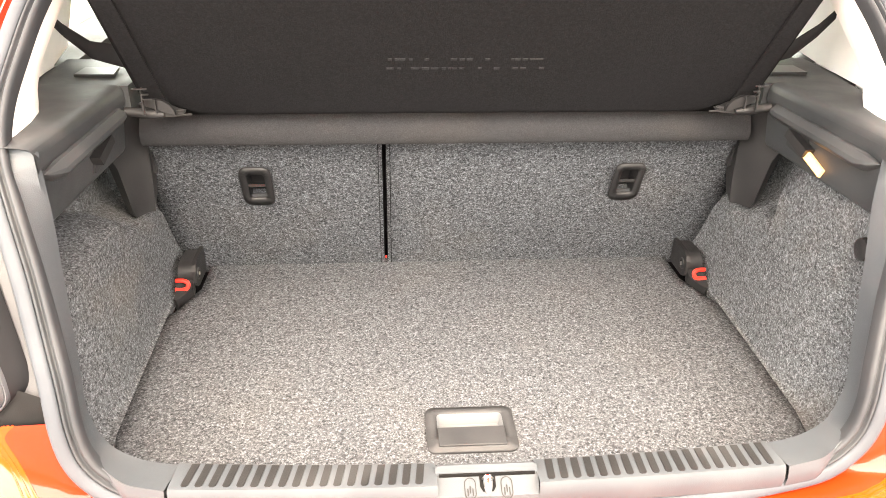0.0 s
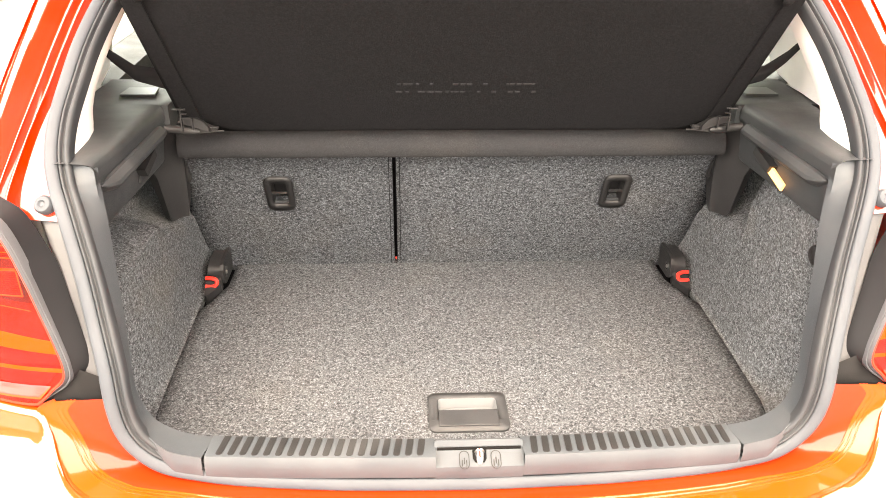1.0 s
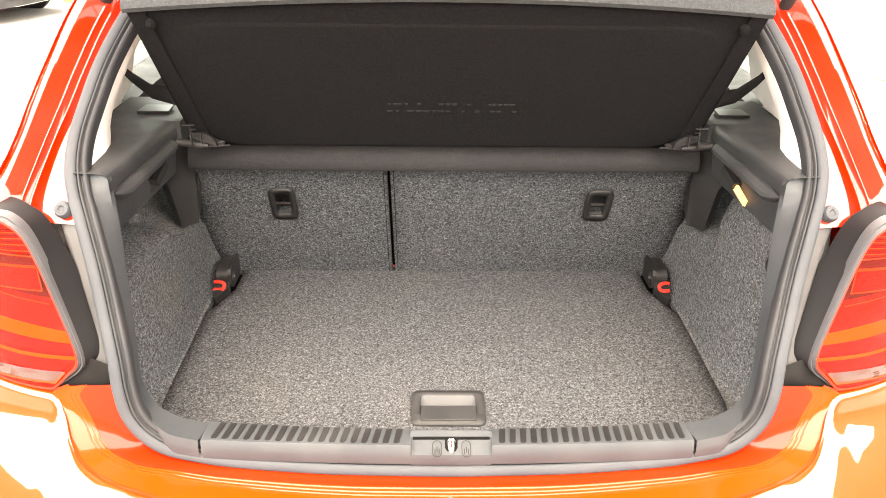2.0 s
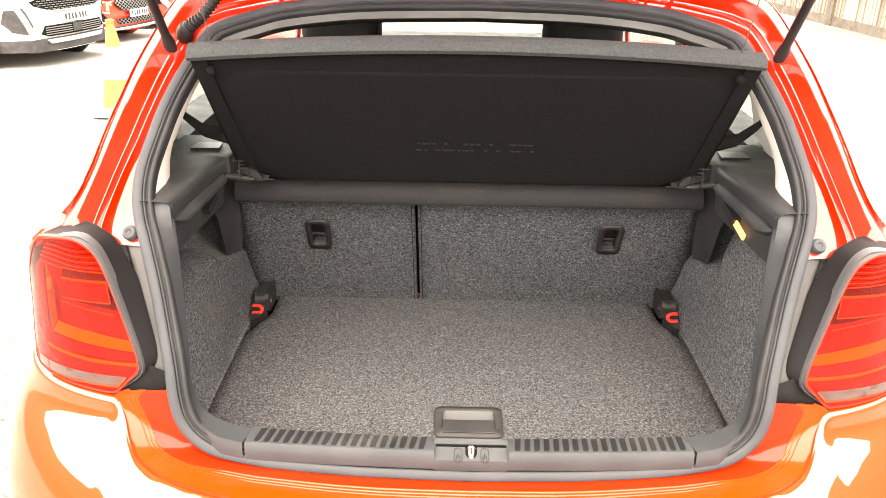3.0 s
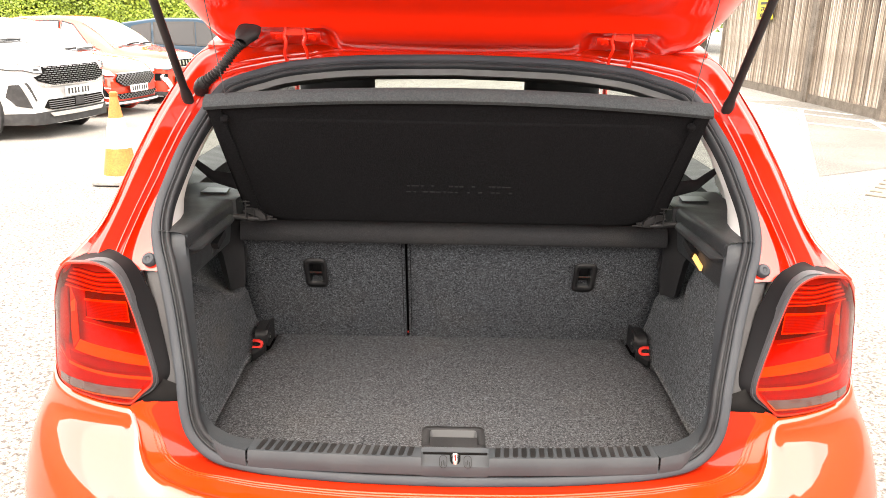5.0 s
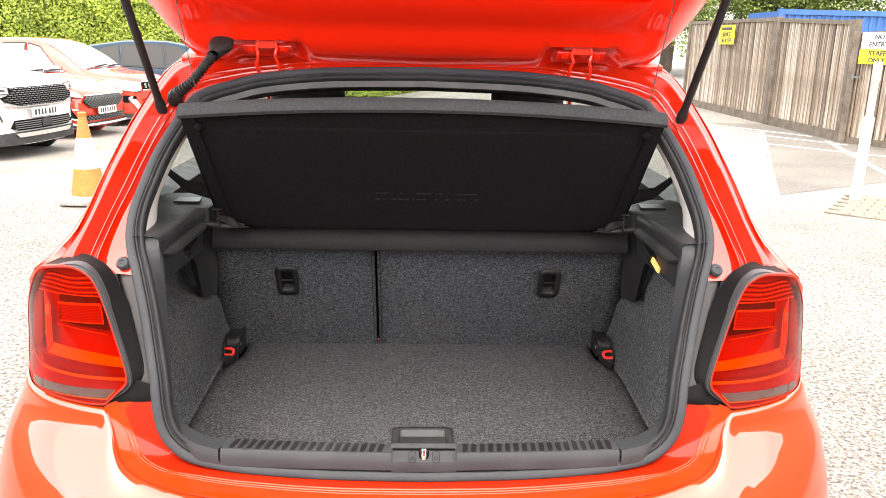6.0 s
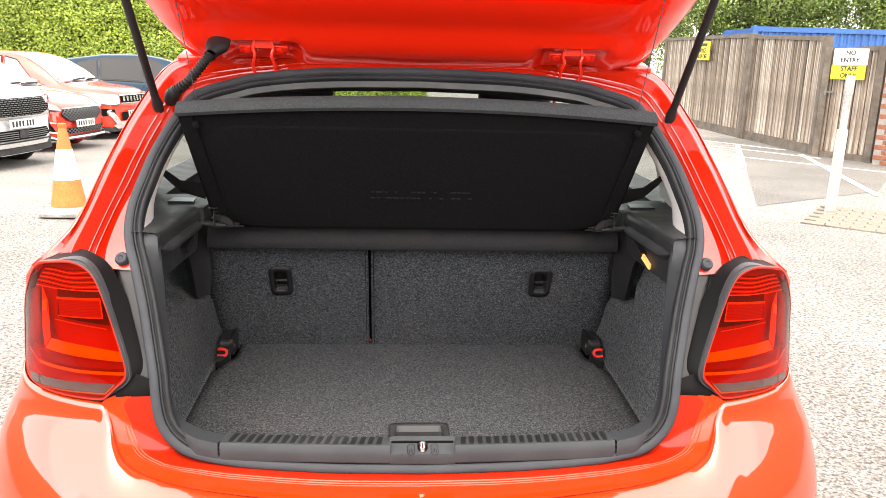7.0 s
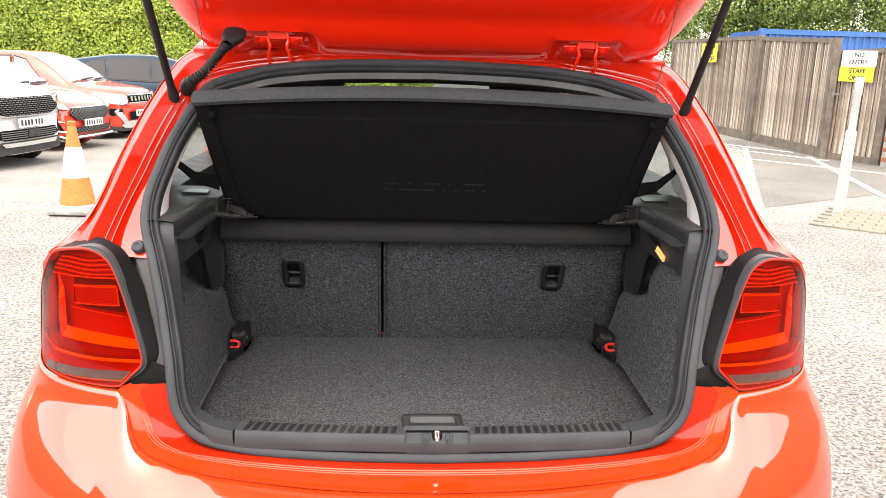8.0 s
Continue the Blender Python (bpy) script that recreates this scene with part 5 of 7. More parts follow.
def seat_back(x0, x1, latch_x, label):
    t = thing("rear_seat_back", ((x0 + x1) / 2, seat_y(0.60), 0.60), label, "seat back", "split rear seat backs")
    sh = [(x0, 0.520), (x1, 0.520), (x1, 0.955), (x0, 0.955)]
    hole = rounded(0.040, 0.066, 0.008, 3, latch_x, 0.824)
    p = part("carpet_back", sheet(sh, [hole], 0.04, lambda u, v: (u, seat_y(v) + 0.0012 * noise.noise(Vector((u * 7, v * 7, 5))), v)), M_SEAT_CARPET, t, smooth=60)
    thick(p, 0.05, -1.0)
    ring = rounded(0.054, 0.084, 0.014, 5, latch_x, 0.823)
    hole2 = rounded(0.030, 0.056, 0.005, 3, latch_x, 0.824)
    fr = part("latch_frame", sheet(ring, [hole2], 0.03, lambda u, v: (u, seat_y(v) - 0.005, v)), M_BLACK, t, "black seat release surround")
    thick(fr, 0.007, -1.0)
    rows = [[(a, seat_y(b) - 0.003, b) for a, b in hole2], [(a, seat_y(b) + 0.03, b) for a, b in hole2]]
    bm = loft(rows, True)
    cap(bm, rows[-1])
    part("latch_recess", bm, M_GLOSSBLACK, fr)
    part("latch_bar", obox(Matrix.Translation((latch_x, seat_y(0.826) + 0.002, 0.826)), 0.030, 0.008, 0.005), M_CHROME, fr, "bright catch bar")
    part("latch_lip", obox(Matrix.Translation((latch_x, seat_y(0.797) + 0.002, 0.8005)), 0.028, 0.004, 0.005), M_TRIM, fr)
    # stitched seam beside the split
    xs = x1 - 0.0065 if x1 < 0.2 else x0 + 0.0065
    part("edge_seam", loft([[(xs - 0.0006, seat_y(z) - 0.001, z), (xs + 0.0006, seat_y(z) - 0.001, z)] for z in (0.61, 0.75, 0.95)]), M_FELT, t)
    return t


seat_back(-0.515, -0.1155, -0.333, "narrow rear seat back in dark flecked carpet beside the split")
seat_back(-0.1085, 0.515, 0.322, "wide rear seat back in dark flecked carpet beside the split")
part("split_filler", loft([[(-0.14, seat_y(z) + 0.03, z), (-0.085, seat_y(z) + 0.03, z)] for z in (0.53, 0.75, 0.95)]), M_FELT, car)

part("buckle_mark", box(-0.1135, -0.1105, seat_y(0.632) + 0.001, seat_y(0.632) + 0.004, 0.629, 0.633), M_TAB, car, "small red buckle showing in the split", 0)

# ---- parcel shelf, its flap raised ----
shelf = thing("parcel_shelf", (0, 0.49, 0.93), "black felt parcel shelf with its flap hung up on cords", "parcel shelf")
PA, PB = Vector((0, 0.478, 0.990)), Vector((0, 0.297, 1.263))
PU = (PB - PA).normalized()
PN = Vector((0, -PU.z, PU.y))  # towards the open boot
LEN = (PB - PA).length


def flap(u, v, out=0.0):
    return Vector((u, 0, 0)) + PA + PU * v + PN * out


def flap_w(v):
    return table(v, [0, 0.03, 0.1, LEN], [0.452, 0.462, 0.468, 0.487])


n = 28
arc = [(flap_w(LEN) * s, LEN + 0.026 * (1 - s * s)) for s in np.linspace(1, -1, n)]
left = [(-flap_w(v), v) for v in (0.2, 0.1, 0.03, 0.0)]
FLAP = [(-a, b) for a, b in left[::-1]] + arc + left
thick(part("flap", sheet(FLAP, [], 0.03, lambda u, v: flap(u, v, 0.0)), M_FELT, shelf, "black felt underside of the shelf flap", 60), 0.012, 0.0)
pan = []
for a0, cx, cy, r in ((0, 0.36, 0.225, 0.06), (90, -0.36, 0.225, 0.06), (180, -0.355, 0.075, 0.072), (270, 0.355, 0.075, 0.072)):
    for k in range(9):
        a = radians(a0 + 90 * k / 8)
        pan.append((cx + (r + (0.02 if a0 < 180 else 0)) * math.cos(a), cy + r * math.sin(a) + (0.024 * (1 - (cx / 0.45) ** 2) if a0 < 180 else 0)))
rim_rows = [[flap(a, b, h) for a, b in shrink(pan, d)] for d, h in ((-0.02, 0.0060), (0.0, 0.0072), (0.03, 0.0078))]
bm = loft(rim_rows, True)
sheet([(a, b) for a, b in shrink(pan, 0.03)], [], 0.05, lambda u, v: flap(u, v, 0.0078), bm)
part("pressed_panel", bm, M_FELT, shelf, smooth=60)
for s in (1, -1):
    part("side_strip", prism([flap(s * (flap_w(v) - 0.004), v, 0.004) for v in (0.01, LEN - 0.004)] + [flap(s * (flap_w(v) - 0.030), v, 0.004) for v in (LEN - 0.004, 0.01)], PN * 0.0, PN * 0.007), M_FELT, shelf)
# felt-wrapped rear edge
rows = []
for a, b in arc:
    c = flap(a, b)
    rows.append([c + PU * p + PN * q for p, q in ((-0.006, 0.015), (0.003, 0.017), (0.009, 0.012), (0.011, 0.0), (0.009, -0.014), (0.003, -0.020), (-0.008, -0.020), (-0.008, 0.0))])
bm = loft(rows, True)
cap(bm, rows[0]); cap(bm, rows[-1])
part("rear_edge", bm, M_FELT_GREY, shelf, "grey felt edge of the shelf", 50)
# embossed marks
random.seed(4)
for j, v in enumerate((0.118, 0.100)):
    bm = bmesh.new()
    x = -0.10
    while x < 0.125:
        w = random.uniform(0.004, 0.012)
        if random.random() < 0.8:
            obox(Matrix.Translation(flap(x, v, 0.0080)) @ PN.to_track_quat('Z', 'Y').to_matrix().to_4x4(), w, random.uniform(0.003, 0.0045), 0.0008, bm)
        x += w + 0.003 + (0.016 if random.random() < 0.15 else 0)
    tagged(part("embossed_mark", bm, M_RAIL_FELT, shelf, smooth=0), kind="stuff")
for s in (1, -1):
    m = Matrix.Translation(flap(s * 0.452, LEN - 0.028, 0.016)) @ PN.to_track_quat('Z', 'Y').to_matrix().to_4x4()
    part("cord_button", lathe(m, [(0.008, -0.006), (0.008, 0.002), (0.004, 0.005), (0, 0.005)], 14), M_FELT, shelf)
    part("lifting_cord", tube([flap(s * 0.445, LEN + 0.012, -0.004), gate_pt(s * 0.486, 0.30, 0.03)], 0.0010, 6), M_STRING, shelf, "thin black lifting cord")
    # pivot bracket: stub pin into the trim, upright clip, tapering blade
    b = part("pivot_bracket", tube([(s * 0.430, 0.440, 0.996), (s * 0.438, 0.440, 0.997), (s * 0.452, 0.442, 0.997), (s * 0.470, 0.447, 0.998), (s * 0.488, 0.446, 1.000)], lambda i: (0.003, 0.006, 0.0072, 0.007, 0.0062)[i], 14), M_BLACK, shelf, "dark grey shelf pivot bracket")
    part("pivot_blade", prism([(s * 0.434, 0.448, 0.990), (s * 0.412, 0.453, 0.990), (s * 0.404, 0.455, 0.995), (s * 0.414, 0.452, 0.998), (s * 0.424, 0.450, 1.004), (s * 0.436, 0.448, 1.008)], (0, 0, 0), (0, 0.010, 0.002)), M_BLACK, b, "", 0)
    half = [(s * (0.444 - 0.030 * math.cos(a)), 0.438, 0.996 + 0.024 * math.sin(a)) for a in np.linspace(0, math.pi, 9)]
    part("pivot_disc", prism([q for q in half if abs(q[0]) < 0.470], (0, 0, 0), (0, 0.008, 0)), M_BLACK, b, "", 0)
    for d in (0.0, 0.010):
        part("pivot_prong", tube([(s * 0.415, 0.450, 0.993 + d * 0.6), (s * (0.394 + d), 0.453, 0.993 + d * 0.6)], 0.0016, 6), M_BLACK, b)
    for nm, x, z, w, h in (("clip_upright", 0.454, 1.020, 0.0022, 0.040), ("clip_upright", 0.438, 1.012, 0.0018, 0.020), ("clip_bar", 0.453, 1.041, 0.020, 0.0016), ("clip_bar", 0.448, 1.032, 0.010, 0.0016), ("clip_bar", 0.446, 1.024, 0.014, 0.0016)):
        part(nm, obox(Matrix.Translation((s * x, 0.436 - (z - 1.0) * 0.5, z)), w, 0.005, h), M_BLACK, b, "", 0)
# fixed front section, a felt roll over the seat backs
RAIL = [(0.500, 0.928), (0.494, 0.938), (0.496, 0.952), (0.508, 0.972), (0.522, 0.986), (0.545, 0.995), (0.66, 1.000), (0.66, 0.985), (0.56, 0.972), (0.525, 0.945), (0.512, 0.929)]
rows = [[(x, y + (0.003 if abs(x) > 0.48 else 0), z) for y, z in RAIL] for x in (-0.490, -0.484, -0.3, -0.1, 0.1, 0.3, 0.484, 0.490)]
bm = loft(rows, True)
cap(bm, rows[0]); cap(bm, rows[-1])
part("front_section", bm, M_RAIL_FELT, shelf, "charcoal felt front section", 50)

# ---- front seats, seen over the shelf ----


def front_seat(x):
    t = thing("front_seat", (x, 1.95, 0.24), "black cloth front seat with a tall headrest", "car seat", "front seats")
    rows = [[(x + w * s * (1 - 0.05 * s * s), y - 0.05 * (1 - s * s), z) for s in np.linspace(-1, 1, 9)] for z, y, w in ((0.45, 1.98, 0.25), (0.6, 1.95, 0.26), (0.85, 1.86, 0.26), (1.0, 1.80, 0.22), (1.06, 1.79, 0.16))]
    thick(part("backrest", loft(rows), M_CLOTH, t), 0.12, 0.0)
    soft(part("headrest", box(x - 0.14, x + 0.14, 1.70, 1.80, 1.08, 1.32), M_CLOTH, t), 0.045, 4)
    soft(part("seat_cushion", box(x - 0.25, x + 0.25, 1.95, 2.45, 0.26, 0.48), M_CLOTH, t), 0.05, 3)


front_seat(-0.43)
front_seat(0.41)
part("dashboard", loft([[(x, y, z) for y, z in ((2.50, 0.55), (2.48, 0.88), (2.56, 0.99), (2.86, 1.01))] for x in (-0.74, -0.3, 0.3, 0.74)]), M_BLACK, car)

# ---- the yard ----


def ground_z(x, y):
    """The yard falls gently towards the parked cars and the ivy wall."""
    s = curve_table(x, [-2.6, 2.6], [1.0, 0.0])
    return -0.026 * max(0.0, min(y, 30.0) - 4.8) * s * s * (3 - 2 * s)


GX = [-400, -120, -60, -40, -30, -24, -20, -16, -12, -9, -7, -5.5, -4.5, -3.5, -3, -2.5, -2, -1.5, -1, -0.5, 0, 0.5, 1, 1.5, 2, 2.5, 3, 6, 12, 40, 120, 400]
GY = [-400, -100, -30, -12, -4, 0, 3, 4.4, 4.8, 5.2, 6, 7, 8, 9, 10, 12, 14, 17, 20, 24, 28, 30, 32, 50, 120, 400]
ground = part("ground", loft([[(x, y, ground_z(x, y)) for x in GX] for y in GY]), M_ASPHALT, None, smooth=60)
tagged(ground, "pale gravelly tarmac of a car yard", "ground", kind="structure")


def stripe(a, b, w, z=0.008):
    a, b = Vector((*a, z)), Vector((*b, z))
    d = (b - a).normalized()
    s = Vector((-d.y, d.x, 0)) * w / 2
    k = max(2, int((b - a).length / 0.25))
    rows = []
    for i in range(k + 1):
        p = a.lerp(b, i / k)
        j = 1 + 0.15 * noise.noise(p * 3)
        rows.append([p + s * j, p - s * j])
    ob = part("parking_line", loft(rows), M_LINE, None, smooth=0)
    tagged(ob, "worn white painted parking line on tarmac", "road marking", "parking lines", "structure")


bay = part("tarmac_patch", sheet([(3.62, 6.2), (6.02, 12.0), (5.6, 13.6), (6.8, 13.6), (6.8, 10.8), (7.3, 9.6), (5.6, 7.3)], [], 0.5, lambda u, v: (u, v, 0.004)), M_TARMAC, None, smooth=0)
tagged(bay, "darker patch of worn tarmac in front of the gates", "tarmac", kind="structure")
apron = part("tarmac_apron", sheet([(-16, 5.6), (-3.4, 5.9), (-2.3, 7.2), (-1.2, 9.5), (0.2, 12.5), (0.6, 17.0), (-16, 17.0)], [], 0.4, lambda u, v: (u, v, ground_z(u, v) + 0.0015)), M_APRON, None, smooth=60)
tagged(apron, "tan worn tarmac in front of the parked cars", "tarmac", kind="structure")
stripe((6.02, 12.1), (4.78, 9.1), 0.085)
stripe((6.55, 10.9), (5.35, 6.9), 0.085)
stripe((5.7, 13.0), (6.6, 11.5), 0.08)
stripe((5.1, 12.6), (6.6, 10.4), 0.08)
stripe((4.6, 11.2), (7.0, 8.6), 0.08)

# block paving by the post
random.seed(7)
pave = thing("block_paving", (4.6, 5.6, 0), "buff block paving set into the tarmac", "paving", kind="structure")
pm = bpy.data.meshes.new("paving_block")
bm = box(-0.098, 0.098, -0.048, 0.048, 0.0, 0.018)
bmesh.ops.bevel(bm, geom=bm.edges[:], offset=0.005, segments=1, affect='EDGES')
bm.to_mesh(pm)
bm.free()
pm.materials.append(M_PAVER)
PM = Matrix.Rotation(radians(-38), 4, 'Z')
for i in range(11):
    for j in range(16):
        p = Vector((4.05, 5.75, 0)) + PM @ Vector(((j + 0.5 * (i % 2)) * 0.204, -i * 0.104 + 0.55, -0.004 + random.uniform(0, 0.003)))
        ob = new("paving_block", pm)
        ob.parent = pave
        ob.matrix_parent_inverse = Matrix.Translation(pave.location).inverted()
        ob.matrix_basis = Matrix.Translation(p) @ PM

# ---- fence, gate ----


def board_mesh(w, h, t):
    me = bpy.data.meshes.new("fence_board")
    b = box(-w / 2, w / 2, -t / 2, t / 2, 0, h)
    bmesh.ops.bevel(b, geom=b.edges[:], offset=0.004, segments=1, affect='EDGES')
    b.to_mesh(me)
    b.free()
    me.materials.append(M_BOARD)
    return me


def fence_run(name, a, b, h0, h1, label, category, base=0.16, boards_n=20, post=0.11, cap_rail=True):
    A, B = Vector((*a, 0)), Vector((*b, 0))
    d = (B - A).normalized()
    nn = Vector((d.y, -d.x, 0))
    if nn.x > 0:
        nn = -nn
    t = thing(name, A, label, category, "yard fence", "structure" if name == "fence" else "")
    ang = Matrix.Rotation(math.atan2(d.y, d.x), 4, 'Z')
    L = (B - A).length
    pitch = L / boards_n
    me = board_mesh(pitch * 0.90, 1.0, 0.020)
    for i in range(boards_n):
        q = A + d * pitch * (i + 0.5)
        top = lerp(h0, h1, (i + 0.5) / boards_n) - 0.05
        ob = new("fence_board", me)
        ob.parent = t
        ob.matrix_parent_inverse = Matrix.Translation(t.location).inverted()
        ob.matrix_basis = Matrix.Translation(q + Vector((0, 0, base)) + nn * (0.006 if i % 2 else 0.016)) @ ang @ Matrix.Diagonal((random.uniform(0.93, 1.02), 1, top - base, 1))
    back = loft([[A + Vector((0, 0, base)) - nn * 0.02, A + Vector((0, 0, h0 - 0.05)) - nn * 0.02], [B + Vector((0, 0, base)) - nn * 0.02, B + Vector((0, 0, h1 - 0.05)) - nn * 0.02]])
    thick(part("backing_rail", back, M_BARK, t, smooth=0), 0.02)
    for q, h in ((A, h0), (B, h1)):
        part("post", obox(Matrix.Translation(q + Vector((0, 0, h / 2)) + nn * 0.02) @ ang, post, post, h + 0.03), M_POST, t, smooth=0)
    part("gravel_board", obox(Matrix.Translation((A + B) / 2 + Vector((0, 0, base / 2)) + nn * 0.025) @ ang, L, 0.04, base), M_POST, t, smooth=0)
    if cap_rail:
        mid = (A + B) / 2
        tilt = Matrix.Rotation(-math.atan2(h1 - h0, L), 4, 'Y')
        part("cap_rail", obox(Matrix.Translation(mid + Vector((0, 0, (h0 + h1) / 2 - 0.03)) + nn * 0.025) @ ang @ tilt, L, 0.05, 0.07), M_POST, t, smooth=0)
    return t, A, d, nn, ang


random.seed(11)
fence_run("fence", (6.86, 18.6), (6.77, 13.62), 2.02, 1.98, "tall weathered board fence with grey and brown boards", "fence", boards_n=34)
fence_run("yard_gate", (6.77, 13.50), (6.76, 10.90), 1.96, 1.86, "closed weathered board gate in the fence", "gate", boards_n=22)
g, A, d, nn, ang = fence_run("side_gate", (6.74, 10.76), (7.16, 10.04), 1.68, 1.72, "narrow weathered board gate beside the brick pier", "gate", boards_n=9, base=0.10)
part("gate_latch", obox(Matrix.Translation(A + Vector((0.02, -0.12, 1.02)) + nn * 0.07) @ ang, 0.16, 0.025, 0.025), M_DULL, g)
part("latch_handle", obox(Matrix.Translation(A + Vector((0.02, -0.05, 1.02)) + nn * 0.08) @ ang, 0.03, 0.04, 0.09), M_DULL, g)


def words(txt, size, m, material, parent):
    cu = bpy.data.curves.new("lettering", 'FONT')
    cu.body, cu.size, cu.extrude, cu.align_x, cu.align_y = txt, size, 0.002, 'CENTER', 'CENTER'
    cu.offset = size * 0.03
    tmp = bpy.data.objects.new("lettering", cu)
    scene.collection.objects.link(tmp)
    bpy.context.view_layer.update()
    me = bpy.data.meshes.new_from_object(tmp.evaluated_get(bpy.context.evaluated_depsgraph_get()))
    bpy.data.objects.remove(tmp)
    me.materials.clear()
    me.materials.append(material)
    ob = new("lettering", me)
    ob.parent = parent
    if parent.type == 'EMPTY':
        ob.matrix_parent_inverse = Matrix.Translation(parent.location).inverted()
    ob.matrix_basis = m
    return ob


def board_frame(p, n):
    n = n.normalized()
    x = Vector((0, 0, 1)).cross(n).normalized()
    return Matrix(((x.x, 0, n.x, p.x), (x.y, 0, n.y, p.y), (0, 1, n.z, p.z), (0, 0, 0, 1)))


sp = Vector((6.93, 10.42, 1.45)) + nn * 0.12
fm = board_frame(sp, nn)
sg = thing("entry_sign", sp, "white and yellow entry sign boards on the fence", "sign")
part("upper_board", obox(fm @ Matrix.Translation((0, 0.108, 0)), 0.53, 0.235, 0.012), M_SIGNWHITE, sg, "white sign board", 0)
part("lower_board", obox(fm @ Matrix.Translation((-0.012, -0.122, 0)), 0.53, 0.215, 0.014), M_SIGNYELLOW, sg, "yellow sign board", 0)
words("NO", 0.095, fm @ Matrix.Translation((0, 0.162, 0.008)), M_INK, sg)
words("ENTRY", 0.095, fm @ Matrix.Translation((0, 0.055, 0.008)), M_INK, sg)
words("STAFF", 0.098, fm @ Matrix.Translation((0, -0.072, 0.009)), M_INK, sg)
words("ONLY", 0.092, fm @ Matrix.Translation((0, -0.175, 0.009)), M_INK, sg)
sp = Vector((6.79 - 0.10, 15.9, 1.62))
fm = board_frame(sp, Vector((-1, 0, 0)))
sg = thing("service_sign", sp, "yellow sign board with black lettering on the fence", "sign")
part("board", obox(fm @ Matrix.Translation((0, 0.065, 0)), 0.85, 0.40, 0.012), M_SIGNYELLOW, sg, smooth=0)
part("name_bar", obox(fm @ Matrix.Translation((0, 0.19, 0.008)), 0.56, 0.06, 0.004), M_INK, sg, smooth=0)
words("SERVICE", 0.125, fm @ Matrix.Translation((0, 0.065, 0.008)), M_INK, sg)
words("DROP OFF", 0.125, fm @ Matrix.Translation((0, -0.06, 0.008)), M_INK, sg)

# ---- leaning white post ----
post = thing("metal_post", (4.25, 5.97, 0), "white painted metal post standing in a wider sleeve", "post")
ld = Vector((0.012, 0.0, 1.0)).normalized()
b0 = Vector((4.25, 5.97, -0.02))
soft(part("sleeve", obox(Matrix.Translation(b0 + ld * 0.41) @ ld.to_track_quat('Z', 'Y').to_matrix().to_4x4() @ Matrix.Rotation(radians(20), 4, 'Z'), 0.074, 0.074, 0.84), M_WHITEPOST, post, "square white sleeve", 0), 0.006)
part("pipe", tube([b0 + ld * 0.80, b0 + ld * 1.16, b0 + ld * 1.17, b0 + ld * 1.32, b0 + ld * 1.335], lambda i: (0.034, 0.034, 0.040, 0.040, 0.032)[i], 18), M_WHITEPOST, post)

# ---- brick pier ----
pier = thing("brick_pier", (7.41, 9.62, 0), "orange-red brick pier with pale mortar joints", "pier", kind="structure")
PR = Matrix.Rotation(radians(-59), 4, 'Z')
part("mortar", obox(Matrix.Translation((7.41, 9.62, 1.1)) @ PR, 0.66, 0.44, 2.2), M_MORTAR, pier, smooth=0)
bmesh_b = bpy.data.meshes.new("brick")
bm = box(-0.1075, 0.1075, -0.225, 0.225, 0, 0.065)
bmesh.ops.bevel(bm, geom=bm.edges[:], offset=0.004, segments=1, affect='EDGES')
bm.to_mesh(bmesh_b)
bm.free()
bmesh_b.materials.append(M_BRICK)
for r in range(29):
    for c in range(4):
        off = (c - 1.5) * 0.225 + (0.1125 if r % 2 else 0)
        if abs(off) > 0.30:
            continue
        ob = new("brick", bmesh_b)
        ob.parent = pier
        ob.matrix_parent_inverse = Matrix.Translation(pier.location).inverted()
        ob.matrix_basis = Matrix.Translation((7.41, 9.62, 0.005 + r * 0.075)) @ PR @ Matrix.Translation((off, 0, 0))

# ---- blue container behind the fence ----
cont = thing("shipping_container", (13.2, 22.1, 0), "blue corrugated steel container behind the fence", "container")
CM = Matrix.Translation((13.2, 22.1, 0)) @ Matrix.Rotation(radians(-2), 4, 'Z')


def corrugated(L, H, z0):
    rows, x, k = [], -L / 2, 0
    pts = []
    while x < L / 2:
        for dx, dy in ((0, 0), (0.07, 0), (0.105, 0.036), (0.175, 0.036)):
            pts.append((x + dx, dy))
        x += 0.21
    return [[CM @ Vector((a, b - 1.22, z)) for a, b in pts] for z in (z0, z0 + H)]


part("wall_panel", loft(corrugated(6.0, 2.2, 0.15)), M_CONT, cont, smooth=0)
for dz, hh in ((2.42, 0.14), (0.08, 0.16)):
    part("rail", obox(CM @ Matrix.Translation((0, -1.215, dz)), 6.1, 0.10, hh), M_CONT, cont, smooth=0)
for dx in (-3.0, 3.0):
    part("corner_post", obox(CM @ Matrix.Translation((dx, -1.2, 1.25)), 0.16, 0.16, 2.5), M_CONT, cont, smooth=0)
part("box_shell", obox(CM @ Matrix.Translation((0, 0.02, 1.24)), 6.0, 2.3, 2.42), M_CONT, cont, smooth=0)
part("end_panel", obox(CM @ Matrix.Translation((-3.03, 0, 1.25)), 0.05, 2.2, 2.2), M_CONT, cont, smooth=0)

# ---- traffic cone ----
cone = thing("traffic_cone", (-2.83, 5.40, 0), "faded orange and white traffic cone with a grey base", "traffic cone")
ct = Matrix.Translation((-2.83, 5.40, 0))
bm = prism([(-2.83 + a, 5.40 + b, 0) for a, b in rounded(0.40, 0.40, 0.07, 3)], (0, 0, 0.0), (0, 0, 0.035))
soft(part("base", bm, M_CONEBASE, cone, "grey rubber cone base"), 0.008)


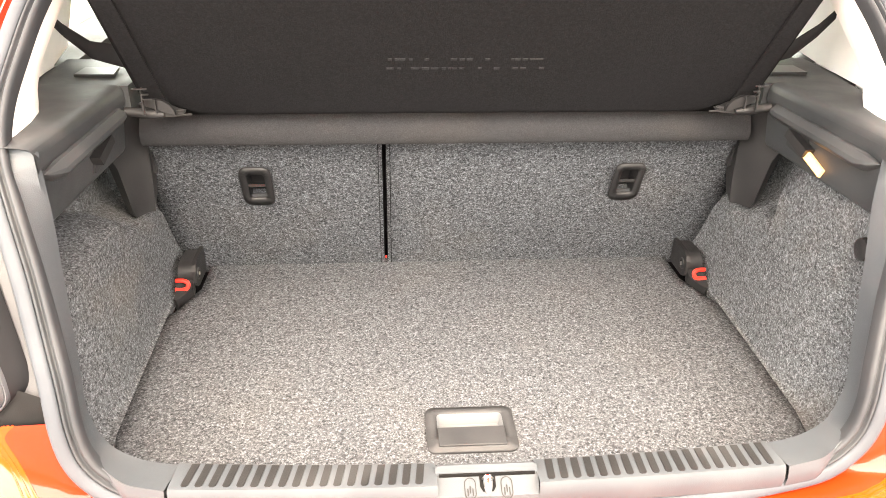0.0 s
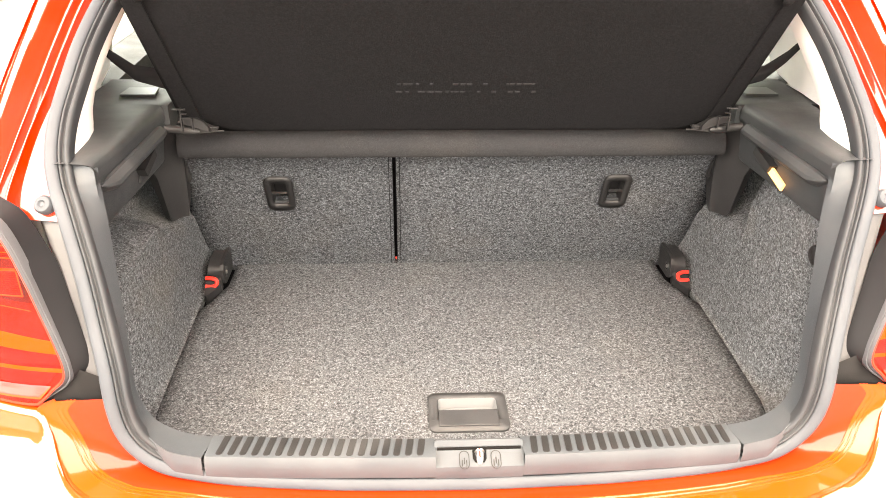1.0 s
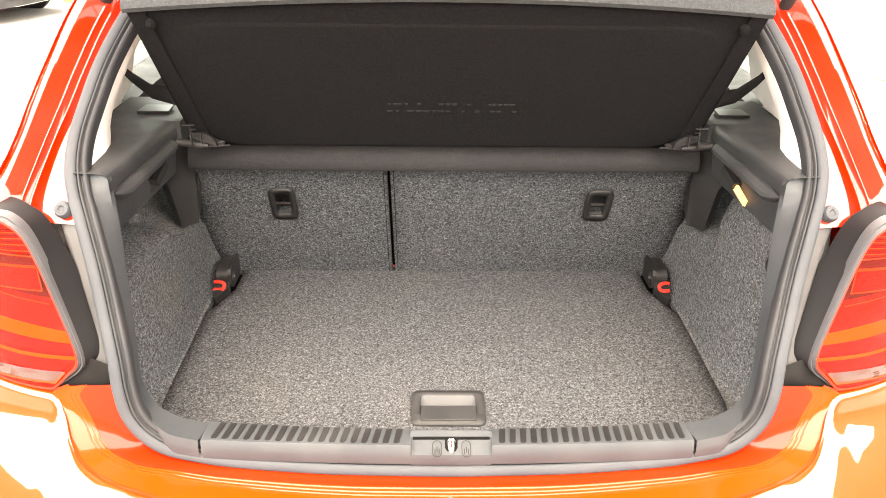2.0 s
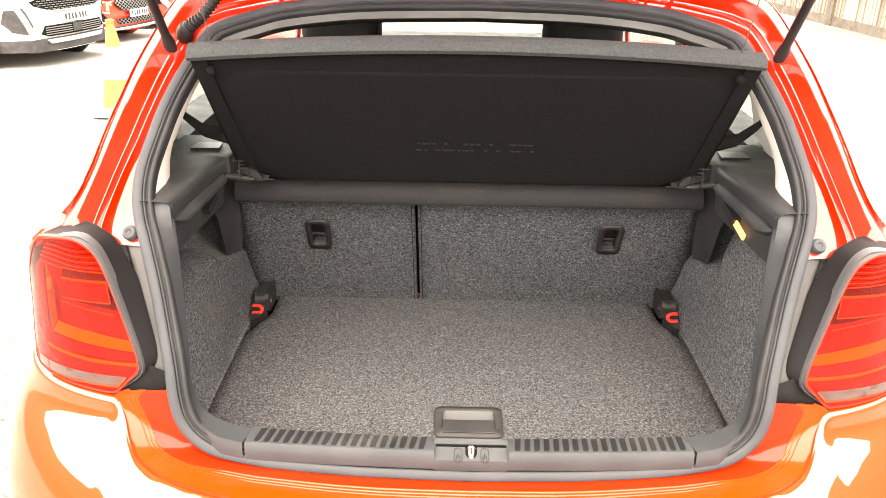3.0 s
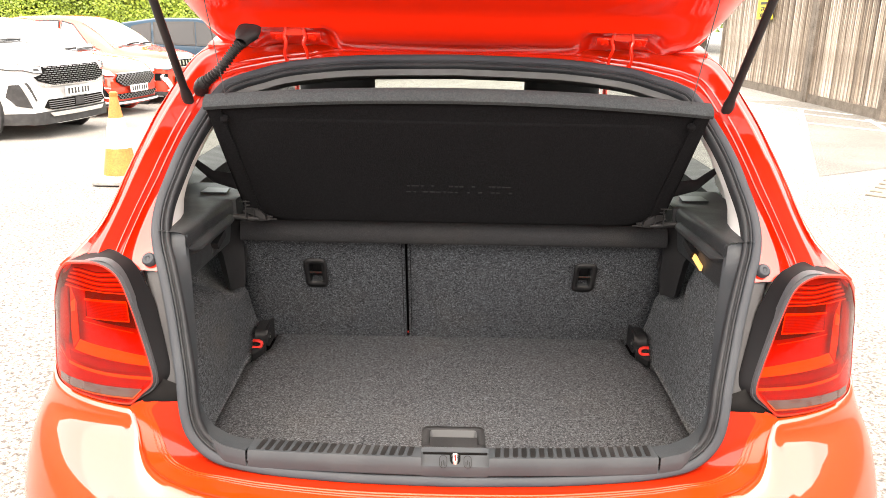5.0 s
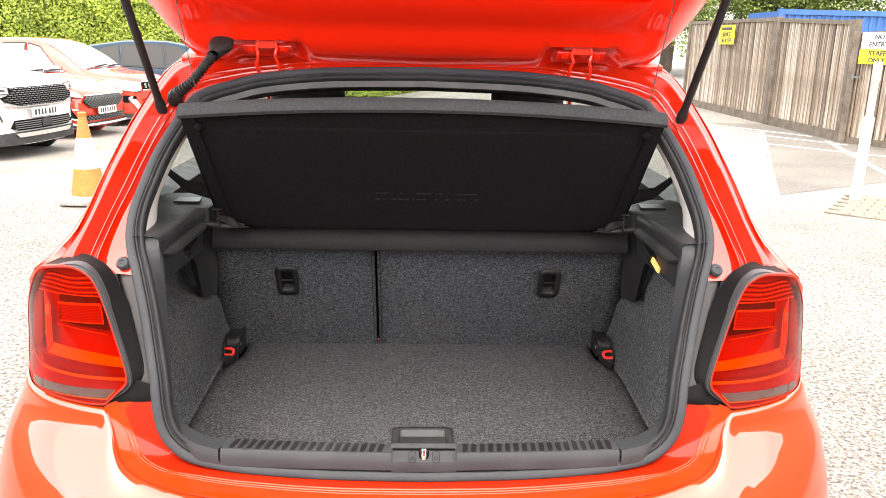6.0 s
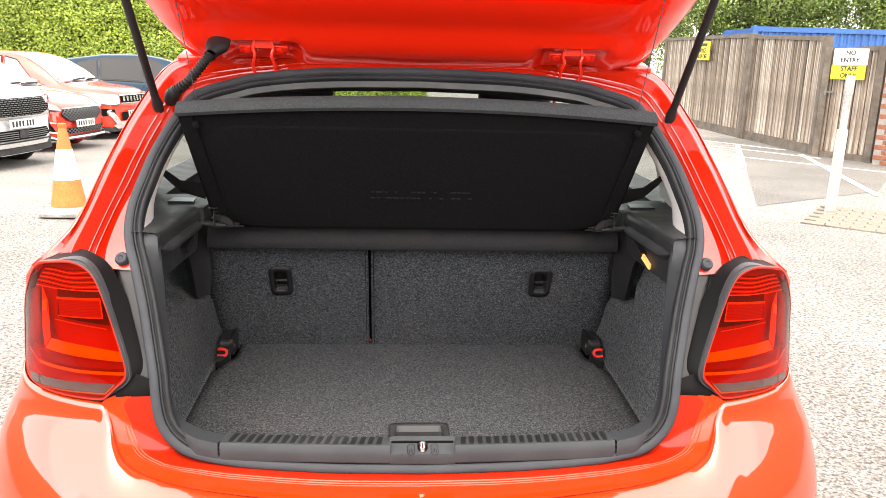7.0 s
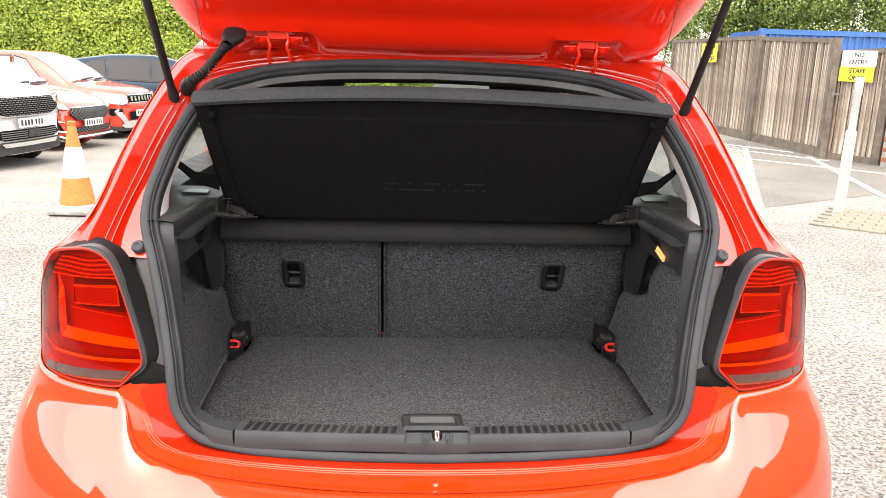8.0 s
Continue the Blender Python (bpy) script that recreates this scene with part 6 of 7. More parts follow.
def cone_r(z):
    return lerp(0.150, 0.030, (z - 0.035) / 0.70)


for nm, z0, z1, mt in (("lower_body", 0.035, 0.07, M_CONEWHITE), ("lower_orange", 0.07, 0.30, M_CONEORANGE), ("sleeve", 0.30, 0.555, M_CONEWHITE), ("upper_orange", 0.555, 0.73, M_CONEORANGE)):
    rr = [(cone_r(z0) + (0.003 if nm == "sleeve" else 0), z0), (cone_r(z1) + (0.003 if nm == "sleeve" else 0), z1)]
    if nm == "upper_orange":
        rr += [(0.034, 0.735), (0.034, 0.765), (0.024, 0.77), (0.0, 0.77)]
    part(nm, lathe(ct, rr, 28), mt, cone, "white reflective sleeve" if nm == "sleeve" else "")

# ---- parked cars ----


def quad(y0, y1, z0, z1):
    return [(y0, z0), (y1, z0), (y1, z1), (y0, z1)]


def both(nm, pts, mt, out, lb=""):
    return [(nm, pts, mt, out, lb), (nm, [(-a, b) for a, b in pts][::-1], mt, out, lb)]


def dashes(poly, rows, pitch, gap):
    """Short staggered bars that fill an outline, as in a dashed grille."""
    z0, z1 = min(p[1] for p in poly), max(p[1] for p in poly)
    y0, y1 = min(p[0] for p in poly), max(p[0] for p in poly)
    h, out = (z1 - z0) / rows, []
    for r in range(rows):
        z = z0 + (r + 0.5) * h
        y = y0 + (0.5 * pitch if r % 2 else 0.0)
        while y < y1:
            if inside((y, z), poly) and inside((y + pitch - gap, z), poly):
                out.append([(y, z - h * 0.17), (y + pitch - gap, z - h * 0.17), (y + pitch - gap, z + h * 0.17), (y, z + h * 0.17)])
            y += pitch
    return out


def lattice(poly, pitch, width, rise=0.62):
    """Crossing slanted webs that fill an outline."""
    z0, z1 = min(p[1] for p in poly), max(p[1] for p in poly)
    y0, y1 = min(p[0] for p in poly), max(p[0] for p in poly)
    out, k = [], int((y1 - y0 + (z1 - z0) / rise) / pitch) + 2
    for s in (1, -1):
        for i in range(-k, k + 1):
            c, n, run = i * pitch, 24, []
            for j in range(n + 1):
                z = lerp(z0, z1, j / n)
                y = (y0 + y1) / 2 + c + s * (z - (z0 + z1) / 2) / rise
                if inside((y, z), poly):
                    run.append((y, z))
            if len(run) > 1:
                (a, b), (c1, d1) = run[0], run[-1]
                out.append([(a - width / 2, b), (a + width / 2, b), (c1 + width / 2, d1), (c1 - width / 2, d1)] if s > 0 else [(c1 - width / 2, d1), (a - width / 2, b), (a + width / 2, b), (c1 + width / 2, d1)])
    return out


def parked(name, label, m, L, W, body_paint, style, plate_h):
    """A parked car, nose at the local origin, its length along -x."""
    t = thing(name, m.translation, label, "car", "parked cars")
    w, low = W / 2, 0.19
    TD, TZ = [a for a, b in style["top"]], [b for a, b in style["top"]]
    BD, BZ = [a for a, b in style["belt"]], [b for a, b in style["belt"]]
    HD, HW = [0, 0.05, 0.2, 0.5, 1.0, L - 0.8, L - 0.2, L], [0.70, 0.81, 0.91, 0.975, 1.0, 1.0, 0.94, 0.82]

    def put(nm, bm, mt, parent=None, lb="", sm=50):
        bmesh.ops.transform(bm, matrix=m, verts=bm.verts)
        return part(nm, bm, mt, parent or t, lb, sm)

    def section(d):
        """Belt height, top height, half-width at the belt and at the roof's edge."""
        hb, ht, wb = curve_table(d, BD, BZ), curve_table(d, TD, TZ), w * curve_table(d, HD, HW)
        return hb, ht, wb, wb * lerp(0.90, 0.74, min(1, max(0, (ht - hb - 0.08) / 0.50)))

    def bow(d, y):
        return -d - 0.10 * (y / w) ** 2 * math.exp(-d / 0.5)

    stations = [0, 0.02, 0.05, 0.09, 0.15, 0.22, 0.3, 0.4, 0.52, 0.65, 0.8, 0.92, 1.0, 1.1, 1.25, 1.4, 1.55, 1.7, 1.85, 2.0, 2.2, 2.5, 2.8, 3.1, 3.4] + [L - k for k in (0.5, 0.35, 0.2, 0.1, 0.04, 0.0)]
    rows = []
    for d in sorted(stations):
        hb, ht, wb, wt = section(d)
        half = [(0.0, low), (wb * 0.6, low), (wb * 0.94, low + 0.04), (wb, low + 0.20), (wb * 0.985, lerp(low, hb, 0.50)), (wb * 1.0, lerp(low, hb, 0.62)), (wb * 1.002, hb - 0.14), (wb * 0.985, hb - 0.10), (wb * 0.975, hb - 0.03), (wb * 0.95, hb),
                (lerp(wb * 0.95, wt, 0.5), lerp(hb, ht - 0.06, 0.5)), (wt, ht - 0.06), (wt * 0.9, ht - 0.025), (wt * 0.72, ht - 0.008), (wt * 0.5, ht - 0.005), (0, ht)]
        rows.append([(bow(d, a), -a, b) for a, b in half] + [(bow(d, a), a, b) for a, b in half[-2:0:-1]])
    bm = loft(rows, True)
    cap(bm, rows[0]); cap(bm, rows[-1])
    body = put("body", bm, body_paint)

    def crown(d, s, out=0.008):
        hb, ht, wb, wt = section(d)
        return (bow(d, s * wt), s * wt, ht - table(abs(s), [0, 0.5, 0.72, 0.9, 1.0], [0, 0.005, 0.008, 0.025, 0.06]) + out)

    def flank(d, z, side, out=0.010):
        hb, ht, wb, wt = section(d)
        if z < hb:
            y = wb + out
        else:
            y = lerp(wb * 0.95, wt, min(1, max(0, (z - hb) / max(ht - 0.06 - hb, 0.02)))) + out
        return (bow(d, y), side * y, z)

    g0, g1 = style["screen"]
    put("windscreen", loft([[crown(d, s * lerp(0.97, 0.93, (d - g0) / (g1 - g0))) for s in np.linspace(-1, 1, 13)] for d in np.linspace(g0, g1, 9)]), M_CARGLASS, body)
    put("wiper_panel", loft([[crown(d, s, 0.012) for s in np.linspace(-0.85, 0.85, 11)] for d in (g0 - 0.05, g0 - 0.02)]), M_BLACK, body)
    for y0 in (-0.45, 0.15):
        put("wiper_blade", tube([crown(g0 - 0.01, y0, 0.022), crown(g0 + 0.02, y0 + 0.30, 0.024), crown(g0 + 0.04, y0 + 0.66, 0.020)], 0.010, 6), M_INK, body)
    # bonnet shut lines
    for s in (-0.78, 0.78):
        put("bonnet_seam", loft([[crown(d, s - 0.006, 0.003), crown(d, s + 0.006, 0.003)] for d in np.linspace(0.16, g0 - 0.08, 10)]), M_INK, body)
    for side in (-1, 1):
        for pts in style["side"]:
            cu, cv = sum(p[0] for p in pts) / len(pts), sum(p[1] for p in pts) / len(pts)
            big = [(cu + (u - cu) * 1.08, cv + (v - cv) * 1.12) for u, v in pts]
            put("window_trim", sheet(big, [], 0.15, lambda u, v: flank(u, lerp(section(u)[0] + 0.02, section(u)[1] - 0.09, v), side, 0.014)), M_BLACK, body)
            bm = sheet(pts, [], 0.15, lambda u, v: flank(u, lerp(section(u)[0] + 0.02, section(u)[1] - 0.09, v), side, 0.019))
            put("side_window", bm, style.get("glass_mat", M_CARGLASS), body, "", 50)
        for d in style["doors"]:
            put("door_seam", loft([[flank(d - 0.005, z, side, 0.003), flank(d + 0.005, z, side, 0.003)] for z in np.linspace(0.34, section(d)[0] - 0.01, 6)]), M_INK, body)
        for d in style["doors"][1:]:
            h = section(d)[0] - 0.11
            put("door_handle", tube([flank(d - 0.24, h, side, 0.004), flank(d - 0.20, h, side, 0.026), flank(d - 0.10, h, side, 0.026), flank(d - 0.06, h, side, 0.004)], 0.012, 8), body_paint, body)
        d = g0 + 0.38
        hb = section(d)[0]
        put("door_mirror", tube(spline([(-d, side * w * 0.93, hb + 0.03), (-d + 0.02, side * (w + 0.07), hb + 0.07), (-d + 0.01, side * (w + 0.19), hb + 0.07)], 3), lambda i: [0.03, 0.05, 0.07, 0.078, 0.078, 0.072, 0.045][min(i, 6)], 10), body_paint)
        wr = style.get("wheel", 1.0)
        for d in style["axles"]:
            wm = Matrix.Translation((-d, side * (w - 0.10), 0.335 * wr)) @ Matrix.Rotation(-side * math.pi / 2, 4, 'X') @ Matrix.Diagonal((wr, wr, 1, 1))
            am = Matrix.Translation((-d, side * (w - 0.012), 0.345 * wr)) @ Matrix.Rotation(-side * math.pi / 2, 4, 'X') @ Matrix.Diagonal((wr, wr, 1, 1))
            if style["arch"] is M_BLACK:
                put("wheel_arch", lathe(am, [(0.35, -0.06), (0.415, -0.03), (0.415, 0.020), (0.405, 0.028), (0.36, 0.028)], 36), M_CLADDING, body, "dark grey wheel arch cladding")
            else:
                put("wheel_arch", lathe(am, [(0.345, -0.06), (0.385, 0.0), (0.385, 0.018), (0.345, 0.020)], 28), style["arch"], body)
            put("arch_well", lathe(am, [(0.375, 0.0), (0.375, 0.024), (0.0, 0.024)], 28), M_INK, body)
            ty = put("tyre", lathe(wm, [(0.22, -0.11), (0.31, -0.11), (0.33, -0.09), (0.333, 0), (0.33, 0.10), (0.31, 0.122), (0.26, 0.125), (0.22, 0.118), (0.21, 0.10)], 30), M_TYRE, None, "black road tyre")
            bm = lathe(wm, [(0.222, 0.116), (0.215, 0.122), (0.20, 0.104), (0.19, 0.102), (0.04, 0.106), (0.0, 0.108)], 30)
            put("wheel_rim", bm, M_BLACK, ty)
            for k in range(10):
                put("wheel_spoke", obox(wm @ Matrix.Rotation(2 * math.pi * k / 10 + (0.09 if k % 2 else -0.09), 4, 'Z') @ Matrix.Translation((0.115, 0, 0.113)), 0.20, 0.022, 0.016), M_ALLOY, ty, "", 0)
            put("wheel_hub", lathe(wm, [(0.05, 0.105), (0.045, 0.124), (0.0, 0.126)], 14), M_ALLOY, ty)
    # nose
    rise = [k for k in range(len(TZ)) if TD[k] <= 1.0]

    def face(y, z, out):
        d = max(table(abs(y) / w, HW[:5], HD[:5]), table(z + 0.03, [TZ[k] for k in rise], [TD[k] for k in rise]))
        return (bow(d, y) + out, y * (1 + 1.8 * out / w * min(1.0, d / 0.3)), z + (out * 0.6 if d > 0.08 else 0))

    for nm, pts, mt, out, lb in style["nose"]:
        put(nm, sheet(pts, [], 0.05, lambda u, v: face(u, v, out)), mt, body, lb)
    for nm, cells, mt, out, lb in style.get("teeth", ()):
        for pts in cells:
            put(nm, sheet(pts, [], 0.06, lambda u, v: face(u, v, out)), mt, body, lb, 0)
    for nm, cells, mt, out, lb in style.get("webs", ()):
        bm = bmesh.new()
        for pts in cells:
            sheet(pts, [], 0.06, lambda u, v: face(u, v, out), bm)
        tagged(put(nm, bm, mt, body, lb, 0), lb, kind="stuff")
    for nm, y, z, r, mt in style.get("rounds", ()):
        for s in (-1, 1):
            c = Vector(face(s * y, z, 0.026))
            put(nm, lathe(Matrix.Translation(c) @ Vector((1, s * 0.25, 0)).to_track_quat('Z', 'Y').to_matrix().to_4x4(), [(r, -0.03), (r, 0.006), (r * 0.8, 0.010), (r * 0.7, 0.0), (0, -0.004)], 18), mt, body)
    pl = put("number_plate", sheet(quad(-0.26, 0.26, plate_h - 0.055, plate_h + 0.055), [], 0.1, lambda u, v: (0.035 - 0.10 * (u / w) ** 2, u, v)), M_PLATE, None, "white number plate with dark bars")
    for i in range(7):
        y = -0.20 + i * 0.062 + (0.024 if i > 3 else 0)
        put("plate_bar", sheet(quad(y - 0.019, y + 0.019, plate_h - 0.036, plate_h + 0.036), [], 0.1, lambda u, v: (0.039 - 0.10 * (u / w) ** 2, u, v)), M_INK, pl)
    return t


SUV_GRILLE = [(-0.44, 0.655), (0.44, 0.655), (0.66, 0.715), (0.70, 0.76), (0.58, 0.80), (0.56, 0.875), (-0.56, 0.875), (-0.58, 0.80), (-0.70, 0.76), (-0.66, 0.715)]
SUV = dict(top=[(0, 0.80), (0.02, 0.89), (0.07, 0.94), (0.25, 0.99), (0.6, 1.04), (1.02, 1.08), (1.12, 1.11), (1.55, 1.35), (2.0, 1.54), (2.5, 1.61), (3.4, 1.59), (4.0, 1.45), (4.3, 1.10), (4.45, 0.8)],
           belt=[(0, 0.70), (0.02, 0.80), (0.07, 0.85), (0.25, 0.90), (0.6, 0.95), (1.1, 0.98), (2.5, 1.0), (4.0, 1.05), (4.45, 0.75)], screen=(1.14, 1.95), axles=(0.80, 3.50), arch=M_BLACK, wheel=1.03, doors=(1.45, 2.42, 3.30),
           side=[[(1.62, 0.04), (2.38, 0.04), (2.38, 0.96), (2.15, 0.94)], [(2.46, 0.04), (3.25, 0.04), (3.15, 0.94), (2.46, 0.96)]],
           nose=[("grille", SUV_GRILLE, M_DEEP, 0.020, "black grille with grey dashes"), ("grille_lip", [(-0.62, 0.645), (0.62, 0.645), (0.70, 0.70), (0.66, 0.70), (0.44, 0.655), (-0.44, 0.655), (-0.66, 0.70), (-0.70, 0.70)], M_BRIGHT, 0.028, ""),
                 ("lower_grille", [(-0.50, 0.365), (0.50, 0.365), (0.62, 0.40), (0.55, 0.49), (-0.55, 0.49), (-0.62, 0.40)], M_DEEP, 0.020, ""), ("sensor_block", quad(-0.09, 0.09, 0.385, 0.485), M_CLADDING, 0.034, ""),
                 ("skid_plate", [(-0.50, 0.285), (0.50, 0.285), (0.56, 0.335), (-0.56, 0.335)], M_BRIGHT, 0.034, ""), ("lower_bumper", [(-0.985, 0.20), (0.985, 0.20), (0.99, 0.36), (0.86, 0.33), (0.62, 0.35), (-0.62, 0.35), (-0.86, 0.33), (-0.99, 0.36)], M_CLADDING, 0.014, "dark grey lower cladding")]
           + both("headlight", [(0.60, 0.80), (0.72, 0.82), (0.83, 0.825), (0.945, 0.885), (0.94, 0.902), (0.80, 0.885), (0.61, 0.872)], M_HEADLIGHT, 0.028)
           + both("headlight_edge", [(0.60, 0.790), (0.72, 0.810), (0.84, 0.815), (0.95, 0.875), (0.94, 0.885), (0.83, 0.829), (0.72, 0.824), (0.60, 0.804)], M_INK, 0.036) + both("headlight_core", [(0.63, 0.825), (0.70, 0.835), (0.70, 0.862), (0.64, 0.858)], M_GREYPANEL, 0.036)
           + both("bonnet_edge", [(0.56, 0.874), (0.80, 0.895), (0.975, 0.915), (0.975, 0.923), (0.80, 0.904), (0.56, 0.883)], M_INK, 0.024)
           + both("side_intake", [(0.74, 0.40), (0.83, 0.42), (0.855, 0.52), (0.845, 0.66), (0.80, 0.665)], M_CLADDING, 0.026) + both("fang_light", [(0.715, 0.485), (0.735, 0.47), (0.80, 0.66), (0.78, 0.69)], M_HEADLIGHT, 0.034) + both("fang_edge", [(0.695, 0.49), (0.712, 0.478), (0.775, 0.68), (0.76, 0.70)], M_INK, 0.034),
           webs=[("grille_dash", dashes(SUV_GRILLE, 9, 0.075, 0.020), M_WEB, 0.030, "grey grille dashes"), ("grille_slat", [quad(a, b, z, z + 0.010) for z in (0.385, 0.410, 0.435, 0.460) for a, b in ((-0.55, -0.10), (0.10, 0.55))], M_WEB, 0.028, "")])
HATCH_GRILLE = [(-0.38, 0.475), (0.38, 0.475), (0.56, 0.555), (0.57, 0.60), (0.48, 0.665), (-0.48, 0.665), (-0.57, 0.60), (-0.56, 0.555)]
HATCH_LOWER = [(-0.50, 0.285), (0.50, 0.285), (0.58, 0.37), (-0.58, 0.37)]
HATCH = dict(top=[(0, 0.62), (0.02, 0.68), (0.08, 0.74), (0.3, 0.83), (0.6, 0.89), (0.95, 0.945), (1.05, 0.97), (1.45, 1.20), (1.9, 1.39), (2.35, 1.47), (3.2, 1.44), (3.75, 1.22), (3.95, 0.95), (4.05, 0.7)],
             belt=[(0, 0.54), (0.02, 0.60), (0.08, 0.66), (0.3, 0.75), (0.6, 0.81), (1.0, 0.87), (2.3, 0.93), (3.6, 1.0), (4.05, 0.65)], screen=(1.07, 1.85), axles=(0.80, 3.28), arch=M_ORANGECAR, doors=(1.35, 2.34, 3.1),
             side=[[(1.55, 0.05), (2.30, 0.05), (2.30, 0.96), (2.05, 0.94)], [(2.37, 0.05), (3.05, 0.10), (2.90, 0.92), (2.37, 0.96)]],
             nose=[("grille", HATCH_GRILLE, M_DEEP, 0.020, "black honeycomb grille"), ("lower_grille", HATCH_LOWER, M_DEEP, 0.020, ""), ("grille_frame", [(-0.49, 0.664), (0.49, 0.664), (0.50, 0.678), (-0.50, 0.678)], M_BRIGHT, 0.030, ""),
                   ("lower_bumper", [(-0.90, 0.20), (0.90, 0.20), (0.92, 0.26), (-0.92, 0.26)], M_CLADDING, 0.016, ""), ("splitter", quad(-0.88, 0.88, 0.215, 0.245), M_WHITECAR, 0.045, "")]
             + both("headlight", [(0.54, 0.645), (0.70, 0.66), (0.88, 0.715), (0.90, 0.765), (0.74, 0.745), (0.58, 0.715)], M_HEADLIGHT, 0.016) + both("headlight_edge", [(0.54, 0.636), (0.70, 0.650), (0.89, 0.706), (0.88, 0.715), (0.70, 0.660), (0.54, 0.645)], M_INK, 0.020)
             + both("fog_recess", [(0.66, 0.32), (0.84, 0.33), (0.82, 0.47), (0.72, 0.45)], M_DEEP, 0.016) + both("fog_blade", [(0.64, 0.30), (0.90, 0.33), (0.90, 0.35), (0.64, 0.325)], M_WHITECAR, 0.026) + both("upper_blade", [(0.66, 0.45), (0.86, 0.49), (0.86, 0.505), (0.66, 0.47)], M_WHITECAR, 0.024),
             webs=[("honeycomb_web", lattice(HATCH_GRILLE, 0.085, 0.020), M_WEB, 0.030, "bright honeycomb webs"), ("lower_web", lattice(HATCH_LOWER, 0.085, 0.016), M_WEB, 0.030, "")], rounds=[("fog_lamp", 0.75, 0.39, 0.05, M_BRIGHT)])
CROSS_GRILLE = [(-0.44, 0.70), (0.44, 0.70), (0.46, 0.83), (-0.46, 0.83)]
CROSSOVER = dict(top=[(0, 0.80), (0.02, 0.86), (0.07, 0.91), (0.25, 0.96), (0.6, 1.0), (0.85, 1.03), (0.95, 1.06), (1.3, 1.30), (1.7, 1.50), (2.1, 1.58), (3.0, 1.56), (3.4, 1.40), (3.6, 1.05), (3.7, 0.8)],
                 belt=[(0, 0.72), (0.02, 0.78), (0.07, 0.83), (0.25, 0.88), (0.6, 0.92), (1.0, 0.95), (2.0, 0.98), (3.2, 1.03), (3.7, 0.75)], screen=(0.97, 1.66), axles=(0.70, 3.12), arch=M_BLACK, doors=(1.12, 2.06, 2.80),
                 side=[[(1.35, 0.05), (2.02, 0.05), (2.02, 0.96), (1.80, 0.94)], [(2.10, 0.05), (2.75, 0.05), (2.68, 0.94), (2.10, 0.96)]],
                 nose=[("grille", CROSS_GRILLE, M_DEEP, 0.020, "black grille with bright teeth"), ("grille_bar", quad(-0.46, 0.46, 0.685, 0.700), M_BRIGHT, 0.030, ""), ("grille_bar", quad(-0.46, 0.46, 0.828, 0.842), M_BRIGHT, 0.030, ""), ("lower_grille", quad(-0.44, 0.44, 0.38, 0.53), M_DEEP, 0.020, ""),
                       ("skid_plate", [(-0.60, 0.24), (0.60, 0.24), (0.66, 0.30), (0.50, 0.37), (-0.50, 0.37), (-0.66, 0.30)], M_BRIGHT, 0.030, "silver skid plate"), ("lower_bumper", [(-0.97, 0.19), (0.97, 0.19), (0.97, 0.27), (-0.97, 0.27)], M_CLADDING, 0.014, "")]
                 + both("headlight", [(0.48, 0.685), (0.60, 0.665), (0.80, 0.68), (0.90, 0.72), (0.92, 0.80), (0.86, 0.855), (0.56, 0.85), (0.48, 0.82)], M_HEADLIGHT, 0.018) + both("headlight_edge", [(0.47, 0.675), (0.60, 0.652), (0.81, 0.668), (0.915, 0.71), (0.90, 0.722), (0.80, 0.682), (0.60, 0.667), (0.48, 0.688)], M_INK, 0.022)
                 + both("skid_arm", [(0.46, 0.30), (0.60, 0.30), (0.72, 0.52), (0.64, 0.53)], M_BRIGHT, 0.032) + both("fog_recess", [(0.60, 0.455), (0.76, 0.46), (0.76, 0.59), (0.62, 0.59)], M_DEEP, 0.018),
                 teeth=[("grille_tooth", [quad(y - 0.030, y + 0.030, 0.722, 0.81) for y in (-0.36, -0.24, -0.12, 0.0, 0.12, 0.24, 0.36)], M_BRIGHT, 0.030, "bright grille teeth")], rounds=[("fog_lamp", 0.69, 0.525, 0.06, M_BRIGHT)])
BLUE = dict(glass_mat=M_SIDEGLASS, top=[(0, 0.70), (0.03, 0.82), (0.1, 0.90), (0.4, 0.97), (1.0, 1.05), (1.1, 1.08), (1.6, 1.34), (2.1, 1.54), (2.6, 1.62), (3.6, 1.60), (4.05, 1.53), (4.35, 1.24), (4.55, 1.02), (4.6, 0.8)],
            belt=[(0, 0.62), (0.03, 0.74), (0.1, 0.82), (0.4, 0.89), (1.0, 0.96), (2.5, 1.0), (4.1, 1.06), (4.6, 0.75)], screen=(1.13, 2.05), axles=(0.92, 3.62), arch=M_BLACK, doors=(1.5, 2.56, 3.5),
            side=[[(1.75, 0.06), (2.52, 0.06), (2.52, 0.96), (2.25, 0.94)], [(2.60, 0.06), (3.40, 0.06), (3.40, 0.95), (2.60, 0.96)], [(3.50, 0.10), (4.02, 0.34), (3.86, 0.84), (3.50, 0.94)]], nose=both("headlight", [(0.5, 0.70), (0.80, 0.72), (0.80, 0.78), (0.54, 0.77)], M_HEADLIGHT, 0.014))
parked("white_suv", "white family suv with a black dashed grille parked in the row", pose(-4.70, 8.72, ground_z(-6, 8.9), 0, 0, -9), 4.45, 1.84, M_WHITECAR, SUV, 0.565)
parked("small_hatchback", "bright red small hatchback with a honeycomb grille", pose(-4.95, 11.35, ground_z(-6, 11.6), 0, 0, -9), 4.05, 1.74, M_ORANGECAR, HATCH, 0.43)
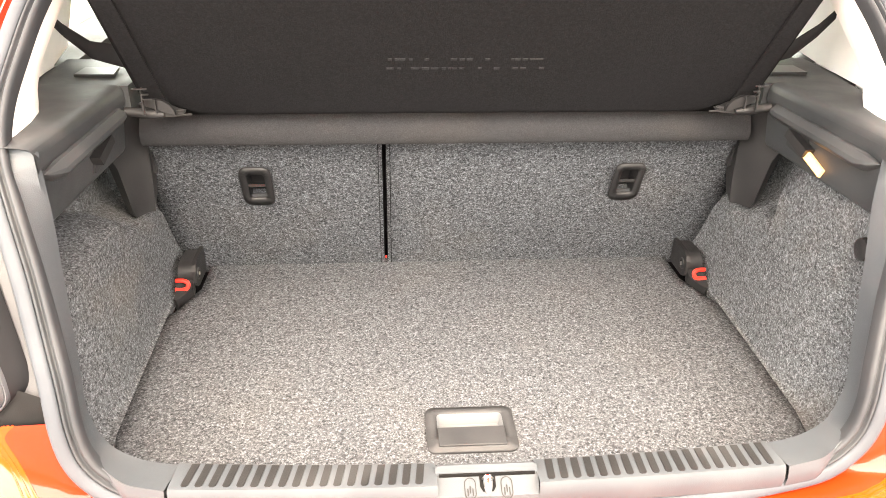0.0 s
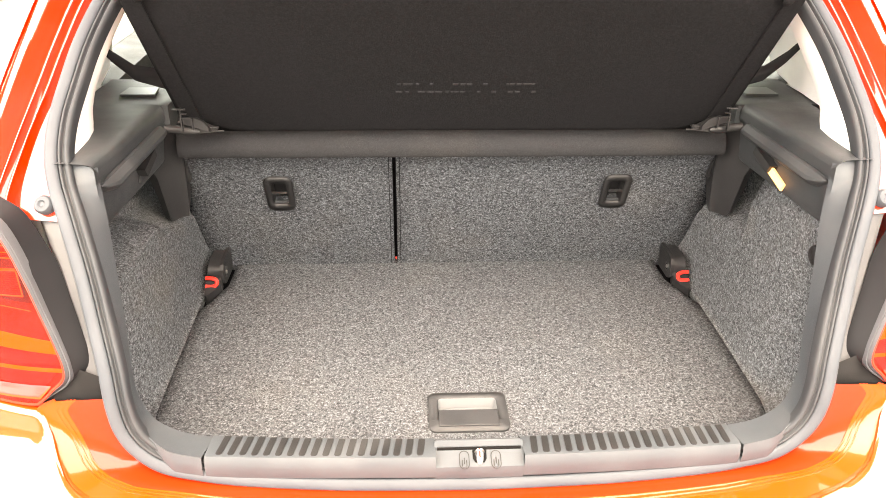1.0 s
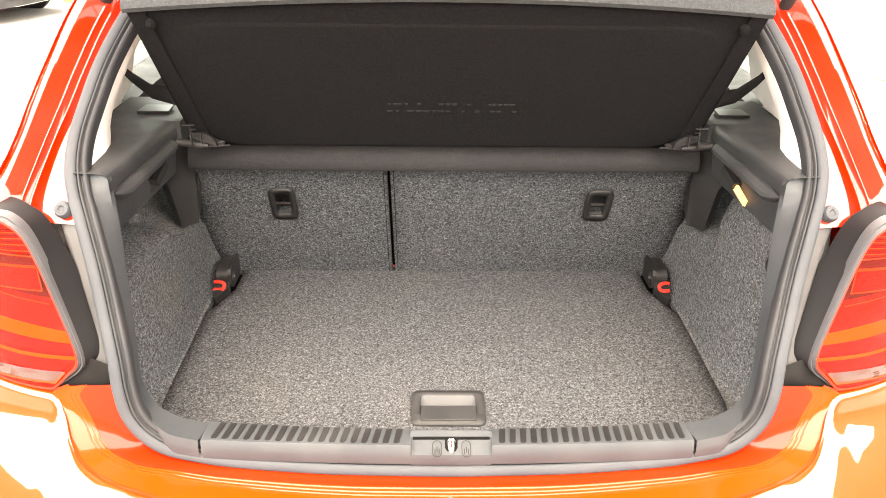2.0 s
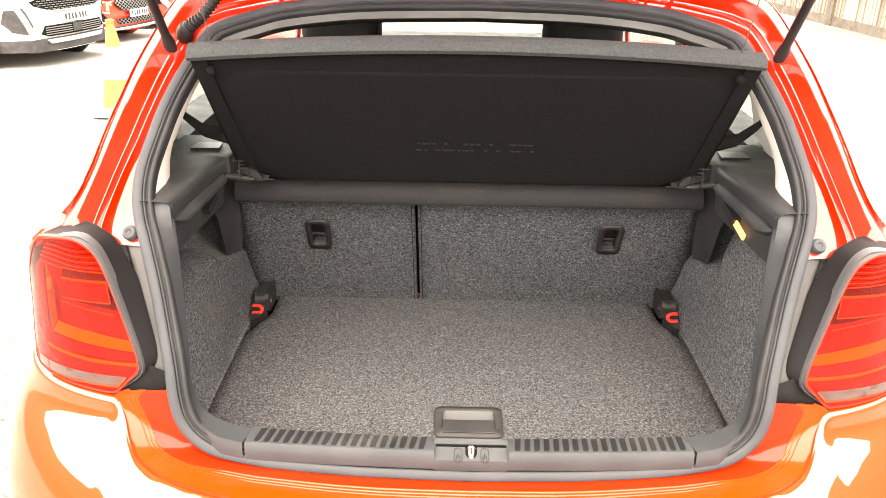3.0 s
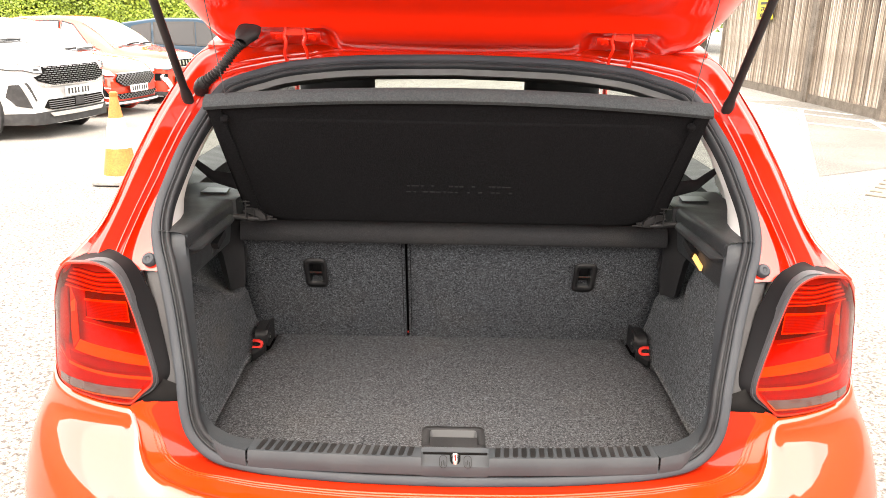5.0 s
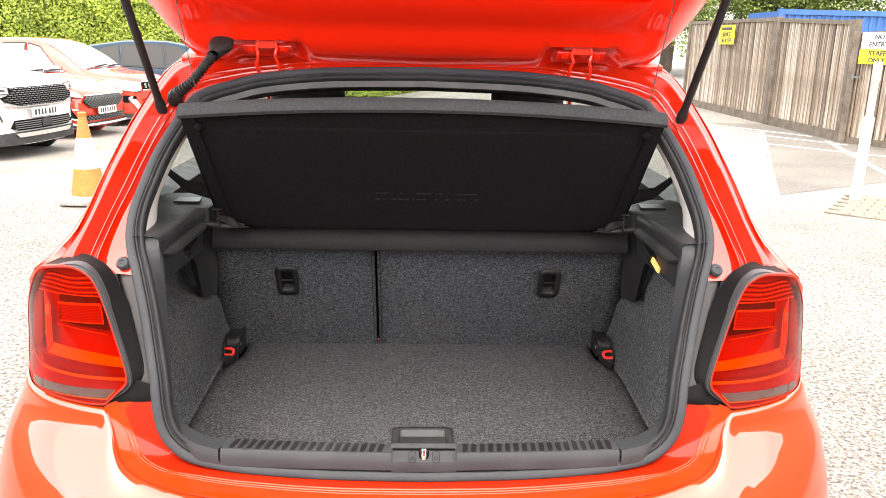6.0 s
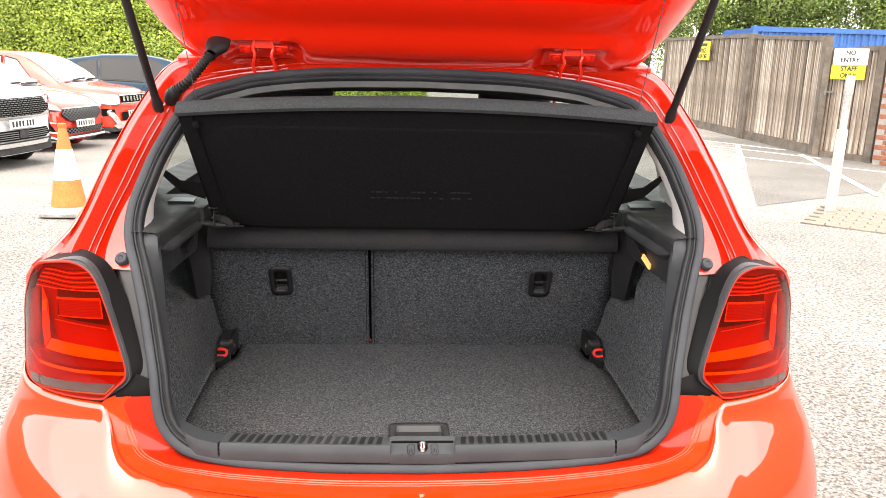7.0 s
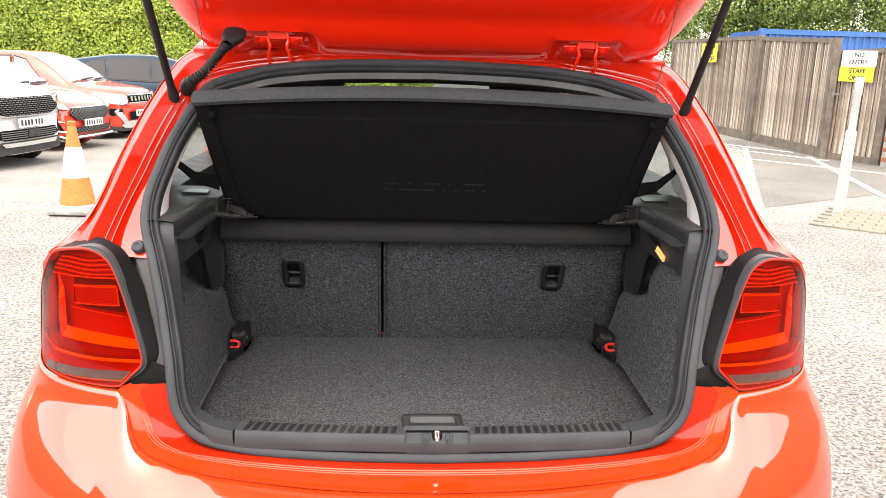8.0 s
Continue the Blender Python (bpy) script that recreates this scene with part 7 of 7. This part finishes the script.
parked("red_crossover", "bright red compact crossover with a toothed bright grille", pose(-4.98, 13.85, ground_z(-6, 14.1) - 0.02, 0, 0, -9), 3.70, 1.69, M_ORANGECAR, CROSSOVER, 0.50)
parked("blue_suv", "dark blue suv parked side on by the ivy wall", pose(-3.3, 17.9, ground_z(-6, 17.2), 0, 0, 14), 4.6, 1.88, M_BLUECAR, BLUE, 0.56)


# ---- planting ----


def leaves(bm_verts, bm_faces, centre, nrm, size, rng):
    a = Vector((rng.gauss(0, 1), rng.gauss(0, 1), rng.gauss(0, 1))).normalized()
    n2 = (nrm + a * 0.8).normalized()
    x = n2.orthogonal().normalized()
    x = Matrix.Rotation(rng.uniform(0, 6.28), 3, n2) @ x
    y = n2.cross(x)
    b = len(bm_verts)
    s = size * rng.uniform(0.6, 1.3)
    bm_verts += [centre - x * s * 0.5, centre + y * s * 0.42 + n2 * s * 0.08, centre + x * s * 0.6, centre - y * s * 0.42 + n2 * s * 0.08]
    bm_faces.append((b, b + 1, b + 2, b + 3))


def leaf_mesh(name, verts, faces, material, parent=None):
    me = bpy.data.meshes.new(name)
    me.from_pydata([tuple(v) for v in verts], [], faces)
    me.materials.append(material)
    ob = new(name, me)
    if parent is not None:
        ob.parent = parent
        ob.matrix_parent_inverse = Matrix.Translation(parent.location).inverted()
    return ob


rng = random.Random(5)
HA, HB = Vector((-26.0, 17.5, -0.5)), Vector((1.0, 26.0, -0.5))
hd = (HB - HA).normalized()
hn = Vector((hd.y, -hd.x, 0))
hedge = thing("ivy_wall", (HA + HB) / 2, "high wall thickly covered with bright green ivy", "hedge")


def hedge_bulge(s, z):
    return 0.35 * noise.noise(Vector((s * 0.45, z * 0.6, 1))) + 0.18 * noise.noise(Vector((s * 1.6, z * 1.8, 4)))


HL = (HB - HA).length
# Dark green sheet behind the leaves, coloured as the shade between them.
part("shade_backing", loft([[HA + hd * s + hn * (hedge_bulge(s, z) - 0.12) + Vector((0, 0, z)) for z in np.linspace(0, 3.5, 14)] for s in np.linspace(0, HL, 70)]), M_SHADE, hedge)
vs, fs = [], []
for i in range(210000):
    s, z = rng.uniform(0, HL), rng.uniform(0.1, 3.75)
    p = HA + hd * s + hn * (hedge_bulge(s, z) + rng.uniform(-0.12, 0.16)) + Vector((0, 0, z))
    leaves(vs, fs, p, (hn + Vector((0, 0, 0.6))).normalized(), 0.072, rng)
tagged(leaf_mesh("ivy_leaves", vs, fs, M_IVY, hedge), kind="stuff")


def tree(x, y, h, r, seed):
    rg = random.Random(seed)
    t = thing("tree", (x, y, 0), "broad green leafy tree beyond the yard fence", "tree", "trees beyond the yard")
    bm = tube(spline([(x, y, 0), (x + rg.uniform(-.2, .2), y, h * 0.25), (x + rg.uniform(-.4, .4), y, h * 0.55), (x + rg.uniform(-.5, .5), y, h * 0.85)], 4), lambda i: 0.32 - 0.022 * i, 10)
    for k in range(7):
        a = rg.uniform(0, 6.28)
        z0 = h * rg.uniform(0.2, 0.6)
        tube(spline([(x, y, z0), (x + math.cos(a) * r * 0.4, y + math.sin(a) * r * 0.4, z0 + h * 0.12), (x + math.cos(a) * r * 0.8, y + math.sin(a) * r * 0.8, z0 + h * 0.2)], 3), lambda i: 0.12 - 0.015 * i, 6, bm)
    part("trunk", bm, M_BARK, t)
    vs, fs = [], []
    for k in range(85):
        u = Vector((rg.gauss(0, 1), rg.gauss(0, 1), rg.gauss(0, 1))).normalized() * rg.uniform(0.35, 1.0)
        c = Vector((x, y, h * 0.56)) + Vector((u.x * r, u.y * r, u.z * h * 0.44))
        cr = rg.uniform(0.5, 1.15) * r * 0.30
        for j in range(560):
            d = Vector((rg.gauss(0, 1), rg.gauss(0, 1), rg.gauss(0, 1))).normalized()
            leaves(vs, fs, c + d * cr * rg.uniform(0.75, 1.05), (d + Vector((0, 0, 0.4))).normalized(), 0.125, rg)
    tagged(leaf_mesh("crown", vs, fs, M_LEAF, t))


for i, (x, y, h, r) in enumerate(((12, 37, 9, 4.2), (19, 38, 9, 4.2), (26, 36, 9, 4.2), (7, 40, 10, 4.4), (32, 31, 9, 4.2), (1, 42, 9, 4.2), (15, 46, 13, 5.5), (24, 46, 13, 5.5), (34, 42, 13, 5.5))):
    tree(x, y, h, r, 20 + i)


# ---- unseen walls added round the yard, heights set to limit sky and reflections ----


def plain_wall(name, a, b, h, label):
    A, B = Vector((*a, 0)), Vector((*b, 0))
    d = (B - A).normalized()
    nn = Vector((-d.y, d.x, 0)) * 0.3
    ob = part(name, prism([A, B, B + nn, A + nn], (0, 0, 0), (0, 0, h)), M_WALLBRICK, None, smooth=0)
    tagged(ob, label, "wall", kind="structure")


plain_wall("unseen_wall_south", (-9.6, -9.5), (9.6, -9.5), 3.2, "unseen plain buff brick wall added behind the yard")
plain_wall("unseen_wall_east", (9.3, -9.5), (9.3, 4.0), 4.4, "unseen plain brick wall added beside the yard")
plain_wall("unseen_wall_west", (-9.3, 4.0), (-9.3, -9.5), 2.6, "unseen plain brick wall added beside the yard")
